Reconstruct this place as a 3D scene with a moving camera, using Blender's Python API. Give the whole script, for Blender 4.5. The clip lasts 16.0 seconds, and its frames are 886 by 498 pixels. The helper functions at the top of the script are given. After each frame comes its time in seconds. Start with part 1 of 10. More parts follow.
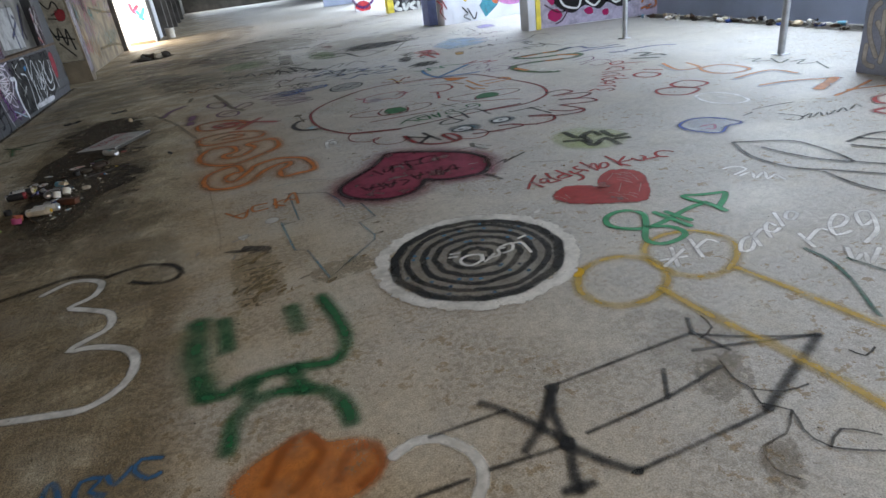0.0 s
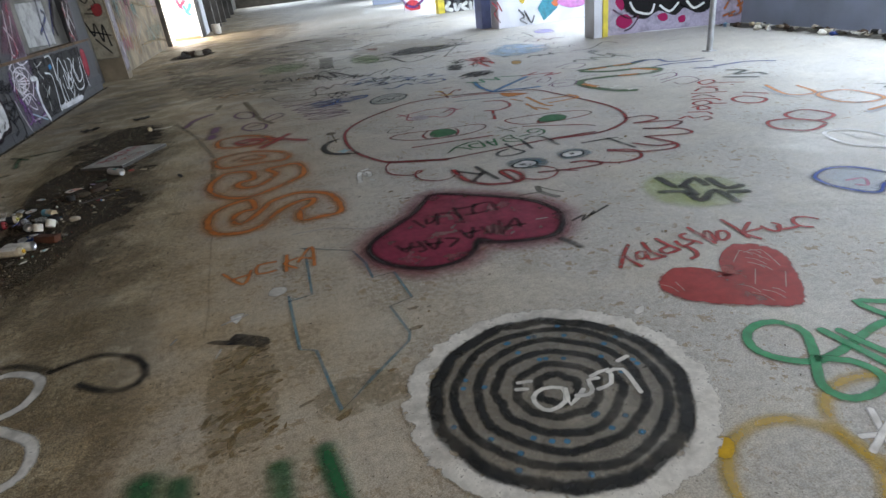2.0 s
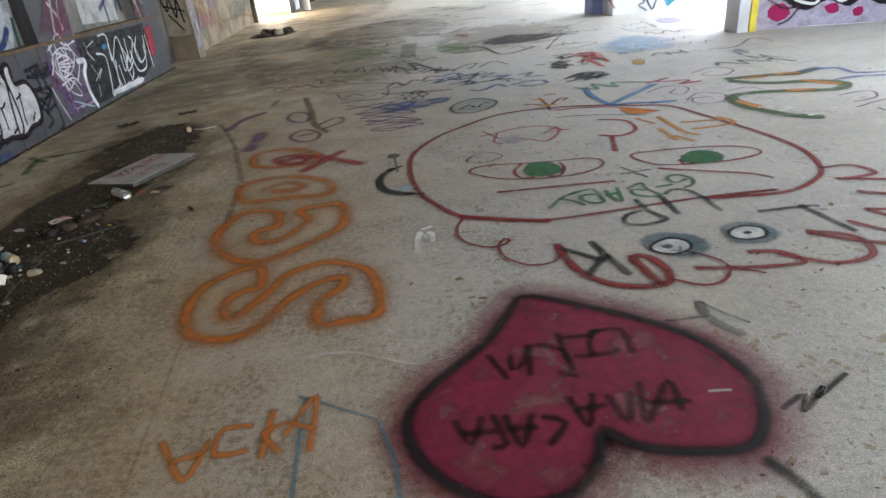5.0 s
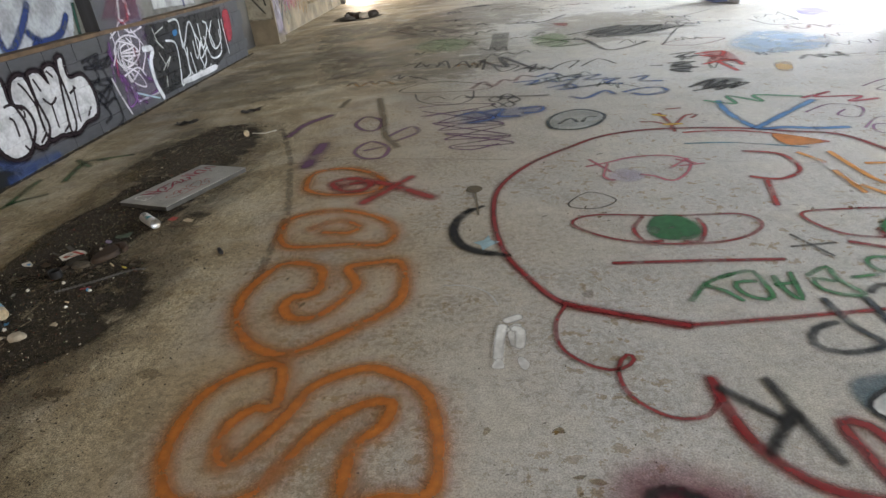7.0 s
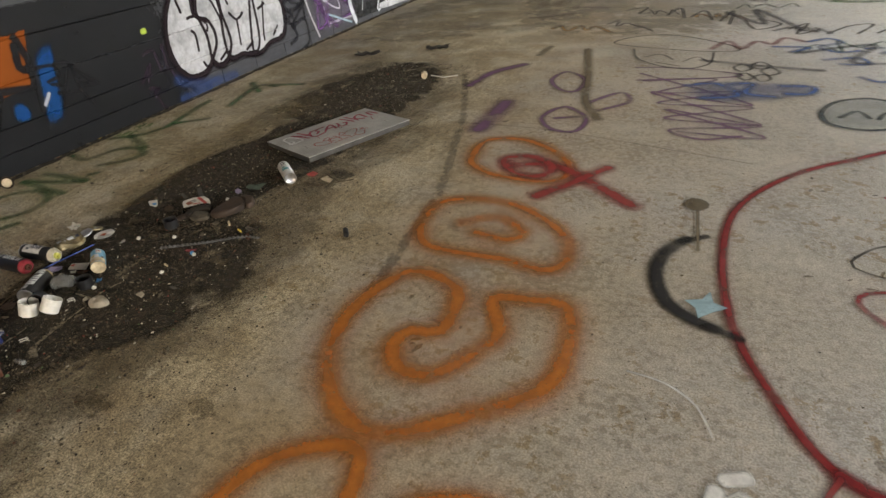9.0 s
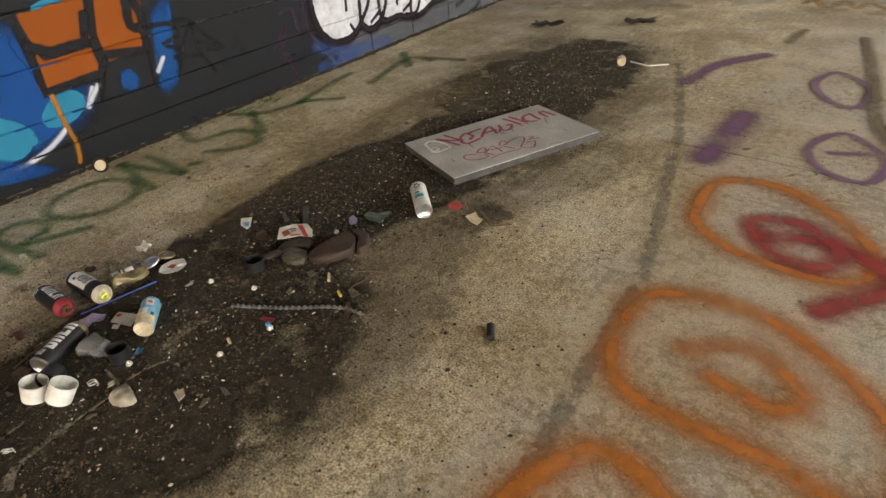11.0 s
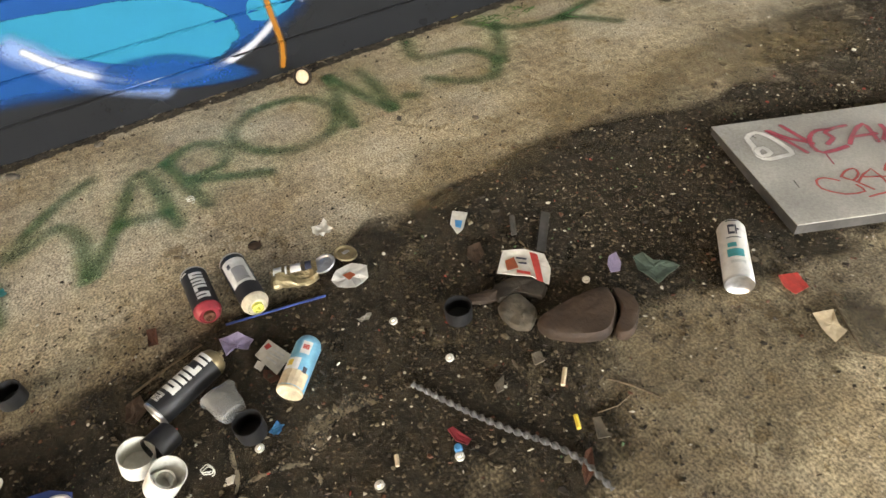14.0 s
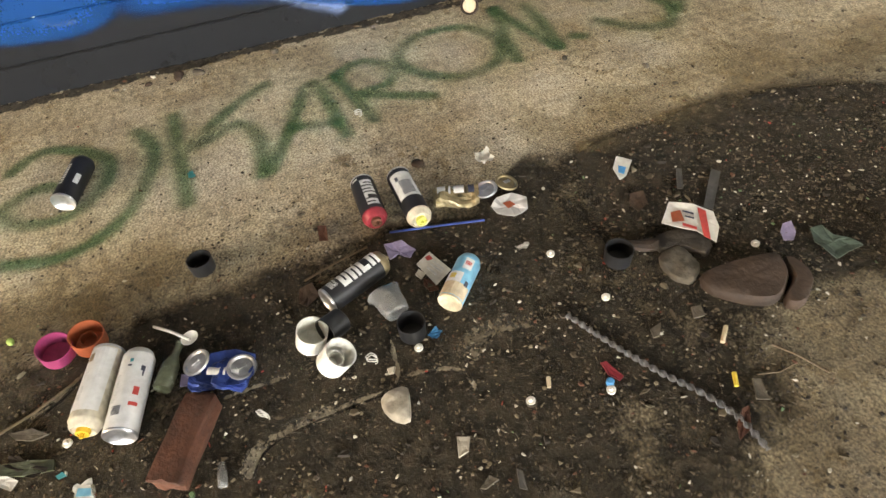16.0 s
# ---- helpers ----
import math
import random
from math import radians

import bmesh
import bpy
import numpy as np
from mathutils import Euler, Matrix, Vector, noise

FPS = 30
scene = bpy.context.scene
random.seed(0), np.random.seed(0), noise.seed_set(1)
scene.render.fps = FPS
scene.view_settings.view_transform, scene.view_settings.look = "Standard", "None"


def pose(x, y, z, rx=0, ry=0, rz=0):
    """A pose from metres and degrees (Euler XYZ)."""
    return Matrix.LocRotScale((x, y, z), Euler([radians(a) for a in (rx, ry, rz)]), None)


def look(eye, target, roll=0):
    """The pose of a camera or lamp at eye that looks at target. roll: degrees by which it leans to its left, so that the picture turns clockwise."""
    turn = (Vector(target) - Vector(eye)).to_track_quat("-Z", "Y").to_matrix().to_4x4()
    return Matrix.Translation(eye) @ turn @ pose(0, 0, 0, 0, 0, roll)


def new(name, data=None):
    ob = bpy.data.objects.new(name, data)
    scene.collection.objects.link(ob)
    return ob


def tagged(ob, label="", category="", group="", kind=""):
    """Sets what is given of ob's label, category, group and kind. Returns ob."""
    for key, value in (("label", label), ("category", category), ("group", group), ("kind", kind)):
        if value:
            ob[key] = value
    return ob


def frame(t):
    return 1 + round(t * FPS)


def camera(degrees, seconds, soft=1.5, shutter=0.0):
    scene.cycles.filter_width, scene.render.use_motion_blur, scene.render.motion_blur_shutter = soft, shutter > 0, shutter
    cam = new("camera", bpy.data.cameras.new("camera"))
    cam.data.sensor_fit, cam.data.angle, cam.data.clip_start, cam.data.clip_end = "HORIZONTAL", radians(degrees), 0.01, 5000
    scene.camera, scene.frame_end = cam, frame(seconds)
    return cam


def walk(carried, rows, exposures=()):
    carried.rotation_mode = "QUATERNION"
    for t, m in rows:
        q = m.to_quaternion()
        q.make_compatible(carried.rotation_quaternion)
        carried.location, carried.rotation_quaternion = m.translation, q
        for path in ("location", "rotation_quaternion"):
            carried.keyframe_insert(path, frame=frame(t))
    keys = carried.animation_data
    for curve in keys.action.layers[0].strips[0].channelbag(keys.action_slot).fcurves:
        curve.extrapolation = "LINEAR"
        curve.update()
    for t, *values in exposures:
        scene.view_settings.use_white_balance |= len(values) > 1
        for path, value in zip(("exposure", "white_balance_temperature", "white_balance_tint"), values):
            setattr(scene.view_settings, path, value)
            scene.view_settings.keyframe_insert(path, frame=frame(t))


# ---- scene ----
cam = camera(73.8, 16.0)
PATH = [
    (0, (3.150, -2.277, 1.487), (3.673, -0.556, 0.613), -7.6),
    (0.5, (3.280, -2.009, 1.478), (3.778, -0.276, 0.613), -7.4),
    (1, (3.341, -1.754, 1.460), (3.816, -0.012, 0.599), -7.2),
    (1.5, (3.354, -1.450, 1.489), (3.797, 0.301, 0.629), -6.9),
    (2, (3.428, -1.165, 1.474), (3.828, 0.596, 0.612), -6.7),
    (2.5, (3.527, -0.894, 1.482), (3.891, 0.874, 0.619), -6.4),
    (3, (3.559, -0.603, 1.470), (3.886, 1.170, 0.602), -6.4),
    (3.5, (3.584, -0.312, 1.466), (3.865, 1.464, 0.589), -6.3),
    (3.7, (3.617, -0.187, 1.458), (3.886, 1.585, 0.571), -5.9),
    (5.8, (3.840, 0.905, 1.427), (3.865, 2.691, 0.527), -6.3),
    (6, (3.849, 1.026, 1.443), (3.851, 2.807, 0.533), -6.2),
    (6.5, (3.835, 1.278, 1.436), (3.776, 3.057, 0.525), -6.2),
    (7, (3.820, 1.561, 1.437), (3.687, 3.331, 0.515), -6.1),
    (7.5, (3.873, 1.825, 1.414), (3.624, 3.571, 0.471), -5.8),
    (8, (3.885, 2.056, 1.372), (3.561, 3.782, 0.415), -5.5),
    (8.5, (3.798, 2.309, 1.339), (3.283, 3.962, 0.339), -5.1),
    (9, (3.679, 2.519, 1.300), (2.988, 4.080, 0.257), -4.7),
    (9.2, (3.639, 2.617, 1.283), (2.912, 4.162, 0.241), -4.8),
    (11.3, (2.968, 3.531, 1.158), (1.874, 4.755, 0.016), -5.1),
    (11.5, (2.900, 3.591, 1.165), (1.792, 4.790, 0.008), -4.9),
    (12, (2.696, 3.688, 1.147), (1.530, 4.786, -0.051), -4.9),
    (12.5, (2.546, 3.756, 1.132), (1.306, 4.669, -0.144), -5.6),
    (13, (2.397, 3.863, 1.108), (1.134, 4.697, -0.200), -6),
    (13.5, (2.307, 3.944, 1.102), (1.026, 4.690, -0.240), -6.4),
    (14, (2.267, 3.908, 1.073), (0.964, 4.540, -0.306), -6.9),
    (14.5, (2.243, 3.840, 1.073), (0.931, 4.390, -0.332), -7.1),
    (15, (2.233, 3.805, 1.072), (0.915, 4.277, -0.356), -7.1),
    (15.5, (2.237, 3.772, 1.072), (0.913, 4.163, -0.376), -7.2),
    (16, (2.248, 3.719, 1.069), (0.921, 4.028, -0.396), -7.2),
]
EXPOSURES = [(0.0, 0.10, 7100, 12), (3.5, 0.48, 7500, 12), (6.0, 0.78, 7900, 13), (8.0, 0.97, 8500, 13), (9.0, 1.07, 9200, 15), (11.5, 1.6, 9600, 16), (12.5, 1.95, 9300, 14), (14.0, 2.28, 9200, 14), (16.0, 2.31, 9200, 15)]
walk(cam, [(t, look(eye, target, roll)) for t, eye, target, roll in PATH], EXPOSURES)

# ---- world and light ----
world = bpy.data.worlds.new("overcast_sky")
world.use_nodes = True
scene.world = world
sky = world.node_tree.nodes.new("ShaderNodeTexSky")
sky.sky_type, sky.sun_disc = "NISHITA", False
sky.sun_elevation, sky.sun_rotation = radians(48), radians(228)
world.node_tree.links.new(sky.outputs[0], world.node_tree.nodes["Background"].inputs[0])
world.node_tree.nodes["Background"].inputs[1].default_value = 0.12

sun = new("sun", bpy.data.lights.new("sun", "SUN"))
sun.data.energy, sun.data.angle, sun.data.color = 5.0, radians(3), (1.0, 0.96, 0.9)
sun.matrix_world = look((-10, 6, 20), (0, 15, 5))


def window_or_fill_light(x, y, z, wide, high, watts, rz, colour=(0.66, 0.81, 1.0)):
    """Sky light in a window's opening, or an added fill lamp, shining the way its wall faces."""
    lamp = new("window_or_fill_light", bpy.data.lights.new("window_or_fill_light", "AREA"))
    lamp.data.shape, lamp.data.size, lamp.data.size_y = "RECTANGLE", wide, high
    lamp.data.energy, lamp.data.color = watts, colour
    lamp.matrix_world = pose(x, y, z, 62, 0, rz)
    return lamp


# daylight through the high window band of the right-hand wall, the yard door and the far end
for y0, watts in ((-4.0, 190), (0.0, 235), (4.9, 240)):
    window_or_fill_light(11.42, y0, 2.3, 3.2, 1.9, watts, 90)
for y0, watts in ((11.0, 300), (15.8, 430), (20.9, 470), (27.0, 520), (35.0, 560)):
    window_or_fill_light(11.42, y0, 2.3, 2.8, 1.9, watts, 90)
window_or_fill_light(-0.32, 22.55, 1.25, 2.0, 2.3, 260, -90, (1.0, 0.97, 0.92))
window_or_fill_light(5.5, 55.6, 1.8, 8.0, 2.4, 500, 180)
# added warm fill lamp before the plain back wall, where no window stands
window_or_fill_light(5.0, -6.8, 2.2, 7.0, 1.9, 260, 0, (1.0, 0.91, 0.78))

# ---- materials ----


def material(name, colour, rough=0.8, metal=0.0, vary=0.25, scale=6.0, bump=0.15, fine=90.0, dark=None, coords="Object"):
    """A surface with broad stains and fine grain in its colour, roughness and relief."""
    m = bpy.data.materials.new(name)
    m.use_nodes = True
    n, k = m.node_tree.nodes, m.node_tree.links.new
    p = n["Principled BSDF"]
    tc = n.new("ShaderNodeTexCoord")
    broad, grain = n.new("ShaderNodeTexNoise"), n.new("ShaderNodeTexNoise")
    broad.inputs["Scale"].default_value, broad.inputs["Detail"].default_value = scale, 6
    grain.inputs["Scale"].default_value, grain.inputs["Detail"].default_value = fine, 3
    for t in (broad, grain):
        k(tc.outputs[coords], t.inputs["Vector"])
    ramp = n.new("ShaderNodeValToRGB")
    lo = dark or tuple(c * (1 - vary) for c in colour)
    hi = tuple(min(1, c * (1 + vary * 0.5)) for c in colour)
    ramp.color_ramp.elements[0].position, ramp.color_ramp.elements[1].position = 0.32, 0.68
    ramp.color_ramp.elements[0].color, ramp.color_ramp.elements[1].color = (*lo, 1), (*hi, 1)
    k(broad.outputs[0], ramp.inputs[0])
    mix = n.new("ShaderNodeMix")
    mix.data_type, mix.blend_type = "RGBA", "OVERLAY"
    mix.inputs[0].default_value = 0.35
    k(ramp.outputs[0], mix.inputs[6])
    k(grain.outputs[0], mix.inputs[7])
    k(mix.outputs[2], p.inputs["Base Color"])
    p.inputs["Metallic"].default_value = metal
    rr = n.new("ShaderNodeMapRange")
    rr.inputs[3].default_value, rr.inputs[4].default_value = max(0.04, rough - 0.12), min(1, rough + 0.12)
    k(broad.outputs[0], rr.inputs[0])
    k(rr.outputs[0], p.inputs["Roughness"])
    if bump:
        b = n.new("ShaderNodeBump")
        b.inputs["Strength"].default_value, b.inputs["Distance"].default_value = bump, 0.004
        k(grain.outputs[0], b.inputs["Height"])
        k(b.outputs[0], p.inputs["Normal"])
    return m


def node_math(n, k, op, a, b=None, clamp=False):
    x = n.new("ShaderNodeMath")
    x.operation, x.use_clamp = op, clamp
    for i, v in enumerate((a, b)):
        if v is None:
            continue
        if hasattr(v, "is_linked"):
            k(v, x.inputs[i])
        else:
            x.inputs[i].default_value = v
    return x.outputs[0]


def noise_node(n, k, vec, scale, detail=4.0, rough=0.55):
    t = n.new("ShaderNodeTexNoise")
    t.inputs["Scale"].default_value, t.inputs["Detail"].default_value, t.inputs["Roughness"].default_value = scale, detail, rough
    k(vec, t.inputs["Vector"])
    return t.outputs[0]


def step_node(n, k, value, lo, hi, a=0.0, b=1.0):
    x = n.new("ShaderNodeMapRange")
    x.interpolation_type = "SMOOTHSTEP"
    for i, v in enumerate((lo, hi, a, b)):
        x.inputs[i + 1].default_value = v
    k(value, x.inputs[0])
    return x.outputs[0]


def mix_node(n, k, fac, a, b, blend="MIX"):
    x = n.new("ShaderNodeMix")
    x.data_type, x.blend_type = "RGBA", blend
    for i, v in ((0, fac), (6, a), (7, b)):
        if hasattr(v, "is_linked"):
            k(v, x.inputs[i])
        else:
            x.inputs[i].default_value = v if i == 0 else (*v, 1)
    return x.outputs[2]


def concrete_floor():
    """Worn slab: pale trowelled concrete, a rough brownish strip along the outer wall, ochre scabs, pits and dust."""
    m = bpy.data.materials.new("worn_concrete_floor")
    m.use_nodes = True
    n, k = m.node_tree.nodes, m.node_tree.links.new
    p = n["Principled BSDF"]
    tc = n.new("ShaderNodeTexCoord").outputs["Object"]
    sep = n.new("ShaderNodeSeparateXYZ")
    k(tc, sep.inputs[0])
    broad = noise_node(n, k, tc, 0.55, 7)
    mid = noise_node(n, k, tc, 3.2, 6, 0.6)
    fine = noise_node(n, k, tc, 38, 5, 0.65)
    grit = noise_node(n, k, tc, 160, 3, 0.6)
    tan = noise_node(n, k, tc, 1.7, 7, 0.62)
    # brush marks of the trowel, drawn out along the wall
    drawn = n.new("ShaderNodeMapping")
    drawn.inputs["Scale"].default_value = (46, 3.5, 1)
    drawn.inputs["Rotation"].default_value = (0, 0, 0.06)
    k(tc, drawn.inputs[0])
    streak = noise_node(n, k, drawn.outputs[0], 1.0, 4, 0.6)
    slab = mix_node(n, k, step_node(n, k, broad, 0.35, 0.65), (0.405, 0.385, 0.35), (0.475, 0.47, 0.46))
    slab = mix_node(n, k, step_node(n, k, mid, 0.52, 0.72, 0, 0.4), slab, (0.30, 0.27, 0.22))
    strip = mix_node(n, k, step_node(n, k, mid, 0.36, 0.62), (0.37, 0.285, 0.175), (0.54, 0.448, 0.30))
    strip = mix_node(n, k, step_node(n, k, tan, 0.44, 0.66, 0, 0.6), strip, (0.28, 0.21, 0.125))
    strip = mix_node(n, k, step_node(n, k, tan, 0.44, 0.3, 0, 0.6), strip, (0.52, 0.46, 0.35))
    edge = node_math(n, k, "ADD", sep.outputs[0], node_math(n, k, "MULTIPLY", node_math(n, k, "SUBTRACT", mid, 0.5), 0.5))
    inner = step_node(n, k, edge, 2.35, 2.6)
    dirt = node_math(n, k, "MULTIPLY", step_node(n, k, node_math(n, k, "ADD", edge, node_math(n, k, "MULTIPLY", broad, 1.6)), 5.6, 3.2), step_node(n, k, tan, 0.28, 0.6, 0.5, 0.95))
    slab = mix_node(n, k, dirt, slab, (0.42, 0.315, 0.19))
    col = mix_node(n, k, inner, strip, slab)
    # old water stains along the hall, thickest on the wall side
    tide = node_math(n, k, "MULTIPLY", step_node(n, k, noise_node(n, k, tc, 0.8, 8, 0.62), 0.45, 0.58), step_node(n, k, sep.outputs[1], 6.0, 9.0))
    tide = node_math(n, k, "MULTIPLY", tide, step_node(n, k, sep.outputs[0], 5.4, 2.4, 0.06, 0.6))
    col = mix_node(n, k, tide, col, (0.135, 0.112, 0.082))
    # dirt left in the pores in small crisp flakes, thicker here and there
    flake = noise_node(n, k, tc, 34, 6, 0.68)
    dense = node_math(n, k, "MULTIPLY", node_math(n, k, "SUBTRACT", noise_node(n, k, tc, 2.2, 5, 0.6), 0.5), 0.55)
    flake = step_node(n, k, node_math(n, k, "ADD", flake, dense), 0.53, 0.57)
    flake = node_math(n, k, "MULTIPLY", flake, step_node(n, k, sep.outputs[0], 5.6, 3.0, 0.14, 0.5))
    col = mix_node(n, k, flake, col, (0.19, 0.15, 0.095))
    col = mix_node(n, k, step_node(n, k, dense, 0.02, -0.1, 0, 0.4), col, (0.52, 0.485, 0.41))
    scab = node_math(n, k, "MULTIPLY", step_node(n, k, noise_node(n, k, tc, 13, 8, 0.72), 0.56, 0.59), step_node(n, k, noise_node(n, k, tc, 1.1, 2), 0.42, 0.56))
    col = mix_node(n, k, node_math(n, k, "MULTIPLY", scab, 0.72), col, (0.21, 0.145, 0.07))
    spot = step_node(n, k, noise_node(n, k, tc, 55, 2, 0.5), 0.70, 0.74)
    col = mix_node(n, k, node_math(n, k, "MULTIPLY", spot, 0.55), col, (0.09, 0.075, 0.055))
    mould = node_math(n, k, "MULTIPLY", step_node(n, k, noise_node(n, k, tc, 120, 3, 0.7), 0.55, 0.62), step_node(n, k, noise_node(n, k, tc, 7, 5, 0.7), 0.55, 0.68))
    mould = node_math(n, k, "MULTIPLY", mould, step_node(n, k, inner, 0, 1, 0.85, 0.25))
    col = mix_node(n, k, mould, col, (0.075, 0.06, 0.032))
    speck = step_node(n, k, noise_node(n, k, tc, 95, 1, 0.5), 0.27, 0.23)
    col = mix_node(n, k, node_math(n, k, "MULTIPLY", speck, step_node(n, k, inner, 0, 1, 0.8, 0.35)), col, (0.56, 0.53, 0.46))
    col = mix_node(n, k, step_node(n, k, inner, 0, 1, 0.55, 0.25), col, step_node(n, k, grit, 0.32, 0.68), "OVERLAY")
    col = mix_node(n, k, step_node(n, k, inner, 0, 1, 0.13, 0.03), col, step_node(n, k, streak, 0.28, 0.72), "OVERLAY")
    blotch = noise_node(n, k, tc, 13, 7, 0.7)
    col = mix_node(n, k, step_node(n, k, inner, 0, 1, 0.24, 0.14), col, step_node(n, k, fine, 0.25, 0.75), "OVERLAY")
    col = mix_node(n, k, step_node(n, k, inner, 0, 1, 0.24, 0.16), col, step_node(n, k, blotch, 0.2, 0.8), "OVERLAY")
    pits = node_math(n, k, "MULTIPLY", step_node(n, k, noise_node(n, k, tc, 90, 2, 0.5), 0.66, 0.70), step_node(n, k, noise_node(n, k, tc, 4, 3), 0.5, 0.62))
    col = mix_node(n, k, node_math(n, k, "MULTIPLY", pits, 0.75), col, (0.05, 0.042, 0.03))
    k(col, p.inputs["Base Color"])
    k(step_node(n, k, broad, 0.38, 0.62, 0.52, 0.74), p.inputs["Roughness"])
    h = node_math(n, k, "ADD", node_math(n, k, "MULTIPLY", fine, 0.6), node_math(n, k, "MULTIPLY", grit, 0.4))
    h = node_math(n, k, "SUBTRACT", h, node_math(n, k, "MULTIPLY", spot, 0.3))
    h = node_math(n, k, "SUBTRACT", h, node_math(n, k, "MULTIPLY", pits, 0.5))
    b = n.new("ShaderNodeBump")
    b.inputs["Distance"].default_value = 0.006
    k(step_node(n, k, inner, 0, 1, 0.4, 0.18), b.inputs["Strength"])
    k(h, b.inputs["Height"])
    k(b.outputs[0], p.inputs["Normal"])
    return m


PAINTS = {}


def paint(colour, soft=0.5, opacity=0.9, wear=0.3, rough=0.65, rag=0.5):
    """Spray or brush paint that thins out towards the edge of its stroke and is worn through on the grain of the concrete."""
    key = (colour, soft, opacity, wear, rough, rag)
    if key in PAINTS:
        return PAINTS[key]
    m = bpy.data.materials.new("paint")
    m.use_nodes = True
    n, k = m.node_tree.nodes, m.node_tree.links.new
    p, out = n["Principled BSDF"], n["Material Output"]
    tc = n.new("ShaderNodeTexCoord")
    sep = n.new("ShaderNodeSeparateXYZ")
    k(tc.outputs["UV"], sep.inputs[0])
    across = node_math(n, k, "SQRT", node_math(n, k, "ADD", node_math(n, k, "MULTIPLY", sep.outputs[0], sep.outputs[0]), node_math(n, k, "MULTIPLY", sep.outputs[1], sep.outputs[1])))
    if soft >= 0.45:
        rag *= 0.45
    ragged = noise_node(n, k, tc.outputs["Object"], 26, 5, 0.65)
    grain = noise_node(n, k, tc.outputs["Object"], 130, 3, 0.6)
    broad = noise_node(n, k, tc.outputs["Object"], 5, 3)
    d = node_math(n, k, "ADD", across, node_math(n, k, "MULTIPLY", node_math(n, k, "SUBTRACT", ragged, 0.5), rag))
    d = node_math(n, k, "ADD", d, node_math(n, k, "MULTIPLY", node_math(n, k, "SUBTRACT", grain, 0.5), soft * 0.5))
    a = step_node(n, k, d, 1.0, 1.0 - max(0.06, min(0.92, soft * 1.5)))
    worn = step_node(n, k, node_math(n, k, "ADD", node_math(n, k, "MULTIPLY", grain, 0.55), node_math(n, k, "MULTIPLY", ragged, 0.45)), 0.56, 0.68, 1.0, 1.0 - wear)
    a = node_math(n, k, "MULTIPLY", node_math(n, k, "MULTIPLY", a, worn), opacity)
    a = node_math(n, k, "MULTIPLY", a, step_node(n, k, broad, 0.3, 0.6, 0.62 if wear > 0.05 else 0.95, 1.0), True)
    low = 0.8 if wear > 0.05 else 0.94
    col = mix_node(n, k, step_node(n, k, ragged, 0.3, 0.7), tuple(c * low for c in colour), tuple(min(1, c * (1.9 - low)) for c in colour))
    k(col, p.inputs["Base Color"])
    p.inputs["Roughness"].default_value = rough
    p.inputs["Specular IOR Level"].default_value = 0.3 if wear > 0.05 else 0.12
    clear, mix = n.new("ShaderNodeBsdfTransparent"), n.new("ShaderNodeMixShader")
    k(a, mix.inputs[0])
    k(clear.outputs[0], mix.inputs[1])
    k(p.outputs[0], mix.inputs[2])
    k(mix.outputs[0], out.inputs["Surface"])
    PAINTS[key] = m
    return m


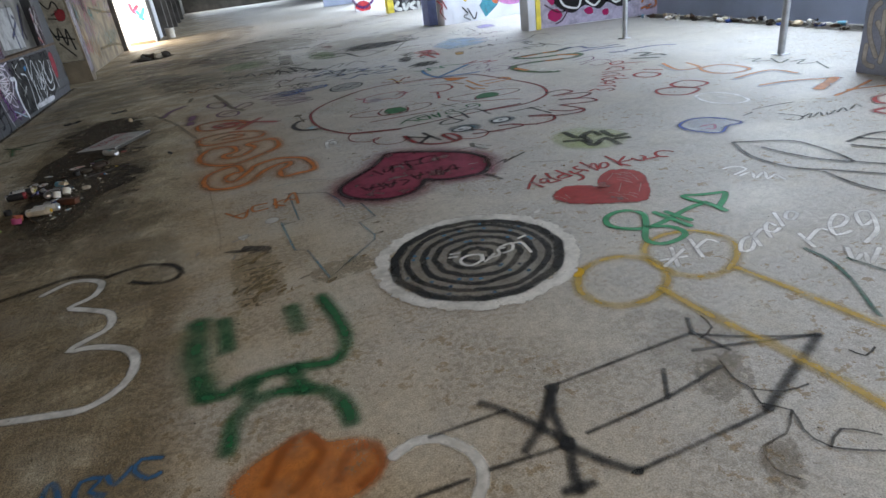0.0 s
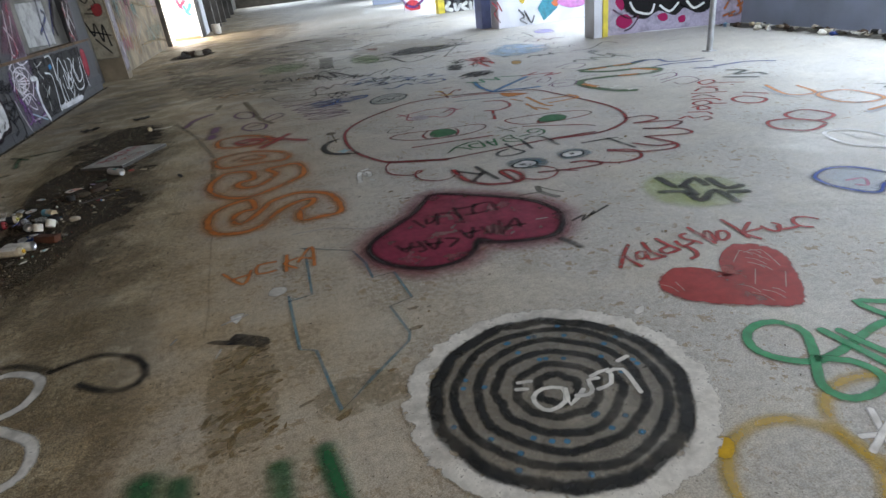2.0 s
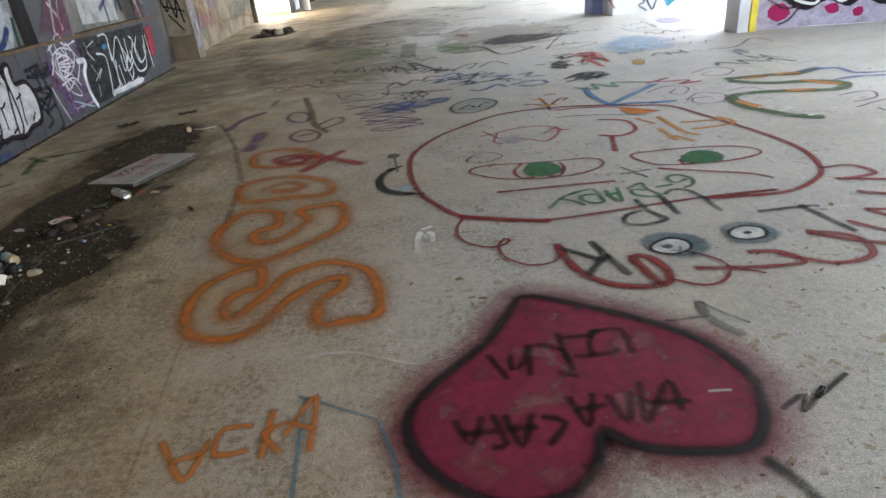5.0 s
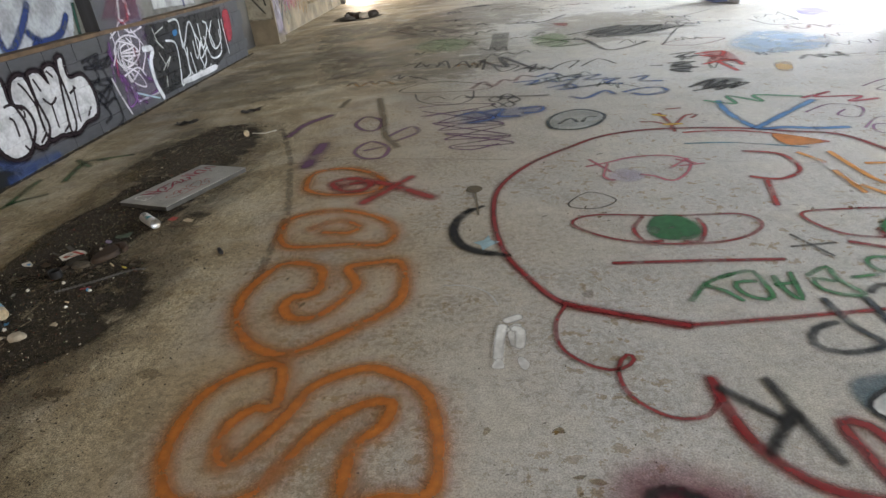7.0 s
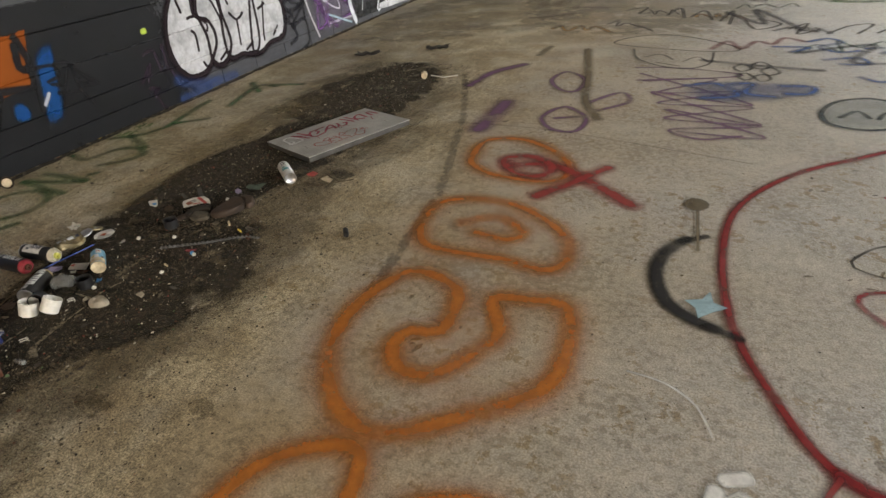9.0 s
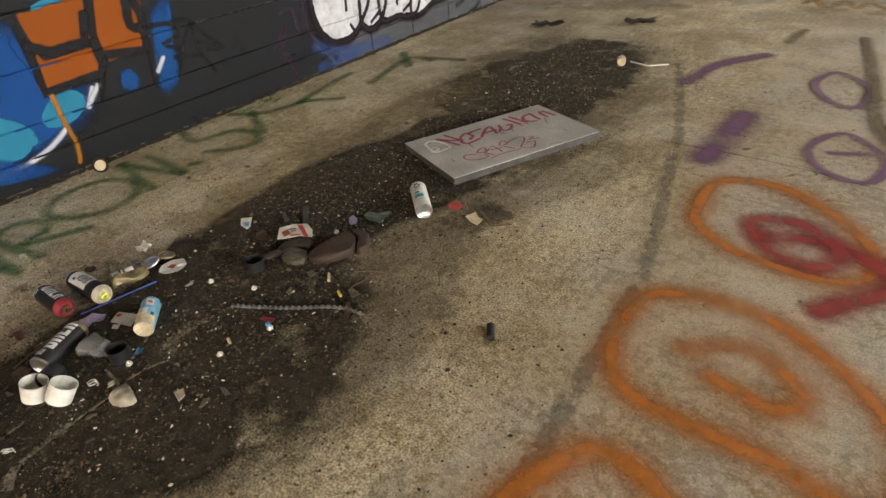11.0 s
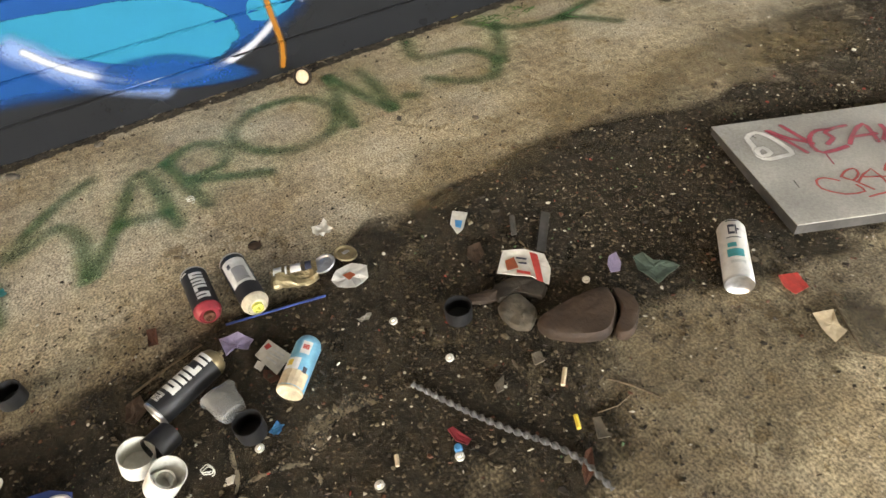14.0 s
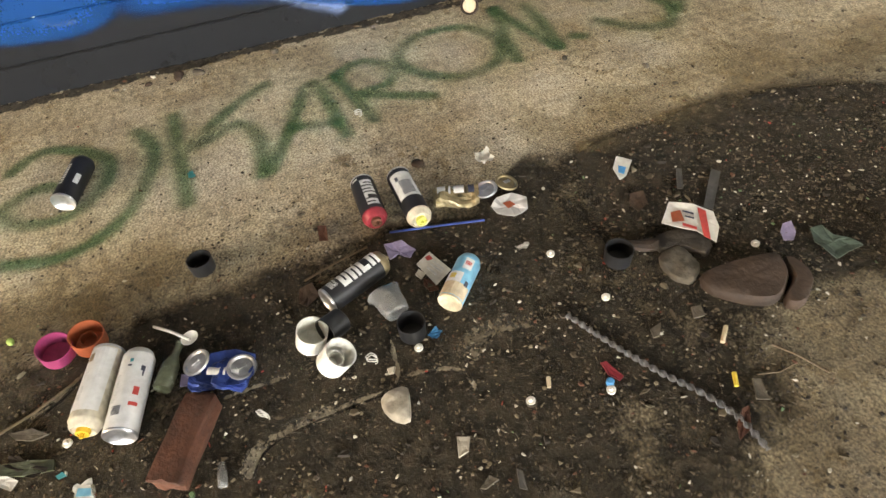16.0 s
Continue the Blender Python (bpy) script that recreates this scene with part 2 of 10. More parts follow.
def stain(colour, opacity=0.9, rag=1.1, scale=7.0, rough=0.95, blur=0.15):
    """Soil, dust or flaked patches with a broken, crumbly outline."""
    m = bpy.data.materials.new("stain")
    m.use_nodes = True
    n, k = m.node_tree.nodes, m.node_tree.links.new
    p, out = n["Principled BSDF"], n["Material Output"]
    tc = n.new("ShaderNodeTexCoord")
    sep = n.new("ShaderNodeSeparateXYZ")
    k(tc.outputs["UV"], sep.inputs[0])
    out_from_middle = node_math(n, k, "SQRT", node_math(n, k, "ADD", node_math(n, k, "MULTIPLY", sep.outputs[0], sep.outputs[0]), node_math(n, k, "MULTIPLY", sep.outputs[1], sep.outputs[1])))
    broad = noise_node(n, k, tc.outputs["Object"], scale, 9, 0.66)
    grain = noise_node(n, k, tc.outputs["Object"], 120, 4, 0.7)
    mid = noise_node(n, k, tc.outputs["Object"], 30, 5, 0.65)
    d = node_math(n, k, "ADD", out_from_middle, node_math(n, k, "MULTIPLY", node_math(n, k, "SUBTRACT", broad, 0.52), rag * 2.2))
    d = node_math(n, k, "ADD", d, node_math(n, k, "MULTIPLY", node_math(n, k, "SUBTRACT", grain, 0.5), 0.5))
    edge = step_node(n, k, out_from_middle, 1.0, 0.8 - blur)
    a = node_math(n, k, "MULTIPLY", node_math(n, k, "MULTIPLY", step_node(n, k, d, 0.57 + blur, 0.57 - blur), edge), opacity, True)
    col = mix_node(n, k, step_node(n, k, mid, 0.35, 0.68), tuple(c * 0.35 for c in colour), tuple(min(1, c * 1.8) for c in colour))
    dusty = noise_node(n, k, tc.outputs["Object"], 8, 6, 0.7)
    col = mix_node(n, k, step_node(n, k, dusty, 0.5, 0.68, 0, 0.45), col, tuple(min(1, c * 2.2) for c in colour))
    fleck = noise_node(n, k, tc.outputs["Object"], 210, 2, 0.6)
    col = mix_node(n, k, step_node(n, k, grain, 0.6, 0.68, 0, 0.6), col, tuple(min(1, c * 3.0 + 0.02) for c in colour))
    col = mix_node(n, k, step_node(n, k, fleck, 0.67, 0.71, 0, 0.5), col, tuple(min(1, c * 5.0 + 0.05) for c in colour))
    k(col, p.inputs["Base Color"])
    p.inputs["Roughness"].default_value = rough
    b = n.new("ShaderNodeBump")
    b.inputs["Strength"].default_value, b.inputs["Distance"].default_value = 0.8, 0.008
    k(node_math(n, k, "ADD", mid, grain), b.inputs["Height"])
    k(b.outputs[0], p.inputs["Normal"])
    clear, mix = n.new("ShaderNodeBsdfTransparent"), n.new("ShaderNodeMixShader")
    k(a, mix.inputs[0])
    k(clear.outputs[0], mix.inputs[1])
    k(p.outputs[0], mix.inputs[2])
    k(mix.outputs[0], out.inputs["Surface"])
    return m


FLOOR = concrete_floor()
BLOCK_GREY = material("grey_blue_painted_block", (0.05, 0.052, 0.06), 0.6, vary=0.4, scale=3, bump=0.3, fine=80, coords="Generated")
PLASTER = material("stained_cream_plaster", (0.27, 0.215, 0.15), 0.9, vary=0.5, scale=2, bump=0.4)
DARK_WALL = material("grimy_and_shaded_dark_wall", (0.10, 0.09, 0.08), 0.9, vary=0.6, scale=1.5, bump=0.4)
GREY_WALL = material("pale_blue_grey_painted_wall", (0.36, 0.42, 0.56), 0.75, vary=0.2, scale=1.5, bump=0.25)
WHITE_WALL = material("whitewashed_wall", (0.66, 0.68, 0.74), 0.75, vary=0.2, scale=1.5, bump=0.25)
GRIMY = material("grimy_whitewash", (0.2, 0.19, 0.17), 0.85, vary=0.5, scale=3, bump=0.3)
CEILING = material("stained_concrete_ceiling", (0.32, 0.31, 0.29), 0.9, vary=0.4, scale=0.8, bump=0.3)
STEEL = material("galvanised_steel", (0.45, 0.47, 0.5), 0.45, 0.7, vary=0.25, scale=9, bump=0.1)
LEDGE = material("weathered_brown_ledge", (0.13, 0.08, 0.045), 0.85, vary=0.5, scale=7, bump=0.4)
YARD = material("bright_yard_paving", (0.75, 0.72, 0.68), 0.9, vary=0.15, scale=1.5)

# ---- building blocks ----


def mesh_ob(name, bm, mat, parent=None, smooth=False):
    me = bpy.data.meshes.new(name)
    bm.normal_update()
    bm.to_mesh(me)
    bm.free()
    for mm in mat if isinstance(mat, (list, tuple)) else [mat]:
        me.materials.append(mm)
    if smooth:
        for f in me.polygons:
            f.use_smooth = True
        me.set_sharp_from_angle(angle=radians(38))
    ob = new(name, me)
    ob.parent = parent
    return ob


def part(name, bm, mat, parent, label="", smooth=False):
    ob = mesh_ob(name, bm, mat, parent, smooth)
    return tagged(ob, label) if label else ob


def box(bm, x0, y0, z0, x1, y1, z1, bevel=0.0):
    r = bmesh.ops.create_cube(bm, size=1, matrix=Matrix.Translation(((x0 + x1) / 2, (y0 + y1) / 2, (z0 + z1) / 2)) @ Matrix.Diagonal((x1 - x0, y1 - y0, z1 - z0, 1)))
    if bevel:
        bmesh.ops.bevel(bm, geom=list({e for v in r["verts"] for e in v.link_edges}), offset=bevel, segments=2, affect="EDGES", profile=0.6)
    return bm


def slab(name, x0, y0, z0, x1, y1, z1, mat, label, category="wall", bevel=0.0):
    return tagged(mesh_ob(name, box(bmesh.new(), x0, y0, z0, x1, y1, z1, bevel), mat), label, category, kind="structure")


def lathe(bm, profile, n=20, m=Matrix()):
    """A body turned about z from (radius, height) pairs."""
    rings = []
    for r, h in profile:
        if r < 1e-5:
            rings.append([bm.verts.new(m @ Vector((0, 0, h)))])
        else:
            rings.append([bm.verts.new(m @ Vector((r * math.cos(a), r * math.sin(a), h))) for a in [2 * math.pi * i / n for i in range(n)]])
    for a, b in zip(rings, rings[1:]):
        for i in range(n):
            j = (i + 1) % n
            q = [a[i % len(a)], a[j % len(a)], b[j % len(b)], b[i % len(b)]]
            q = [v for c, v in enumerate(q) if v not in q[:c]]
            if len(q) > 2:
                bm.faces.new(q)
    return bm


def smooth_line(pts, closed=False, gap=0.035):
    """A smooth curve through a few control points."""
    p = [Vector(q) for q in pts]
    n = len(p)
    out = []
    for i in range(n if closed else n - 1):
        if closed:
            a, b, c, d = p[i - 1], p[i], p[(i + 1) % n], p[(i + 2) % n]
        else:
            a, b, c, d = p[max(i - 1, 0)], p[i], p[i + 1], p[min(i + 2, n - 1)]
        steps = max(2, min(12, int((c - b).length / gap)))
        for s in range(steps):
            t = s / steps
            out.append(0.5 * (2 * b + (c - a) * t + (2 * a - 5 * b + 4 * c - d) * t * t + (3 * b - a - 3 * c + d) * t ** 3))
    if not closed:
        out.append(p[-1])
    return out


def ribbon(bm, uv, pts, width, place, closed=False, sharp=False):
    """A painted stroke; its UV runs from -1 to 1 across and rises to 1 at its round ends."""
    line = [Vector(q) for q in pts] if sharp else smooth_line(pts, closed)
    n = len(line)
    if n < 2:
        return
    if not closed:
        a, b = (line[0] - line[1]).normalized(), (line[-1] - line[-2]).normalized()
        line = [line[0] + a * width * 0.42] + line + [line[-1] + b * width * 0.42]
        n += 2
    rows = []
    for i, q in enumerate(line):
        d = (line[(i + 1) % n] - line[i - 1]) if closed else (line[min(i + 1, n - 1)] - line[max(i - 1, 0)])
        if d.length < 1e-7:
            d = Vector((1, 0))
        d.normalize()
        side = Vector((-d.y, d.x)) * width / 2
        rows.append([bm.verts.new(place(*(q + side * s))) for s in (-1, 0, 1)])
    for i in range(n if closed else n - 1):
        a, b = rows[i], rows[(i + 1) % n]
        end0, end1 = (not closed and i == 0), (not closed and i == n - 2)
        for s in (0, 1):
            f = bm.faces.new((a[s], a[s + 1], b[s + 1], b[s]))
            for loop, across, tip in zip(f.loops, (s - 1, s, s, s - 1), (end0, end0, end1, end1)):
                loop[uv].uv = (across, 1.0 if tip else 0.0)


def blot(bm, uv, pts, place, sharp=False):
    """A filled painted shape; its UV runs from 0 in the middle to 1 at the rim."""
    line = [Vector(q) for q in pts] if sharp else smooth_line(pts, True, 0.06)
    mid = sum(line, Vector((0, 0))) / len(line)
    inner = [bm.verts.new(place(*(mid + (q - mid) * 0.8))) for q in line]
    outer = [bm.verts.new(place(*q)) for q in line]
    c = bm.verts.new(place(*mid))
    n = len(line)
    for i in range(n):
        j = (i + 1) % n
        f = bm.faces.new((c, inner[i], inner[j]))
        for loop, v in zip(f.loops, (0, 0.35, 0.35)):
            loop[uv].uv = (v, 0)
        f = bm.faces.new((inner[i], outer[i], outer[j], inner[j]))
        for loop, v in zip(f.loops, (0.35, 1, 1, 0.35)):
            loop[uv].uv = (v, 0)


COAT = [0]


def on_floor(x, y):
    return (x, y, 0.0012 + COAT[0] * 5e-6)


def on_left_wall(y, z):
    return (0.0025 + COAT[0] * 6e-6, y, z)


def on_left_infill(y, z):
    return (-0.1575 + COAT[0] * 6e-6, y, z)


def on_column(y, z):
    return (0.2825 + COAT[0] * 6e-6, y, z)


def on_plane(p, q):
    """The face of an upright wall from p to q, towards the start of the walk."""
    p, q = Vector(p), Vector(q)
    u = (q - p).normalized()
    n = Vector((u.y, -u.x))

    def place(s, z):
        v = p + u * s + n * (0.003 + COAT[0] * 6e-6)
        return (v.x, v.y, z)

    return place


def on_blue_column(y, z):
    return (8.946 - COAT[0] * 2e-6, y, z)


on_return_wall = on_plane((-0.3, 23.6), (0.9, 23.6))
on_column_face = on_plane((-0.3, 13.2), (0.28, 13.2))
on_cross_wall = on_plane((9.2, 9.1), (11.5, 8.3))
on_second_wall = on_plane((8.75, 12.6), (11.5, 12.6))
on_third_wall = on_plane((9.1, 19.8), (11.5, 19.8))
on_fourth_wall = on_plane((8.64, 23.5), (11.5, 23.5))
JOINTS = (0.13, 0.27, 0.50, 0.73)


def groove(bm):
    """Lets paint on the block wall dip into the bed joints."""
    for z in JOINTS:
        for d in (-0.006, 0.0, 0.006):
            bmesh.ops.bisect_plane(bm, geom=bm.verts[:] + bm.edges[:] + bm.faces[:], plane_co=(0, 0, z + d), plane_no=(0, 0, 1))
        for v in bm.verts:
            if abs(v.co.z - z) < 0.002:
                v.co.x -= 0.007


def graffiti(name, label, layers, place=on_floor, parent=None):
    """One painting. layers: (part, paint, width or None for a fill, strokes); a stroke is a list of control points; 'o' ahead closes it, '/' keeps its corners."""
    pieces = [(what, mat, width, st) for what, mat, width, strokes in layers for st in strokes]
    top = parent or (new(name) if len(pieces) > 1 else None)
    for what, mat, width, st in pieces:
        bm = bmesh.new()
        uv = bm.loops.layers.uv.new("UVMap")
        flags = st[0] if isinstance(st[0], str) else ""
        pts = st[1:] if flags else st
        COAT[0] += 1
        if width is None:
            blot(bm, uv, pts, place, "/" in flags)
        else:
            ribbon(bm, uv, pts, width, place, "o" in flags, "/" in flags)
        if place is on_left_wall:
            groove(bm)
        ob = mesh_ob(what if top else name, bm, mat, top)
        if not top:
            top = ob
    return top if parent else tagged(top, label, "graffiti")


# ---- structure ----
bm = bmesh.new()
box(bm, -0.3, -7.0, -0.3, 11.6, 56.0, 0.0)
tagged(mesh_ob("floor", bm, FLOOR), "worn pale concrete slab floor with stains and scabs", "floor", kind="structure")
slab("ground", -400, -400, -0.6, 400, 400, -0.32, YARD, "pale paved yard ground outside the building", "ground")
slab("ceiling", -0.3, -7.0, 3.4, 11.8, 56.0, 3.6, CEILING, "stained grey concrete ceiling slab", "ceiling")

# outer wall beside the walk: low block wall with a ledge, blocked-up windows above, piers between
slab("wall_west_low_core", -0.30, -7.0, 0.0, -0.012, 12.2, 0.9, BLOCK_GREY, "grey painted concrete block wall")
wall_blocks = tagged(new("wall_west_blocks"), "low wall of painted concrete blocks", "wall", kind="structure")
BLOCKS = {}


def block(y0, y1, z0, z1):
    key = (round(y1 - y0, 3), round(z1 - z0, 3))
    if key not in BLOCKS:
        ob = part("block", box(bmesh.new(), -0.02, 0.0, 0.0, 0.0, key[0], key[1], 0.004), BLOCK_GREY, wall_blocks)
        BLOCKS[key] = ob.data
    else:
        ob = new("block", BLOCKS[key])
        ob.parent = wall_blocks
    ob.location = (0, y0, z0)


for i, (z0, z1) in enumerate(zip((0.0,) + JOINTS, JOINTS + (0.9,))):
    y0 = 1.0 - (0.23 if i % 2 else 0.0)
    while y0 < 12.0:
        block(y0 + 0.004, y0 + 0.456, z0 + 0.004, z1 - 0.004)
        y0 += 0.46
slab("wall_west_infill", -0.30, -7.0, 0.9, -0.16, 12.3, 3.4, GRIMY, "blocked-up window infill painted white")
bm = bmesh.new()
box(bm, -0.16, 6.0, 0.9, 0.012, 12.25, 0.94, 0.006)
tagged(mesh_ob("window_sill", bm, LEDGE), "weathered brown wooden window ledge", "sill", kind="structure")
slab("wall_west_pier", -0.16, -7.0, 0.9, 0.0, 6.0, 3.4, BLOCK_GREY, "grey painted block pier with mural")
slab("wall_west_pier_purple", -0.16, 8.0, 0.94, 0.0, 8.9, 3.4, BLOCK_GREY, "block pier covered in purple spray paint")
slab("wall_west_pier_end", -0.16, 11.6, 0.94, 0.0, 12.3, 3.4, BLOCK_GREY, "block pier covered in grey and red spray paint")
# shallow wall in place of a dark gap; the gap's shade is in its colour
slab("wall_west_niche", -0.30, 12.3, 0.0, -0.2, 13.2, 3.4, DARK_WALL, "recess in the outer wall, coloured dark for its shade")
slab("wall_west_column", -0.30, 13.2, 0.0, 0.28, 13.65, 3.4, PLASTER, "cream plaster column with black tags")
slab("wall_west_plaster", -0.30, 13.65, 0.0, 0.0, 21.2, 3.4, PLASTER, "stained cream plaster wall with scribbled graffiti")
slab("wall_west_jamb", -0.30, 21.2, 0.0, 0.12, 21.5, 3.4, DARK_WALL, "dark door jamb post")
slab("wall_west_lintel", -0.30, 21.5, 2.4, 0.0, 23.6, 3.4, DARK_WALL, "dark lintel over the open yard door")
slab("wall_west_return", -0.30, 23.6, 0.0, 0.9, 23.8, 3.4, material("sunlit_white_wall", (0.8, 0.79, 0.77), 0.8, vary=0.1, scale=2), "sunlit white return wall beside the yard door")
slab("door_threshold", -0.05, 23.45, 0.0, 0.86, 23.6, 0.1, material("red_brick_threshold", (0.4, 0.17, 0.1), 0.85), "red brick kerb at the foot of the return wall", "kerb")
slab("wall_west_far", 0.6, 23.8, 0.0, 0.9, 56.0, 3.4, DARK_WALL, "grimy dark outer wall with white tags")

# the other side: columns on one line, cross walls and a back wall under high windows
slab("wall_east_low", 11.5, -7.0, 0.0, 11.8, 56.0, 1.3, GREY_WALL, "pale blue-grey painted wall under high windows")
slab("wall_east_top", 11.5, -7.0, 3.3, 11.8, 56.0, 3.4, GREY_WALL, "pale wall above the high windows")


def upright(name, p, q, thick, z0, z1, mat, label, category="wall"):
    """A wall whose visible face runs from p to q."""
    p, q = Vector(p), Vector(q)
    u = (q - p).normalized()
    n = Vector((-u.y, u.x)) * thick
    bm = bmesh.new()
    lo = [bm.verts.new((v.x, v.y, z0)) for v in (p, q, q + n, p + n)]
    hi = [bm.verts.new((v.x, v.y, z1)) for v in (p, q, q + n, p + n)]
    bm.faces.new(lo[::-1])
    bm.faces.new(hi)
    for i in range(4):
        bm.faces.new((lo[i], lo[(i + 1) % 4], hi[(i + 1) % 4], hi[i]))
    return tagged(mesh_ob(name, bm, mat), label, category, kind="structure")


YELLOW = material("chrome_yellow_paint", (0.72, 0.58, 0.06), 0.55, vary=0.3, scale=5)
upright("wall_cross_1", (9.26, 9.08), (11.5, 8.3), 0.2, 0.0, 3.4, WHITE_WALL, "whitewashed cross wall with a bold mural")
upright("wall_cross_2", (8.75, 12.6), (11.5, 12.6), 0.2, 0.0, 3.4, WHITE_WALL, "white cross wall with pale mural shapes")
upright("wall_cross_3", (9.3, 19.8), (11.5, 19.8), 0.2, 0.0, 3.4, WHITE_WALL, "white cross wall with black lettering")
upright("wall_cross_4", (8.64, 23.5), (11.5, 23.5), 0.2, 0.0, 3.4, WHITE_WALL, "white cross wall with red lettering")
upright("wall_cross_5", (8.7, 31.5), (11.5, 31.5), 0.2, 0.0, 3.4, GREY_WALL, "grey cross wall far along the hall")
slab("column_yellow", 8.95, 8.95, 0.0, 9.12, 9.3, 3.4, WHITE_WALL, "white column with a yellow painted edge", "column", 0.008)
slab("column_yellow_edge", 9.12, 8.93, 0.0, 9.22, 9.28, 3.4, YELLOW, "chrome yellow painted edge of a column", "column")
slab("column_blue", 8.95, 1.2, 0.0, 9.4, 2.03, 3.4, GREY_WALL, "pale blue column with white dripped paint", "column", 0.01)
slab("column_far", 8.27, 13.1, 0.0, 8.5, 13.6, 3.4, material("violet_blue_paint", (0.2, 0.26, 0.55), 0.7, vary=0.3, scale=3), "violet blue painted column", "column", 0.01)
slab("column_far_white", 8.5, 12.6, 0.0, 8.75, 13.1, 3.4, WHITE_WALL, "white column with red tags", "column", 0.01)
slab("column_olive", 9.0, 19.75, 0.0, 9.22, 20.1, 3.4, YELLOW, "yellow column far along the hall", "column")
for y0 in (26.8, 30.2, 34.0, 38.5, 43.5):
    slab("wall_west_far_pier", 0.9, y0, 0.0, 1.2, y0 + 0.5, 3.4, DARK_WALL, "grimy dark pier along the outer wall", "column")
for y0, c in ((25.2, WHITE_WALL), (28.2, GREY_WALL), (31.8, WHITE_WALL), (36.0, GREY_WALL), (40.5, WHITE_WALL)):
    slab("wall_west_far_panel", 0.9, y0, 0.0, 0.93, y0 + 1.5, 1.6, c, "pale painted panel between dark piers", "panel")
slab("wall_end", -0.3, 56.0, 0.0, 11.8, 56.2, 3.4, DARK_WALL, "dark far end wall")
slab("wall_back", -0.3, -7.2, 0.0, 11.8, -7.0, 3.4, GREY_WALL, "plain pale wall behind the start of the walk")


def steel_post(x, y):
    top = tagged(new("steel_post"), "slim grey steel pipe post standing on the floor", "post", "steel props of the bay")
    top.location = (x, y, 0)
    part("pipe", lathe(bmesh.new(), [(0.04, 0.0), (0.04, 3.4)], 16), STEEL, top, smooth=True)
    part("base_plate", box(bmesh.new(), -0.07, -0.07, 0.0, 0.07, 0.07, 0.012, 0.003), STEEL, top)
    return top


steel_post(9.33, 3.27)
steel_post(9.26, 6.23)

# ---- paint on the floor ----


def circle(cx, cy, r, wob=0.0, n=28, seed=0):
    rng = random.Random(seed)
    return ["o"] + [(cx + (r + rng.uniform(-wob, wob)) * math.cos(2 * math.pi * i / n), cy + (r + rng.uniform(-wob, wob)) * math.sin(2 * math.pi * i / n)) for i in range(n)]


def target_rings(cx, cy, r):
    """A white-edged disc with black rings and blue dabs."""
    rng = random.Random(4)
    dabs = []
    for i in range(34):
        a, q = rng.uniform(0, 6.28), rng.choice((0.33, 0.47, 0.61, 0.73)) * r
        x, y = cx + q * math.cos(a), cy + q * math.sin(a)
        dabs.append([(x - 0.014, y), (x, y - 0.014), (x + 0.014, y), (x, y + 0.014)])
    graffiti("ringed_target", "black ringed target with rough white rim painted on the floor", [
        ("disc", paint((0.2, 0.185, 0.16), 0.1, 0.6, 0.5), None, [circle(cx, cy, r * 0.86, 0.0)[1:]]),
        ("rim", paint((0.72, 0.70, 0.66), 0.2, 0.95, 0.8, 0.7, 2.2), r * 0.175, [circle(cx, cy, r * 0.91, 0.018, 56, 1)]),
        ("ring", paint((0.014, 0.015, 0.016), 0.35, 0.95, 0.35, 0.65, 1.0), r * 0.125, [circle(cx, cy, r * 0.80, 0.014, 30, 7)]),
        ("ring", paint((0.014, 0.015, 0.016), 0.35, 0.92, 0.4, 0.65, 1.0), r * 0.08, [circle(cx + 0.006, cy, r * q, 0.013, 20, int(q * 90)) for q in (0.675, 0.54, 0.40, 0.265, 0.14)]),
        ("dab", paint((0.04, 0.2, 0.36), 0.3, 0.8, 0.2), None, dabs),
    ])



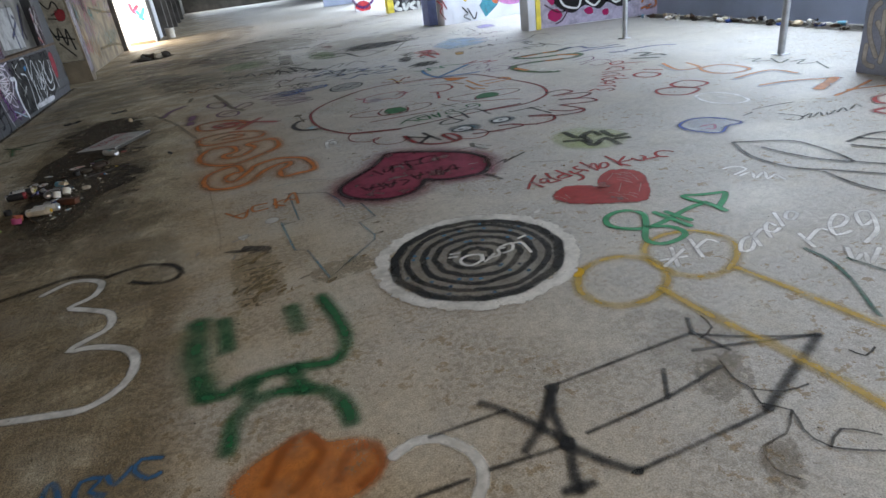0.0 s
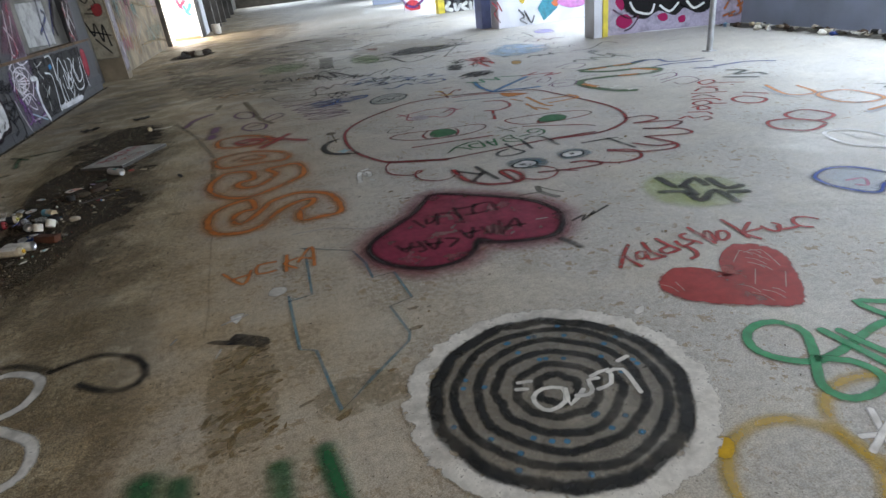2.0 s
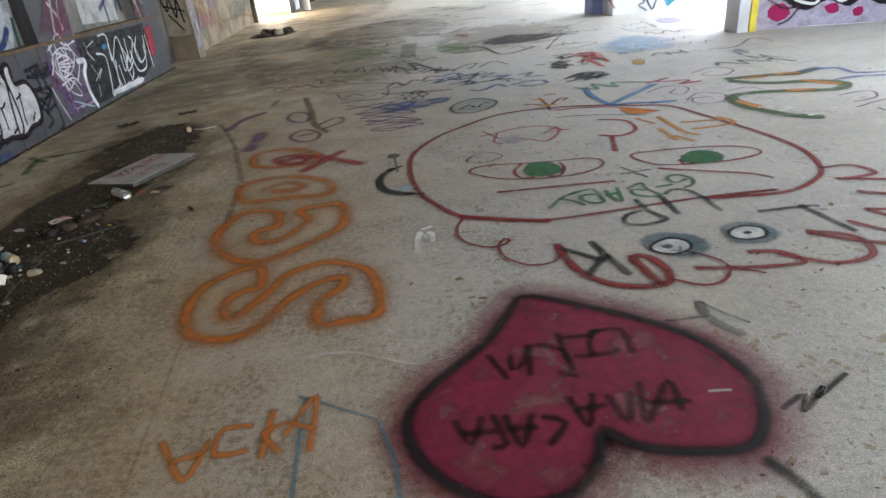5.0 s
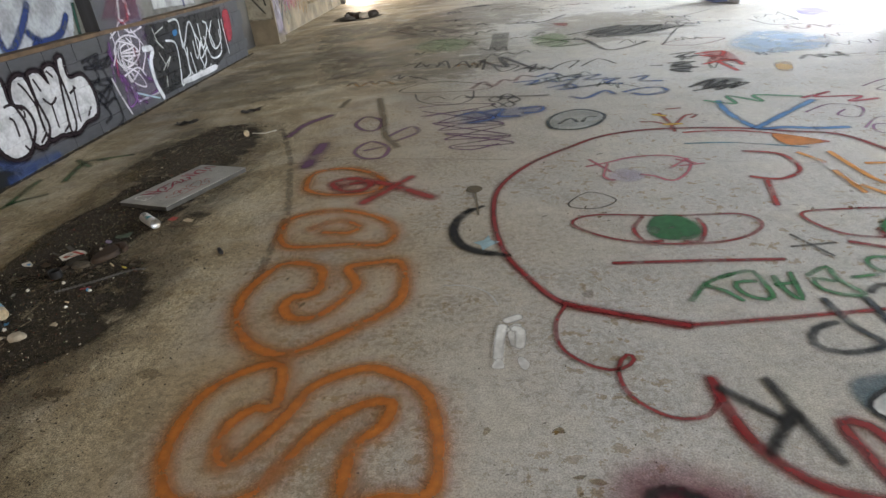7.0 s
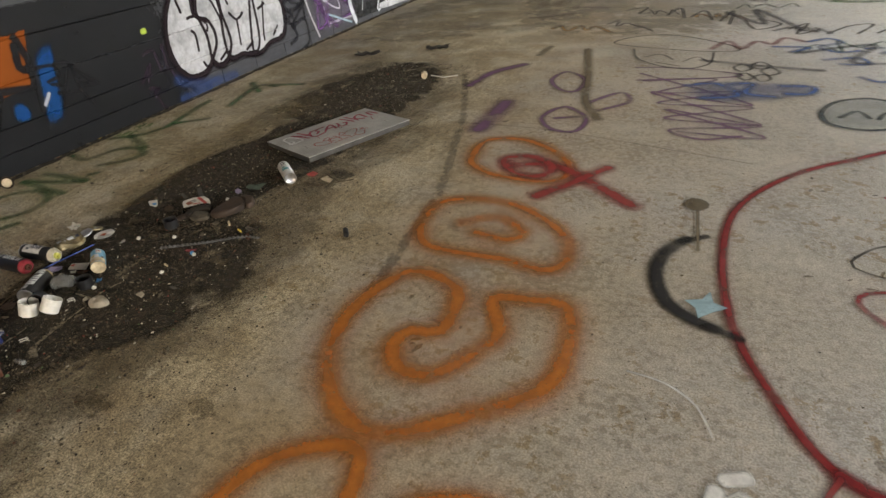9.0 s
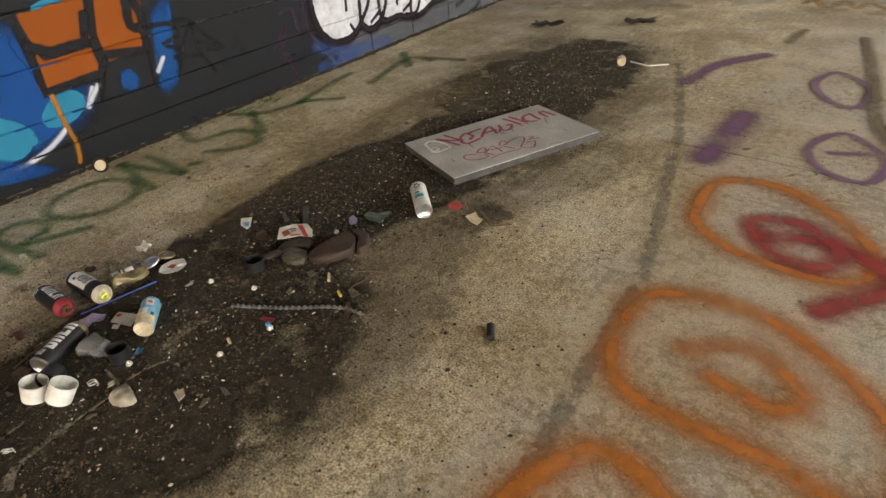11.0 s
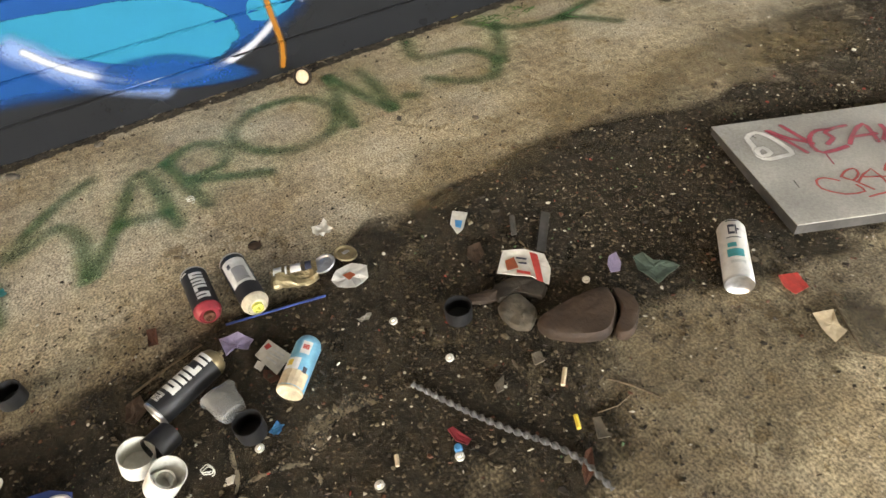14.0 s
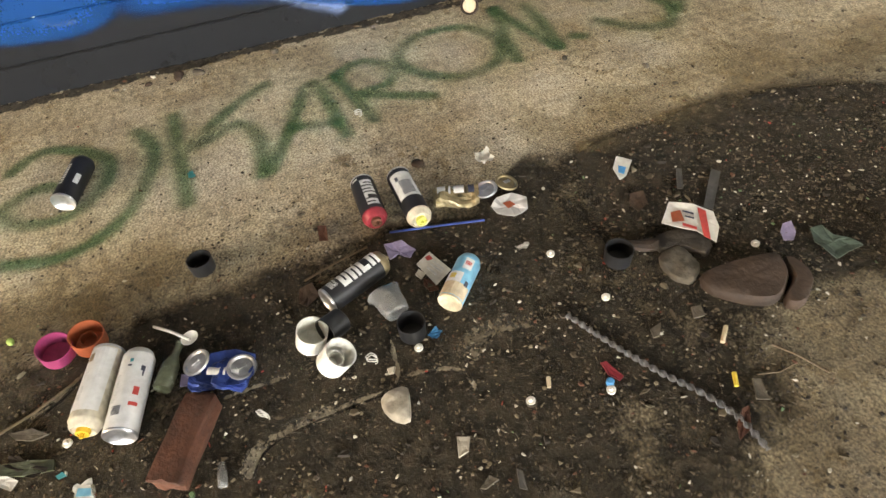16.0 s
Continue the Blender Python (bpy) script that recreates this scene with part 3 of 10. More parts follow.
# ---- soil and grime on the floor ----
graffiti("soil_patch", "dark damp soil and litter crumbs spread over the concrete", [
    ("soil", stain((0.0185, 0.0125, 0.0075), 0.96, 1.25, 5.0, blur=0.36), None, [
        [(1.247, 2.775), (1.225, 2.909), (1.166, 3.085), (1.176, 3.24), (1.146, 3.415), (1.134, 3.6), (1.089, 3.771), (1.109, 3.95), (1.058, 4.195), (1.003, 4.392), (1.4, 4.75), (1.95, 4.5), (2.2, 4.05), (2.1, 3.65), (1.85, 3.35), (1.8, 2.9), (1.6, 2.4)],
        [(1.1, 4.2), (0.96, 4.73), (0.98, 5.08), (1.12, 5.46), (1.15, 5.8), (1.6, 5.9), (1.9, 5.5), (1.84, 5.0), (1.74, 4.7), (1.7, 4.2)],
        [(0.7, 16.0), (0.75, 17.2), (1.5, 17.5), (1.9, 16.8), (1.5, 15.9)],
    ]),
    ("soil", stain((0.03, 0.022, 0.014), 0.78, 1.7, 6.0, blur=0.34), None, [
        [(1.12, 5.7), (0.85, 6.3), (1.0, 6.9), (1.3, 7.4), (1.6, 7.4), (1.9, 6.9), (1.95, 6.3), (1.85, 5.7)],
    ]),
    ("soil", stain((0.05, 0.037, 0.022), 0.24, 3.2, 7.0, blur=0.42), None, [
        [(1.809, 4.792), (1.843, 5.115), (1.875, 5.439), (2.121, 5.954), (2.312, 5.576), (2.181, 5.25), (2.057, 4.978), (1.981, 4.763)],
    ]),
    ("soil", stain((0.085, 0.062, 0.036), 0.36, 1.8, 4.0, blur=0.4), None, [
        [(1.1, 1.6), (1.0, 3.0), (0.98, 4.0), (0.92, 5.2), (0.7, 6.4), (0.9, 7.6), (1.7, 7.7), (2.2, 6.5), (2.05, 5.2), (2.35, 4.2), (2.2, 3.2), (1.9, 2.0)],
    ]),
])
graffiti("wall_foot_grime", "dark grime and crumbs along the foot of the wall", [
    ("grime", stain((0.05, 0.04, 0.03), 0.85, 1.4, 12.0), 0.09, [[(0.03, y), (0.02, y + 1.0), (0.035, y + 2.0)] for y in (0.5, 2.5, 4.5, 6.5, 8.5, 10.3)]),
])
graffiti("light_patch", "paler scuffed patches of bare concrete in the soil", [
    ("patch", stain((0.15, 0.122, 0.085), 0.7, 1.5, 16.0, blur=0.3), None, [[(1.546, 3.877), (1.525, 3.923), (1.513, 4.008), (1.542, 4.063), (1.579, 4.08), (1.563, 4.0), (1.577, 3.936), (1.618, 3.908), (1.596, 3.869)]]),
])
# flat strokes: bare concrete ridges, with the light on their edges coloured in
graffiti("pale_ridge", "pale broken edges of concrete slabs crossing the soil, with their lit rims painted in", [
    ("patch", stain((0.2, 0.165, 0.12), 0.75, 2.0, 22.0, blur=0.3), 0.045, [[(1.682, 3.423), (1.645, 3.443), (1.626, 3.484), (1.615, 3.554), (1.614, 3.6)]]),
    ("edge", stain((0.22, 0.185, 0.135), 0.7, 1.9, 34.0, blur=0.2), 0.016, [[(1.614, 3.6), (1.611, 3.648), (1.606, 3.721), (1.587, 3.744), (1.548, 3.749), (1.488, 3.752)], [(1.592, 3.755), (1.594, 3.81), (1.621, 3.875), (1.672, 3.884)], [(1.503, 3.393), (1.501, 3.44), (1.5, 3.519)], [(1.401, 2.999), (1.365, 3.052), (1.323, 3.095)]]),
    ("crack", stain((0.008, 0.007, 0.005), 0.8, 1.6, 34.0), 0.007, [[(1.69, 3.433), (1.656, 3.453), (1.638, 3.489), (1.625, 3.554), (1.62, 3.651), (1.615, 3.723)], [(1.412, 3.001), (1.376, 3.058), (1.332, 3.101)]]),
])
graffiti("ochre_band", "ochre tide mark along the edge of the soil", [
    ("band", stain((0.30, 0.21, 0.095), 0.34, 2.4, 6.0, blur=0.42), 0.42, [[(0.972, 4.403), (0.946, 4.614), (0.907, 4.854), (0.87, 5.117), (0.951, 5.429), (0.973, 5.682), (1.082, 6.155)]]),
    ("band", stain((0.30, 0.21, 0.095), 0.3, 2.4, 6.0, blur=0.42), 0.34, [[(1.091, 2.931), (1.069, 3.06), (1.037, 3.224)]]),
])
# brown tint over the near strip; the light's fall-off is put into its colour
graffiti("dim_strip_tint", "brown dirt tint that carries the dimmer light over the rough strip of concrete", [
    ("dirt", stain((0.15, 0.11, 0.062), 0.34, 2.2, 3.0, blur=0.42), None, [[(0.25, -1.8), (0.2, 0.5), (0.3, 2.2), (1.0, 2.9), (2.0, 3.7), (2.55, 2.8), (2.7, 1.0), (2.7, -0.6), (2.4, -1.9)]]),
])
graffiti("old_floor_stains", "broad dark trodden stains on the far concrete", [
    ("stain", stain((0.15, 0.12, 0.085), 0.26, 2.6, 2.6), None, [
        [(0.3, 8.0), (0.4, 11.0), (1.4, 12.5), (2.6, 11.0), (2.4, 8.8)], [(0.5, 12.5), (0.8, 15.5), (2.4, 15.0), (2.8, 13.0)],
        [(2.6, 12.0), (2.8, 16.0), (5.0, 17.0), (5.4, 13.5)], [(1.2, 18.0), (1.5, 25.0), (4.5, 26.0), (4.0, 19.0)],
        [(4.8, 10.0), (5.2, 13.0), (7.0, 13.2), (7.2, 10.6)],
    ]),
])
rng = random.Random(21)
for i in range(84):
    x, y = rng.uniform(2.6, 8.6), rng.uniform(6.2, 20.0)
    if x < 6.6 and y < 7.2:
        y += 1.6
    c = rng.choice(((0.06, 0.06, 0.065), (0.05, 0.08, 0.2), (0.1, 0.1, 0.1), (0.35, 0.05, 0.06), (0.2, 0.1, 0.2), (0.05, 0.18, 0.09), (0.08, 0.07, 0.06), (0.04, 0.14, 0.3), (0.5, 0.25, 0.06)))
    a, s = rng.uniform(-0.5, 0.5), rng.uniform(0.25, 0.8)
    pts = [(x + s * (k / 6 - 0.5) * math.cos(a) + rng.uniform(-0.06, 0.06), y + s * (k / 6 - 0.5) * math.sin(a) + (0.16 if k % 2 else -0.16) * rng.uniform(0.3, 1.0)) for k in range(7)]
    tagged(graffiti("faded_scribble", "faded sprayed scribble on the far concrete floor", [("stroke", paint(c, 0.6, 0.6, 0.4), rng.choice((0.035, 0.05, 0.09)), [pts])]), group="faded floor scribbles")

# peeled slivers of the floor coating
rng = random.Random(77)
slivers = []
spots = [(3.00, 1.17), (3.01, 0.91), (3.07, 0.72), (2.94, 0.74), (3.85, 1.17), (3.32, 0.76), (3.54, 0.74)]
for k in range(300):
    if k < 170:
        cx, cy = spots[k % 4] if k % 6 else rng.choice(spots)
        x, y, size = rng.gauss(cx, 0.055), rng.gauss(cy, 0.075), 0.008 + 0.04 * rng.random() ** 2
    else:
        if k % 9 == 0 or k == 170:
            home = (rng.uniform(2.8, 6.6), rng.uniform(0.2, 6.6))
        x, y, size = rng.gauss(home[0], 0.14), rng.gauss(home[1], 0.14), 0.01 + 0.024 * rng.random() ** 2
    a = rng.gauss(0.5, 0.5)
    outline = []
    for q in range(5):
        b = 6.283 * q / 5
        u, v = size * math.cos(b) * rng.uniform(0.6, 1.3), 0.42 * size * math.sin(b) * rng.uniform(0.5, 1.4)
        outline.append((x + u * math.cos(a) - v * math.sin(a), y + u * math.sin(a) + v * math.cos(a)))
    slivers.append(["/"] + outline)
graffiti("ochre_flakes", "ochre slivers where the floor coating has peeled", [
    ("flake", paint((0.24, 0.155, 0.06), 0.3, 0.7, 0.6, 0.85), None, slivers[0::2]),
    ("flake", paint((0.26, 0.18, 0.085), 0.3, 0.6, 0.6, 0.85), None, slivers[1::2]),
    ("bare_patch", stain((0.26, 0.185, 0.085), 0.34, 3.4, 16.0, blur=0.3), None, [[(2.9, 0.55), (2.84, 0.9), (2.88, 1.3), (3.1, 1.36), (3.16, 0.95), (3.14, 0.6)], [(3.3, 0.62), (3.3, 0.84), (3.6, 0.86), (3.66, 0.66)]]),
])
graffiti("wall_side_name", "long green sprayed name along the foot of the wall", [
    ("stroke", paint((0.075, 0.185, 0.075), 0.9, 0.66, 0.4), 0.086, [[(0.46, 2.8), (0.378, 2.89), (0.469, 3.06), (0.597, 3.11), (0.743, 3.02), (0.738, 2.88), (0.655, 2.81), (0.582, 2.89), (0.613, 3.02)], [(0.395, 3.18), (0.538, 3.24), (0.735, 3.2), (0.864, 3.12), (0.918, 2.99), (0.877, 2.81)], [(0.35, 3.3), (0.835, 3.33)], [(0.295, 3.62), (0.413, 3.47), (0.569, 3.36), (0.503, 3.5), (0.606, 3.56), (0.8, 3.55)], [(0.786, 3.58), (0.603, 3.66), (0.363, 3.77), (0.713, 3.82)], [(0.603, 3.67), (0.632, 3.8)], [(0.362, 3.85), (0.67, 3.92)], [(0.355, 3.85), (0.302, 3.96), (0.395, 4.05), (0.49, 4.01), (0.51, 3.91), (0.625, 4.13)], ["o", (0.325, 4.09), (0.219, 4.2), (0.238, 4.37), (0.385, 4.45), (0.519, 4.39), (0.557, 4.26), (0.467, 4.12)], [(0.149, 4.521), (0.354, 4.487), (0.547, 4.461)], [(0.152, 4.525), (0.337, 4.563), (0.528, 4.614)], [(0.181, 4.644), (0.347, 4.641), (0.531, 4.63)], [(0.481, 4.698), (0.504, 4.733)]]),
    ("stroke", paint((0.075, 0.185, 0.075), 0.9, 0.7, 0.45), 0.095, [[(0.086, 4.91), (0.245, 4.88), (0.311, 5.06), (0.45, 5.11), (0.56, 5.03), (0.532, 4.93), (0.42, 4.83)], [(0.18, 5.29), (0.483, 5.13)], [(0.092, 5.21), (0.263, 5.33), (0.339, 5.55)], [(0.317, 5.53), (0.247, 5.87), (0.221, 6.06)], [(0.328, 5.56), (0.512, 5.69)], [(0.478, 5.98), (0.374, 6.47), (0.55, 6.49)], [(0.256, 6.55), (0.489, 6.33)], [(0.478, 6.52), (0.749, 6.58)]]),
])
graffiti("floor_joint", "dirty open joint between two floor slabs", [
    ("line", stain((0.16, 0.13, 0.09), 0.42, 2.8, 14.0, blur=0.4), 0.075, [[(2.01, 7.01), (2.32, 6.12), (2.43, 5.68), (2.53, 5.28), (2.6, 4.96), (2.62, 4.74), (2.67, 4.01)]]),
    ("line", paint((0.1, 0.085, 0.06), 0.8, 0.4, 0.5), 0.02, [[(2.29, 5.94), (2.97, 5.91), (4.04, 5.63)]]),
    ("line", paint((0.1, 0.085, 0.06), 0.9, 0.22, 0.8), 0.02, [[(2.75, 2.77), (2.79, 2), (2.81, 1.76), (2.81, 1.45)]]),
])
graffiti("floor_cracks", "fine branching cracks in the worn slab", [
    ("crack", paint((0.03, 0.025, 0.02), 0.4, 0.85, 0.2), 0.012, [[(4.61, -0.87), (4.58, -0.968), (4.59, -1.04), (4.56, -1.11), (4.62, -1.18), (4.58, -1.26), (4.59, -1.35), (4.71, -1.43)], [(4.59, -1.04), (4.67, -1.1), (4.77, -1.11)], [(4.62, -1.18), (4.52, -1.25), (4.42, -1.26), (4.38, -1.34), (4.41, -1.4)], [(4.59, -1.35), (4.68, -1.31), (4.76, -1.38)], [(4.76, -0.596), (4.74, -0.683), (4.65, -0.722)], [(5.05, -1.04), (5.07, -1.09), (5.14, -1.07)]]),
])
graffiti("ochre_scabs", "ochre brown scabs where the surface has flaked", [
    ("scab", stain((0.15, 0.1, 0.045), 0.3, 2.8, 26), None, [[(4.53, -0.825), (4.72, -0.851), (4.63, -1.03), (4.46, -1.07), (4.42, -0.984)], [(4.4, -1.25), (4.53, -1.26), (4.42, -1.43), (4.31, -1.42)]]),
    ("scab", stain((0.17, 0.11, 0.045), 0.32, 2.8, 26), None, [[(4.23, 3.8), (4.3, 3.82), (4.28, 3.74)], [(2, 3.31), (2.04, 3.37), (2.16, 3.33), (2.14, 3.26)], [(2.38, 3.41), (2.43, 3.45), (2.51, 3.4), (2.46, 3.36)]]),
])
graffiti("dark_dust", "dark trodden dust and scuffs on the slab", [
    ("dust", stain((0.15, 0.12, 0.08), 0.15, 2.4, 5), None, [[(4.48, -0.43), (4.84, -0.539), (4.76, -0.871), (4.43, -0.918)], [(0.84, 15), (3.49, 14.9), (4.79, 9.88), (3.02, 8.27), (1.92, 9)], [(0.939, 14.4), (3.28, 13.7), (4.54, 9.23), (3.21, 8.16), (1.86, 9.46)], [(0.232, 6.32), (0.118, 8.18), (1.04, 8.05), (1.08, 6.53), (0.866, 5.7)]]),
])
graffiti("number_three", "large white brush-painted figure three on the concrete floor", [
    ("stroke", paint((0.76, 0.75, 0.72), 0.4, 0.95, 0.5), 0.064, [[(1.79, 1.42), (1.94, 1.52), (2.11, 1.41), (2.1, 1.23), (1.99, 1.15), (2.08, 1.07), (2.22, 0.948), (2.24, 0.779), (2.14, 0.698), (2.08, 0.637), (2.2, 0.606), (2.36, 0.493), (2.41, 0.339), (2.37, 0.182), (2.24, 0.09), (2.08, 0.123), (1.9, 0.172), (1.72, 0.23)]]),
])
graffiti("black_hook", "faded black sprayed hook line on the concrete floor", [
    ("stroke", paint((0.016, 0.016, 0.018), 0.8, 0.65, 0.3), 0.072, [[(1.55, 1.49), (1.72, 1.54), (1.93, 1.59), (2.14, 1.46)]]),
    ("stroke", paint((0.016, 0.016, 0.018), 0.6, 0.85, 0.3), 0.06, [[(2.14, 1.46), (2.33, 1.51), (2.52, 1.4), (2.58, 1.24), (2.51, 1.17), (2.4, 1.21), (2.3, 1.29)]]),
])
graffiti("green_glyph", "dark green thick sprayed letters on the concrete floor", [
    ("stroke", paint((0.015, 0.13, 0.05), 0.85, 0.8, 0.4), 0.22, [[(2.69, 0.549), (2.68, 0.214), (2.72, -0.068)]]),
    ("stroke", paint((0.015, 0.13, 0.05), 0.85, 0.75, 0.4), 0.155, [[(2.81, 0.509), (2.82, 0.228)], [(3.14, 0.46), (3.15, 0.237)]]),
    ("stroke", paint((0.015, 0.13, 0.05), 0.75, 0.88, 0.35), 0.125, [[(2.72, -0.088), (2.8, -0.114), (2.9, -0.064), (3.09, -0.07), (3.25, -0.109), (3.33, -0.01), (3.34, 0.195), (3.3, 0.488)], [(2.8, -0.46), (2.84, -0.283), (2.96, -0.204), (3.13, -0.246), (3.23, -0.362), (3.25, -0.516)], [(2.92, -0.096), (2.89, -0.162)], [(3.08, -0.082), (3.11, -0.242)]]),
])
graffiti("orange_scrawl", "bright orange sprayed cloud-like scrawl on the floor", [
    ("fill", paint((0.6, 0.19, 0.035), 0.95, 0.9, 0.3), None, [[(2.75, -0.66), (2.83, -0.56), (2.95, -0.504), (3.03, -0.465), (3.1, -0.47), (3.15, -0.561), (3.27, -0.598), (3.34, -0.669), (3.33, -0.759), (3.3, -0.848), (3.22, -0.888), (3.12, -0.907), (2.87, -0.797)]]),
    ("stroke", paint((0.45, 0.12, 0.02), 0.9, 0.6, 0.3), 0.07, [[(2.92, -0.684), (2.99, -0.553), (3.07, -0.505), (3.12, -0.619), (3.04, -0.721), (3, -0.752)], [(3.15, -0.773), (3.21, -0.666), (3.29, -0.677), (3.3, -0.771), (3.21, -0.831)]]),
])
graffiti("white_arc", "white brushed arc on the concrete floor", [
    ("stroke", paint((0.76, 0.75, 0.72), 0.4, 0.85, 0.3), 0.06, [[(3.34, -0.76), (3.42, -0.729), (3.51, -0.757), (3.58, -0.855), (3.59, -0.941), (3.56, -1.01), (3.5, -1.07)]]),
])
graffiti("black_star_lines", "thin black sprayed lines joined like a constellation", [
    ("thin_line", paint((0.016, 0.016, 0.018), 0.7, 0.75, 0.45), 0.03, [[(3.48, -0.731), (3.77, -0.734)], [(3.98, -0.695), (4.3, -0.684), (4.65, -0.675)], [(4.64, -0.682), (4.82, -0.808), (5.04, -0.92)], [(4.56, -1.15), (4.02, -1.17)], [(3.97, -0.963), (4.31, -0.942), (4.59, -0.895)], [(4.57, -0.77), (4.79, -0.836), (5.04, -0.92)], [(4.4, -0.811), (4.31, -0.945)], [(3.61, -0.96), (3.87, -0.978)], [(3.36, -0.96), (3.53, -0.965)], [(4.65, -0.675), (4.7, -0.584)], [(4.65, -0.675), (4.69, -0.831)]]),
    ("thick_line", paint((0.016, 0.016, 0.018), 0.85, 0.8, 0.4), 0.06, [[(5.04, -0.92), (4.82, -1.02), (4.56, -1.14)], [(3.98, -0.695), (3.92, -0.822), (3.89, -0.956)], [(3.98, -0.712), (3.84, -0.87), (3.75, -0.94)], [(3.71, -0.655), (3.77, -0.734), (3.85, -0.875), (3.89, -0.986), (3.95, -1.09), (4.02, -1.17)], [(3.9, -0.96), (3.85, -1.07), (3.82, -1.16)], [(3.78, -1.14), (3.87, -1.15)]]),
    ("node", paint((0.016, 0.016, 0.018), 0.8, 0.9, 0.3), None, [[(3.95, -0.68), (4.02, -0.69), (3.98, -0.746)], [(4.01, -1.16), (4.04, -1.17), (4.02, -1.19), (3.99, -1.17)], [(3.88, -0.936), (3.92, -0.96), (3.89, -1.01), (3.85, -0.991)], [(4.55, -1.12), (4.59, -1.14), (4.56, -1.16)]]),
])
graffiti("blue_name", "small blue sprayed name on the concrete floor", [
    ("stroke", paint((0.03, 0.14, 0.3), 0.5, 0.85, 0.3), 0.035, [[(2.18, -0.398), (2.19, -0.329), (2.21, -0.332), (2.24, -0.417)], [(2.29, -0.441), (2.3, -0.367), (2.37, -0.379), (2.34, -0.432), (2.39, -0.473)], [(2.39, -0.384), (2.42, -0.438), (2.47, -0.375)], [(2.57, -0.376), (2.5, -0.35), (2.48, -0.401), (2.53, -0.461), (2.57, -0.454)]]),
])
graffiti("yellow_circles", "two ochre yellow sprayed circles with long trailing lines", [
    ("stroke", paint((0.58, 0.38, 0.04), 0.95, 0.6, 0.5), 0.09, [["o", (4.48, -0.078), (4.62, 0.035), (4.81, 0.027), (4.91, -0.139), (4.83, -0.301), (4.67, -0.379), (4.51, -0.353), (4.44, -0.22)], ["o", (4.96, 0.043), (5.12, 0.114), (5.3, 0.06), (5.37, -0.113), (5.26, -0.276), (5.08, -0.362), (4.94, -0.302), (4.89, -0.136)]]),
    ("stroke", paint((0.58, 0.38, 0.04), 0.95, 0.62, 0.5), 0.095, [[(4.77, -0.333), (4.8, -0.619), (4.86, -0.96), (4.89, -1.3), (4.91, -1.51)], [(5.18, -0.361), (5.23, -0.621), (5.29, -0.998), (5.34, -1.24)]]),
    ("splash", paint((0.6, 0.36, 0), 0.6, 0.95, 0.3), None, [[(4.5, 0.031), (4.56, 0.05), (4.58, 0.008), (4.52, -0.051), (4.48, -0.025)]]),
])
graffiti("white_lettering", "faint white sprayed lettering on the pale floor", [
    ("stroke", paint((0.85, 0.85, 0.85), 0.4, 0.95, 0.3), 0.034, [[(4.94, -0.113), (5.07, -0.146)], [(5.07, -0.03), (4.97, -0.203)], [(4.92, -0.172), (5.11, -0.076)], [(5.21, -0.008), (5.13, -0.19)], [(5.17, -0.099), (5.28, -0.052), (5.3, -0.108)], ['o', (5.421, -0.151), (5.49, -0.157), (5.377, -0.255), (5.323, -0.241)], [(5.508, -0.12), (5.437, -0.249)], [(5.487, -0.156), (5.599, -0.106), (5.548, -0.206)], [(5.674, -0.115), (5.67, -0.067), (5.594, -0.129), (5.606, -0.171), (5.663, -0.151)], [(5.792, 0.005), (5.699, -0.142)], ['o', (5.866, -0.02), (5.885, -0.063), (5.797, -0.113), (5.791, -0.071)], [(5.688, -0.253), (5.627, -0.392)], [(5.669, -0.321), (5.801, -0.265), (5.825, -0.29)], [(5.868, -0.287), (5.928, -0.295), (6.03, -0.244), (6.024, -0.183), (5.893, -0.253), (5.814, -0.357), (5.905, -0.363)], ['o', (6.111, -0.228), (6.178, -0.239), (6.115, -0.323), (6.003, -0.348)], [(6.127, -0.313), (6.01, -0.42), (5.851, -0.484)], [(5.736, -0.481), (5.654, -0.581), (5.756, -0.551), (5.68, -0.638), (5.847, -0.555)], [(6.09, 0.704), (6.18, 0.701), (6.2, 0.617), (6.07, 0.581)], [(6.08, 0.545), (6.18, 0.556), (6.12, 0.47)], [(6.13, 0.46), (6.24, 0.51), (6.16, 0.402), (6.25, 0.436), (6.23, 0.339)]]),
])
graffiti("green_line", "thin dark green sprayed line on the pale floor", [
    ("stroke", paint((0.02, 0.1, 0.07), 0.5, 0.85, 0.3), 0.03, [[(5.58, -0.379), (5.57, -0.527), (5.49, -0.704), (5.37, -0.887), (5.34, -0.943)], [(5.65, -0.551), (5.68, -0.713)]]),
])
graffiti("green_key", "bright green brushed key with an arrow head", [
    ("stroke", paint((0.03, 0.3, 0.13), 0.3, 0.95, 0.2), 0.05, [[(5.13, 0.253), (5.22, 0.391), (5.202, 0.476), (5.127, 0.516), (5.024, 0.483), (4.975, 0.399), (4.996, 0.321), (5.068, 0.254), (5.136, 0.234), (5.237, 0.248), (5.366, 0.287), (5.497, 0.324), (5.605, 0.331)], [(5.13, 0.253), (5.046, 0.152), (5.024, 0.083), (5.066, 0.029), (5.144, 0.025), (5.23, 0.052), (5.253, 0.118), (5.224, 0.19), (5.139, 0.243)], [(5.289, 0.383), (5.307, 0.259), (5.324, 0.125)], [(5.345, 0.354), (5.358, 0.264), (5.377, 0.186)], [(5.605, 0.331), (5.581, 0.405), (5.576, 0.49), (5.682, 0.438), (5.808, 0.395)], [(5.807, 0.382), (5.749, 0.325), (5.625, 0.239)], [(5.614, 0.338), (5.617, 0.26), (5.617, 0.177)]]),
])
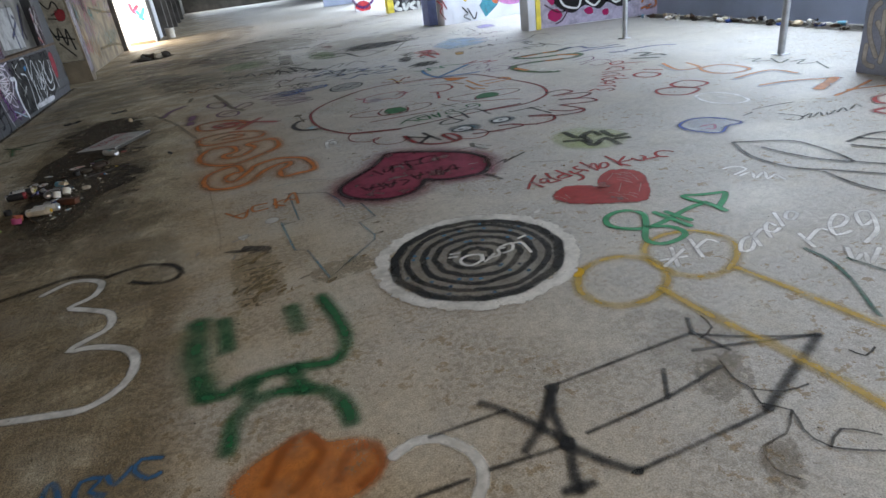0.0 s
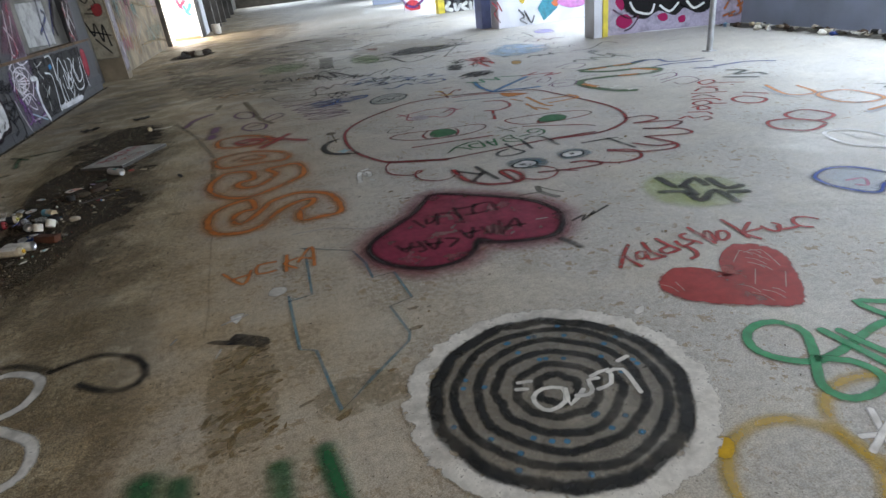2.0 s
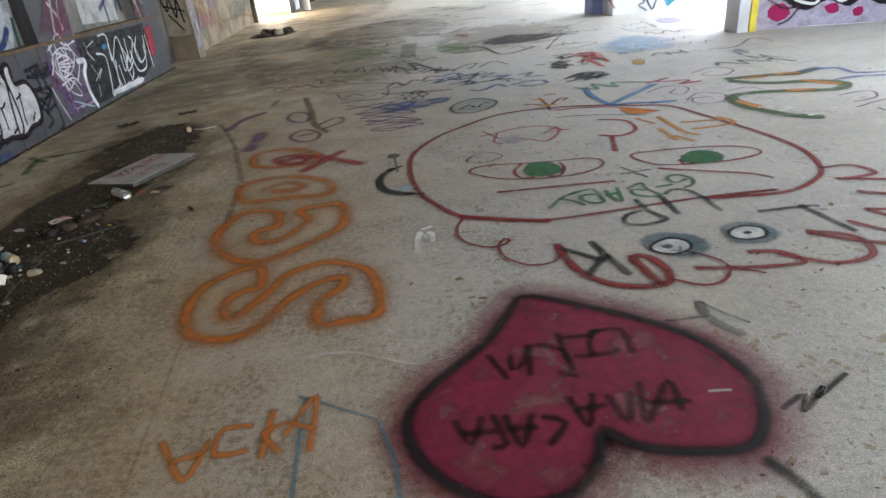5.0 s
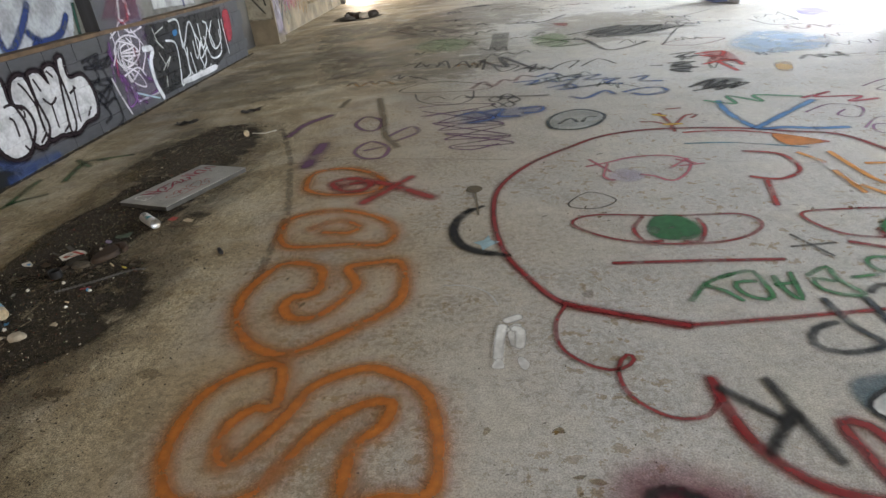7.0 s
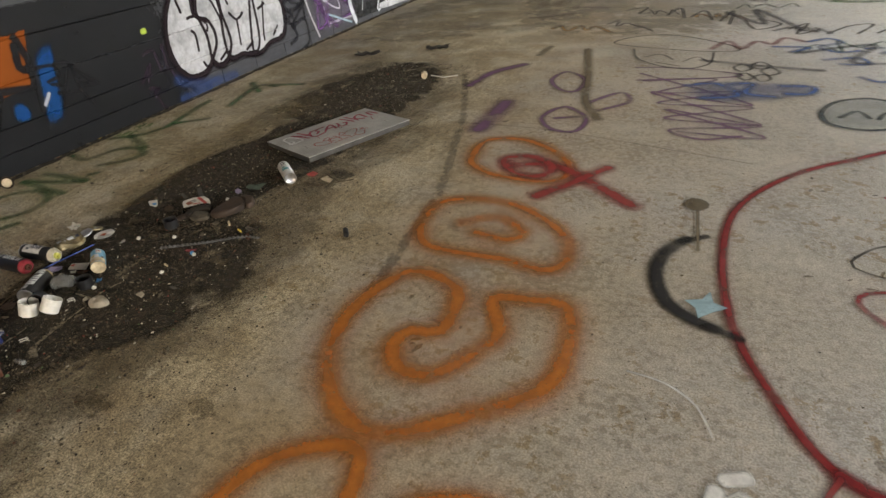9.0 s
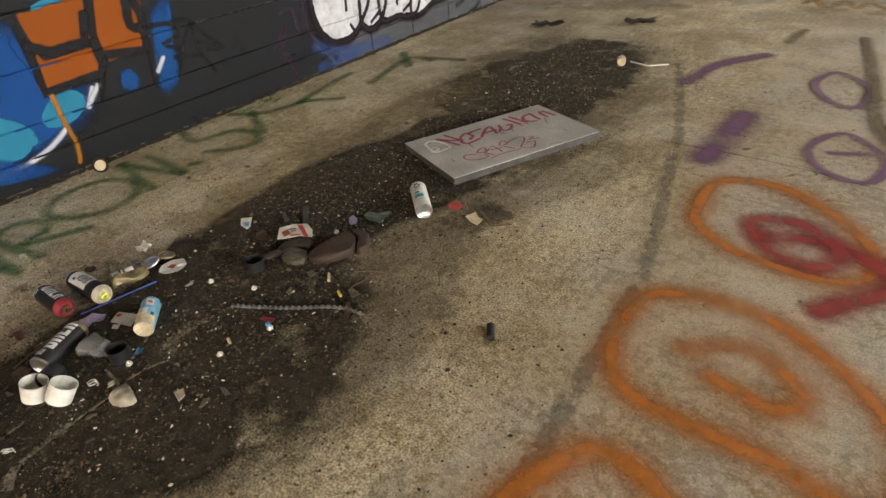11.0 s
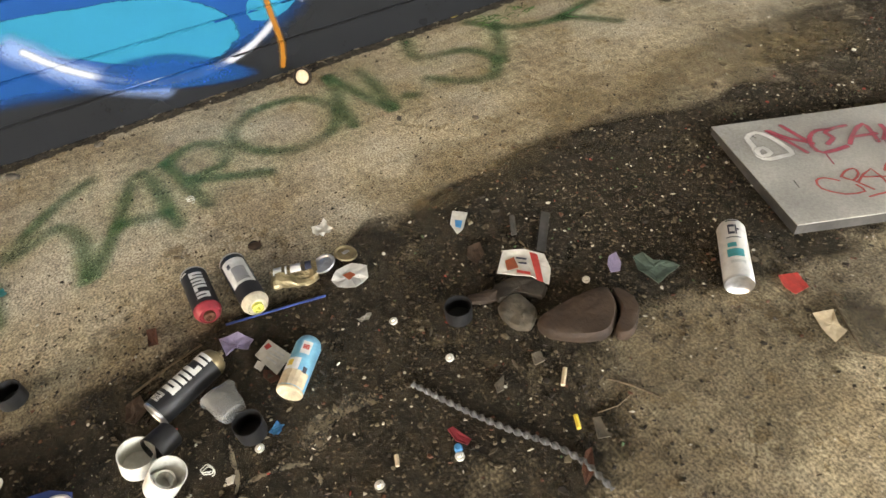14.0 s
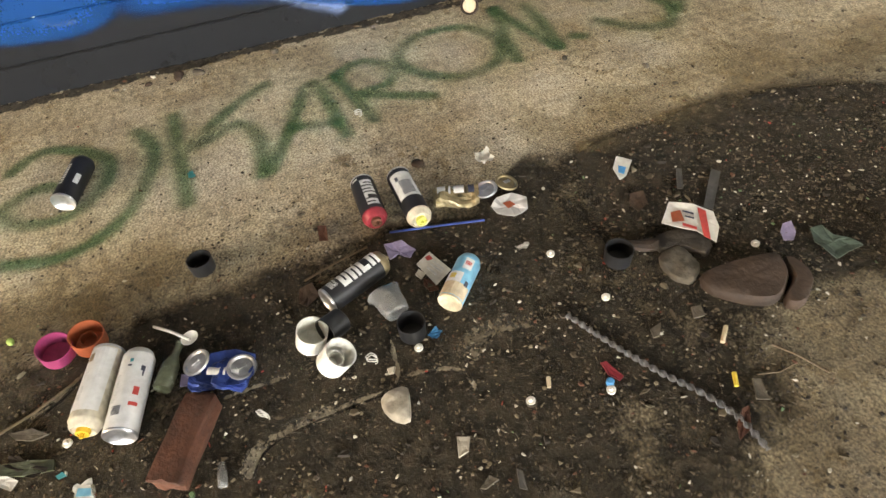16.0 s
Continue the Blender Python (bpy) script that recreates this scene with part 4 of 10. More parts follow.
graffiti("red_heart", "red chalky painted heart on the pale concrete floor", [
    ("fill", paint((0.36, 0.03, 0.03), 0.12, 0.95, 0.15), None, [[(4.94, 0.99), (5.09, 1.08), (5.24, 0.988), (5.24, 0.893), (5.34, 1.06), (5.52, 1.17), (5.64, 1.07), (5.62, 0.89), (5.39, 0.559), (5.22, 0.616), (4.99, 0.758), (4.92, 0.882)]]),
    ("scratch", paint((0.75, 0.45, 0.4), 0.4, 0.6, 0.5), 0.009, [[(5.315, 0.728), (5.344, 0.69), (5.348, 0.632)], [(5.52, 0.989), (5.535, 0.969), (5.538, 0.939)], [(5.461, 1.013), (5.491, 0.973), (5.496, 0.913)], [(5.507, 1.057), (5.528, 1.029), (5.531, 0.987)], [(5.257, 0.731), (5.286, 0.693), (5.291, 0.635)], [(5.539, 1.074), (5.555, 1.053), (5.557, 1.021)], [(4.947, 0.959), (4.974, 0.923), (4.979, 0.868)], [(5.446, 0.951), (5.474, 0.913), (5.479, 0.857)], [(5.483, 1.092), (5.505, 1.063), (5.508, 1.02)], [(5.361, 0.724), (5.378, 0.701), (5.38, 0.667)], [(5.261, 0.804), (5.288, 0.769), (5.292, 0.715)], [(5.437, 0.967), (5.461, 0.935), (5.465, 0.888)], [(5.49, 1.06), (5.58, 1.05), (5.54, 0.872)], [(5.42, 0.897), (5.32, 0.782)], [(5.38, 1), (5.49, 1.09)], [(5.02, 0.951), (5.01, 0.869)], [(5.52, 0.819), (5.42, 0.707)]]),
])
graffiti("red_name", "red sprayed handwritten name above the painted heart", [
    ("stroke", paint((0.36, 0.03, 0.03), 0.35, 0.92, 0.3), 0.032, [[(5.04, 1.4), (4.96, 1.31), (4.87, 1.19)], [(4.96, 1.29), (4.96, 1.22), (4.97, 1.16)], ["o", (5.03, 1.3), (5.07, 1.29), (5.04, 1.23), (5, 1.24)], [(5.12, 1.39), (5.1, 1.27), (5.13, 1.2)], [(5.13, 1.2), (5.05, 1.2), (5.06, 1.25)], [(5.21, 1.4), (5.22, 1.31), (5.24, 1.23)], [(5.24, 1.23), (5.16, 1.22), (5.15, 1.27), (5.21, 1.29)], [(5.28, 1.32), (5.28, 1.25), (5.37, 1.28)], [(5.29, 1.26), (5.3, 1.18), (5.27, 1.13), (5.23, 1.12)], [(5.38, 1.38), (5.34, 1.37), (5.34, 1.32), (5.37, 1.28), (5.38, 1.24)], [(5.44, 1.44), (5.44, 1.3), (5.44, 1.21)], [(5.44, 1.3), (5.49, 1.36), (5.5, 1.33), (5.46, 1.23)], ["o", (5.5, 1.22), (5.49, 1.25), (5.54, 1.32), (5.58, 1.31), (5.56, 1.25)], [(5.66, 1.44), (5.65, 1.3), (5.63, 1.19)], [(5.76, 1.34), (5.64, 1.25)], [(5.64, 1.24), (5.67, 1.15)], [(5.64, 1.25), (5.76, 1.25)], [(5.78, 1.27), (5.78, 1.22), (5.81, 1.18), (5.87, 1.24), (5.86, 1.28)], [(5.85, 1.23), (5.84, 1.19), (5.93, 1.18)], [(6.09, 1.21), (6.06, 1.26), (6.01, 1.28), (5.96, 1.24), (5.95, 1.18), (5.99, 1.14)]]),
])
target_rings(4.169, 0.466, 0.577)
graffiti("target_tag", "white brushed tag letters over the ringed target", [
    ("stroke", paint((0.76, 0.75, 0.72), 0.3, 0.95, 0.15), 0.025, [["o", (4.07, 0.453), (4.12, 0.485), (4.19, 0.462), (4.17, 0.39), (4.1, 0.366), (4.07, 0.4)], [(4.2, 0.452), (4.18, 0.366), (4.26, 0.424)], [(4.34, 0.462), (4.3, 0.464), (4.29, 0.412), (4.26, 0.39), (4.22, 0.402)], [(4.32, 0.48), (4.4, 0.495), (4.37, 0.416), (4.31, 0.404)], [(4.39, 0.479), (4.45, 0.473), (4.44, 0.331)], [(4.46, 0.524), (4.51, 0.538)], [(4.05, 0.553), (4.1, 0.544)], [(4.03, 0.519), (4.07, 0.506)]]),
])
graffiti("magenta_heart", "dark magenta sprayed heart with black outline and letters", [
    ("halo", paint((0.24, 0.018, 0.055), 0.95, 0.6, 0.3), 0.36, [["o", (4.29, 2.74), (4.55, 2.57), (4.83, 2.3), (4.92, 2.05), (4.89, 1.89), (4.76, 1.72), (4.56, 1.73), (4.41, 1.79), (4.34, 1.87), (4.28, 1.76), (4.18, 1.66), (4, 1.64), (3.83, 1.74), (3.72, 1.92), (3.72, 2.09), (3.84, 2.24), (4.06, 2.44), (4.2, 2.64)]]),
    ("fill", paint((0.24, 0.018, 0.055), 0.1, 0.97, 0.08), None, [[(4.29, 2.77), (4.55, 2.59), (4.84, 2.31), (4.93, 2.05), (4.9, 1.88), (4.76, 1.71), (4.56, 1.71), (4.4, 1.78), (4.34, 1.85), (4.27, 1.75), (4.17, 1.65), (4, 1.63), (3.83, 1.73), (3.71, 1.91), (3.71, 2.1), (3.83, 2.25), (4.06, 2.46), (4.2, 2.64)]]),
    ("overspray", paint((0.016, 0.016, 0.018), 1, 0.3, 0.2), 0.114, [["o", (4.29, 2.74), (4.55, 2.57), (4.83, 2.3), (4.92, 2.05), (4.89, 1.89), (4.76, 1.72), (4.56, 1.73), (4.41, 1.79), (4.34, 1.87), (4.28, 1.76), (4.18, 1.66), (4, 1.64), (3.83, 1.74), (3.72, 1.92), (3.72, 2.09), (3.84, 2.24), (4.06, 2.44), (4.2, 2.64)]]),
    ("outline", paint((0.016, 0.016, 0.018), 0.6, 0.88, 0.3), 0.06, [["o", (4.29, 2.74), (4.55, 2.57), (4.83, 2.3), (4.92, 2.05), (4.89, 1.89), (4.76, 1.72), (4.56, 1.73), (4.41, 1.79), (4.34, 1.87), (4.28, 1.76), (4.18, 1.66), (4, 1.64), (3.83, 1.74), (3.72, 1.92), (3.72, 2.09), (3.84, 2.24), (4.06, 2.44), (4.2, 2.64)]]),
    ("lettering", paint((0.02, 0.008, 0.01), 0.6, 0.72, 0.4), 0.046, [[(4.05, 2.34), (4.07, 2.27), (4.09, 2.2)], [(4.13, 2.32), (4.12, 2.24), (4.17, 2.27), (4.21, 2.37)], [(4.22, 2.37), (4.18, 2.2)], [(4.25, 2.37), (4.33, 2.32), (4.34, 2.25), (4.34, 2.19)], [(4.35, 2.42), (4.34, 2.32), (4.34, 2.24)], [(4.35, 2.39), (4.47, 2.38)], [(4.5, 2.4), (4.45, 2.33), (4.44, 2.26)], [(4.38, 2.26), (4.47, 2.25), (4.54, 2.26)], [(4.48, 2.4), (4.6, 2.39), (4.59, 2.24)], [(4.29, 2.18), (4.34, 2.15)], [(3.87, 2.01), (3.91, 1.9), (3.96, 2.01)], [(3.9, 1.95), (3.99, 1.94)], [(4, 2.01), (4.02, 1.88), (3.98, 1.87)], [(4.04, 2), (4.07, 1.86), (4.13, 1.99)], [(4.05, 1.94), (4.13, 1.93)], [(4.17, 1.97), (4.23, 1.93), (4.16, 1.85)], [(4.28, 2.04), (4.3, 1.9), (4.36, 2.04)], [(4.29, 1.98), (4.38, 1.98)], [(4.41, 2.02), (4.43, 1.89), (4.49, 2.02)], [(4.54, 2.06), (4.49, 1.88), (4.64, 2.05), (4.62, 1.91)], [(4.53, 1.96), (4.66, 1.94)]]),
])
graffiti("black_zigzag", "small black sprayed zigzag on the pale floor", [
    ("stroke", paint((0.016, 0.016, 0.018), 0.5, 0.85, 0.3), 0.028, [[(4.93, 1.84), (5.04, 1.89), (4.98, 1.81), (5.12, 1.91), (5.06, 1.86), (5.23, 1.95)]]),
    ("dab", paint((0.016, 0.016, 0.018), 0.8, 0.8, 0.3), 0.066, [[(4.76, 1.65), (4.79, 1.58), (4.81, 1.5)]]),
    ("scratch", paint((0.13, 0.13, 0.11), 0.3, 0.75, 0.3), 0.055, [[(4.99, 2.49), (4.97, 2.4), (4.99, 2.32), (5.03, 2.25)]]),
    ("scratch", paint((0.13, 0.13, 0.11), 0.4, 0.7, 0.3), 0.02, [[(5, 2.49), (5.04, 2.4), (5.1, 2.31)], [(4.8, 2.4), (4.97, 2.39)]]),
])
graffiti("teal_lightning", "thin teal sprayed lightning outline on the floor", [
    ("stroke", paint((0.015, 0.2, 0.3), 0.5, 0.62, 0.3), 0.023, [["/", (3.32, 2.27), (3.61, 2.08), (3.66, 1.88), (3.67, 1.68), (3.79, 1.69), (3.82, 1.38), (3.7, 1.34), (3.74, 1.07), (3.72, 1.01), (3.5, 0.789), (3.38, 0.666), (3.32, 1.11), (3.25, 1.15), (3.22, 1.68), (3.24, 1.64)], ["/", (3.34, 2.25), (3.34, 1.64), (3.22, 1.62)]]),
])
graffiti("orange_tag", "small faded orange sprayed tag letters", [
    ("stroke", paint((0.6, 0.19, 0.035), 0.6, 0.8, 0.3), 0.045, [[(3.29, 2.08), (3.38, 2.26), (3.38, 1.99)], [(3.31, 2.13), (3.38, 2.09)], [(3.23, 2.21), (3.22, 1.99)], [(3.29, 2.14), (3.21, 2.1), (3.28, 2)], [(3.16, 2.15), (3.06, 2.15), (3.06, 2.03), (3.16, 2.03)], [(2.86, 2.13), (2.98, 1.94), (3.02, 2.1)], [(2.92, 2.03), (3.01, 2.05)]]),
])
graffiti("black_brush_mark", "short black brushed smear on rough concrete", [
    ("smear", paint((0.016, 0.016, 0.018), 0.25, 0.85, 0.3), None, [[(2.82, 1.39), (2.87, 1.4), (2.93, 1.37), (2.96, 1.42), (3.09, 1.34), (3.13, 1.29), (3.1, 1.23), (3, 1.3), (2.9, 1.34)]]),
])
graffiti("white_splashes", "white paint splashes scattered over the concrete", [
    ("splash", paint((0.76, 0.75, 0.72), 0.5, 0.85, 0.3), None, [[(3.11, 1.76), (3.14, 1.82), (3.21, 1.8), (3.22, 1.74), (3.17, 1.7), (3.12, 1.72)], [(2.92, 1.6), (3, 1.61), (2.96, 1.5)], [(4.71, 0.816), (4.78, 0.842), (4.75, 0.79), (4.7, 0.779)], [(4.75, 0.981), (4.79, 0.984), (4.77, 0.949)], [(3.9, 3.58), (3.96, 3.6), (3.95, 3.44), (3.9, 3.44)], [(4.83, 0.84), (4.89, 0.844), (4.85, 0.82)]]),
    ("streak", paint((0.76, 0.75, 0.72), 0.8, 0.55, 0.95), 0.024, [[(3.28, 2.52), (3.52, 2.5), (3.74, 2.37), (3.92, 2.38)], [(3.01, 1.58), (2.89, 1.53)], [(2.66, 1.45), (2.68, 1.49)], [(5.16, 1.68), (5.28, 1.61), (5.39, 1.55)], [(2.88, 1.24), (2.9, 1.31)], [(4.75, 1.97), (4.82, 1.96)]]),
])
graffiti("orange_bubble_letters", "row of large orange sprayed outline letters", [
    ("overspray", paint((0.6, 0.19, 0.035), 1, 0.36, 0.3), 0.21, [["o", (2.99, 3.41), (2.86, 3.39), (2.74, 3.28), (2.7, 3.08), (2.73, 2.9), (2.8, 2.79), (2.95, 2.74), (3.06, 2.78), (3.14, 2.91), (3.23, 3.06), (3.36, 3.16), (3.46, 3.16), (3.44, 3.05), (3.35, 2.95), (3.36, 2.75), (3.49, 2.75), (3.62, 2.77), (3.63, 2.99), (3.58, 3.2), (3.45, 3.32), (3.32, 3.36), (3.15, 3.27), (3.1, 3.15), (3.01, 2.99), (2.94, 2.91), (2.89, 2.97), (2.89, 3.1), (2.96, 3.17), (3.03, 3.18)]]),
    ("letter", paint((0.6, 0.19, 0.035), 0.95, 0.8, 0.4), 0.1, [["o", (2.99, 3.41), (2.86, 3.39), (2.74, 3.28), (2.7, 3.08), (2.73, 2.9), (2.8, 2.79), (2.95, 2.74), (3.06, 2.78), (3.14, 2.91), (3.23, 3.06), (3.36, 3.16), (3.46, 3.16), (3.44, 3.05), (3.35, 2.95), (3.36, 2.75), (3.49, 2.75), (3.62, 2.77), (3.63, 2.99), (3.58, 3.2), (3.45, 3.32), (3.32, 3.36), (3.15, 3.27), (3.1, 3.15), (3.01, 2.99), (2.94, 2.91), (2.89, 2.97), (2.89, 3.1), (2.96, 3.17), (3.03, 3.18)]]),
    ("overspray", paint((0.6, 0.19, 0.035), 1, 0.36, 0.3), 0.242, [["o", (2.98, 4.2), (2.77, 4.27), (2.66, 4.04), (2.67, 3.81), (2.77, 3.61), (2.91, 3.5), (3.05, 3.5), (3.2, 3.61), (3.39, 3.77), (3.44, 3.96), (3.39, 4.2), (3.25, 4.21), (3.13, 4.18), (3.2, 4.01), (3.16, 3.89), (3.06, 3.75), (2.94, 3.75), (2.88, 3.85), (2.91, 3.93), (3.01, 3.96)]]),
    ("letter", paint((0.6, 0.19, 0.035), 0.95, 0.76, 0.4), 0.115, [["o", (2.98, 4.2), (2.77, 4.27), (2.66, 4.04), (2.67, 3.81), (2.77, 3.61), (2.91, 3.5), (3.05, 3.5), (3.2, 3.61), (3.39, 3.77), (3.44, 3.96), (3.39, 4.2), (3.25, 4.21), (3.13, 4.18), (3.2, 4.01), (3.16, 3.89), (3.06, 3.75), (2.94, 3.75), (2.88, 3.85), (2.91, 3.93), (3.01, 3.96)]]),
    ("overspray", paint((0.6, 0.19, 0.035), 1, 0.36, 0.3), 0.21, [["o", (2.65, 4.64), (2.67, 4.88), (2.93, 4.94), (3.19, 4.8), (3.33, 4.59), (3.28, 4.42), (3.08, 4.45), (2.87, 4.45), (2.72, 4.49)], [(2.82, 4.69), (2.96, 4.78), (3.11, 4.68), (3.06, 4.6), (2.91, 4.63)]]),
    ("letter", paint((0.6, 0.19, 0.035), 0.95, 0.64, 0.4), 0.1, [["o", (2.65, 4.64), (2.67, 4.88), (2.93, 4.94), (3.19, 4.8), (3.33, 4.59), (3.28, 4.42), (3.08, 4.45), (2.87, 4.45), (2.72, 4.49)], [(2.82, 4.69), (2.96, 4.78), (3.11, 4.68), (3.06, 4.6), (2.91, 4.63)]]),
    ("overspray", paint((0.6, 0.19, 0.035), 1, 0.36, 0.3), 0.202, [["o", (2.62, 5.41), (2.63, 5.68), (2.86, 5.72), (3.11, 5.52), (3.18, 5.33), (3.1, 5.2), (2.85, 5.21), (2.69, 5.29)]]),
    ("letter", paint((0.6, 0.19, 0.035), 0.9, 0.7, 0.4), 0.096, [["o", (2.62, 5.41), (2.63, 5.68), (2.86, 5.72), (3.11, 5.52), (3.18, 5.33), (3.1, 5.2), (2.85, 5.21), (2.69, 5.29)]]),
    ("overspray", paint((0.36, 0.04, 0.04), 0.6, 0.8, 0.3), 0.15, [[(2.87, 5.36), (3.13, 5.38), (3.53, 5.03)], [(3.08, 5.03), (3.23, 5.24), (3.36, 5.43)], ["o", (2.81, 5.44), (2.96, 5.49), (3.08, 5.37), (3.03, 5.25), (2.88, 5.3)]]),
])
graffiti("cartoon_face", "huge dark red sprayed cartoon face outline with curly beard", [
    ("overspray", paint((0.25, 0.016, 0.02), 1, 0.3, 0.2), 0.089, [[(4.6, 3.51), (4.4, 3.6), (4.16, 3.72), (4.03, 3.95), (3.93, 4.25), (3.9, 4.67), (3.96, 5.11), (4.19, 5.5), (4.5, 5.78), (4.82, 6), (5.23, 6.05), (5.73, 5.93), (6.08, 5.74), (6.33, 5.59), (6.43, 5.21), (6.55, 4.56), (6.57, 4.12), (6.45, 3.75), (6.26, 3.56), (6, 3.46), (5.58, 3.52)]]),
    ("outline", paint((0.25, 0.016, 0.02), 0.5, 0.9, 0.3), 0.047, [[(4.6, 3.51), (4.4, 3.6), (4.16, 3.72), (4.03, 3.95), (3.93, 4.25), (3.9, 4.67), (3.96, 5.11), (4.19, 5.5), (4.5, 5.78), (4.82, 6), (5.23, 6.05), (5.73, 5.93), (6.08, 5.74), (6.33, 5.59), (6.43, 5.21), (6.55, 4.56), (6.57, 4.12), (6.45, 3.75), (6.26, 3.56), (6, 3.46), (5.58, 3.52)]]),
    ("overspray", paint((0.25, 0.016, 0.02), 1, 0.3, 0.2), 0.068, [[(4.6, 3.51), (4.99, 3.52), (5.55, 3.54), (6, 3.51), (5.58, 3.52)]]),
    ("outline", paint((0.25, 0.016, 0.02), 0.5, 0.85, 0.3), 0.036, [[(4.6, 3.51), (4.99, 3.52), (5.55, 3.54), (6, 3.51), (5.58, 3.52)]]),
    ("overspray", paint((0.25, 0.016, 0.02), 1, 0.3, 0.2), 0.118, [[(4.16, 3.72), (4.4, 3.6), (4.61, 3.51)]]),
    ("outline", paint((0.25, 0.016, 0.02), 0.5, 0.85, 0.3), 0.062, [[(4.16, 3.72), (4.4, 3.6), (4.61, 3.51)]]),
    ("beard", paint((0.25, 0.016, 0.02), 0.45, 0.9, 0.3), 0.027, [[(4.16, 3.71), (4.1, 3.58), (4.1, 3.41), (4.2, 3.29), (4.29, 3.27), (4.35, 3.32), (4.33, 3.35), (4.28, 3.27), (4.29, 3.13), (4.39, 3.02), (4.51, 3.02), (4.59, 3.12)], [(5.18, 2.92), (5.24, 2.85), (5.27, 2.75), (5.19, 2.64), (5.08, 2.62), (4.97, 2.71)], [(5.26, 2.75), (5.38, 2.65)]]),
    ("overspray", paint((0.25, 0.016, 0.02), 1, 0.3, 0.2), 0.118, [[(4.58, 3.19), (4.58, 3.03), (4.61, 2.87), (4.71, 2.73), (4.87, 2.67), (4.96, 2.7), (4.99, 2.82), (4.96, 2.94), (4.89, 2.96), (4.89, 2.87), (4.91, 2.69)]]),
    ("beard", paint((0.25, 0.016, 0.02), 0.5, 0.9, 0.3), 0.062, [[(4.58, 3.19), (4.58, 3.03), (4.61, 2.87), (4.71, 2.73), (4.87, 2.67), (4.96, 2.7), (4.99, 2.82), (4.96, 2.94), (4.89, 2.96), (4.89, 2.87), (4.91, 2.69)]]),
    ("overspray", paint((0.25, 0.016, 0.02), 1, 0.3, 0.2), 0.08, [[(5.13, 2.77), (5.35, 2.71), (5.6, 2.69), (5.56, 2.81), (5.43, 2.85)], [(5.55, 2.79), (5.72, 2.65), (5.92, 2.67), (5.98, 2.85), (5.82, 2.97)], [(5.81, 2.95), (6.01, 2.78), (6.24, 2.72), (6.33, 2.81), (6.29, 3), (6.25, 3.11)], [(6.07, 3.01), (6.18, 2.85), (6.32, 2.82)], [(6.25, 3.12), (6.51, 3.01), (6.62, 3.01), (6.6, 3.17), (6.38, 3.33)], [(6.38, 3.34), (6.53, 3.25), (6.72, 3.3), (6.73, 3.4), (6.42, 3.55)], [(6.45, 3.74), (6.63, 3.72), (6.66, 3.56), (6.45, 3.53)]]),
    ("beard", paint((0.25, 0.016, 0.02), 0.5, 0.88, 0.3), 0.042, [[(5.13, 2.77), (5.35, 2.71), (5.6, 2.69), (5.56, 2.81), (5.43, 2.85)], [(5.55, 2.79), (5.72, 2.65), (5.92, 2.67), (5.98, 2.85), (5.82, 2.97)], [(5.81, 2.95), (6.01, 2.78), (6.24, 2.72), (6.33, 2.81), (6.29, 3), (6.25, 3.11)], [(6.07, 3.01), (6.18, 2.85), (6.32, 2.82)], [(6.25, 3.12), (6.51, 3.01), (6.62, 3.01), (6.6, 3.17), (6.38, 3.33)], [(6.38, 3.34), (6.53, 3.25), (6.72, 3.3), (6.73, 3.4), (6.42, 3.55)], [(6.45, 3.74), (6.63, 3.72), (6.66, 3.56), (6.45, 3.53)]]),
    ("eye_rim", paint((0.25, 0.016, 0.02), 0.5, 0.85, 0.3), 0.035, [["o", (4.32, 4.5), (4.46, 4.59), (4.85, 4.51), (5.2, 4.47), (5.25, 4.32), (5.06, 4.19), (4.76, 4.19), (4.48, 4.3)], ["o", (5.49, 4.42), (5.72, 4.44), (6.05, 4.39), (6.27, 4.29), (6.3, 4.14), (6.09, 4.07), (5.81, 4.09), (5.56, 4.18)]]),
    ("eye_rim", paint((0.25, 0.016, 0.02), 0.5, 0.85, 0.3), 0.042, [[(4.7, 4.52), (4.62, 4.38), (4.64, 4.24), (4.72, 4.23)], [(4.83, 4.21), (4.9, 4.2), (4.97, 4.34), (4.97, 4.45)], [(5.75, 4.2), (5.73, 4.11), (5.79, 4.1)]]),
    ("pupil", paint((0.02, 0.14, 0.055), 0.35, 0.93, 0.3), None, [[(4.68, 4.4), (4.76, 4.53), (4.89, 4.52), (4.96, 4.42), (4.95, 4.29), (4.87, 4.21), (4.74, 4.23), (4.68, 4.29)], [(5.75, 4.22), (5.89, 4.35), (6.01, 4.33), (6.07, 4.2), (5.99, 4.07), (5.86, 4.07), (5.74, 4.13)]]),
    ("line", paint((0.25, 0.016, 0.02), 0.5, 0.85, 0.3), 0.047, [[(4.44, 4.04), (4.81, 4.01), (5.19, 3.97)], [(5.55, 4.09), (5.79, 3.94), (6.01, 3.8), (6.09, 3.69)]]),
])
graffiti("question_mark", "red sprayed question mark on the painted face", [
    ("stroke", paint((0.36, 0.03, 0.03), 0.55, 0.8, 0.3), 0.06, [[(5.61, 5.42), (5.8, 5.3), (5.78, 5.02), (5.61, 4.9), (5.47, 4.97)], [(5.53, 4.89), (5.43, 4.55)]]),
])
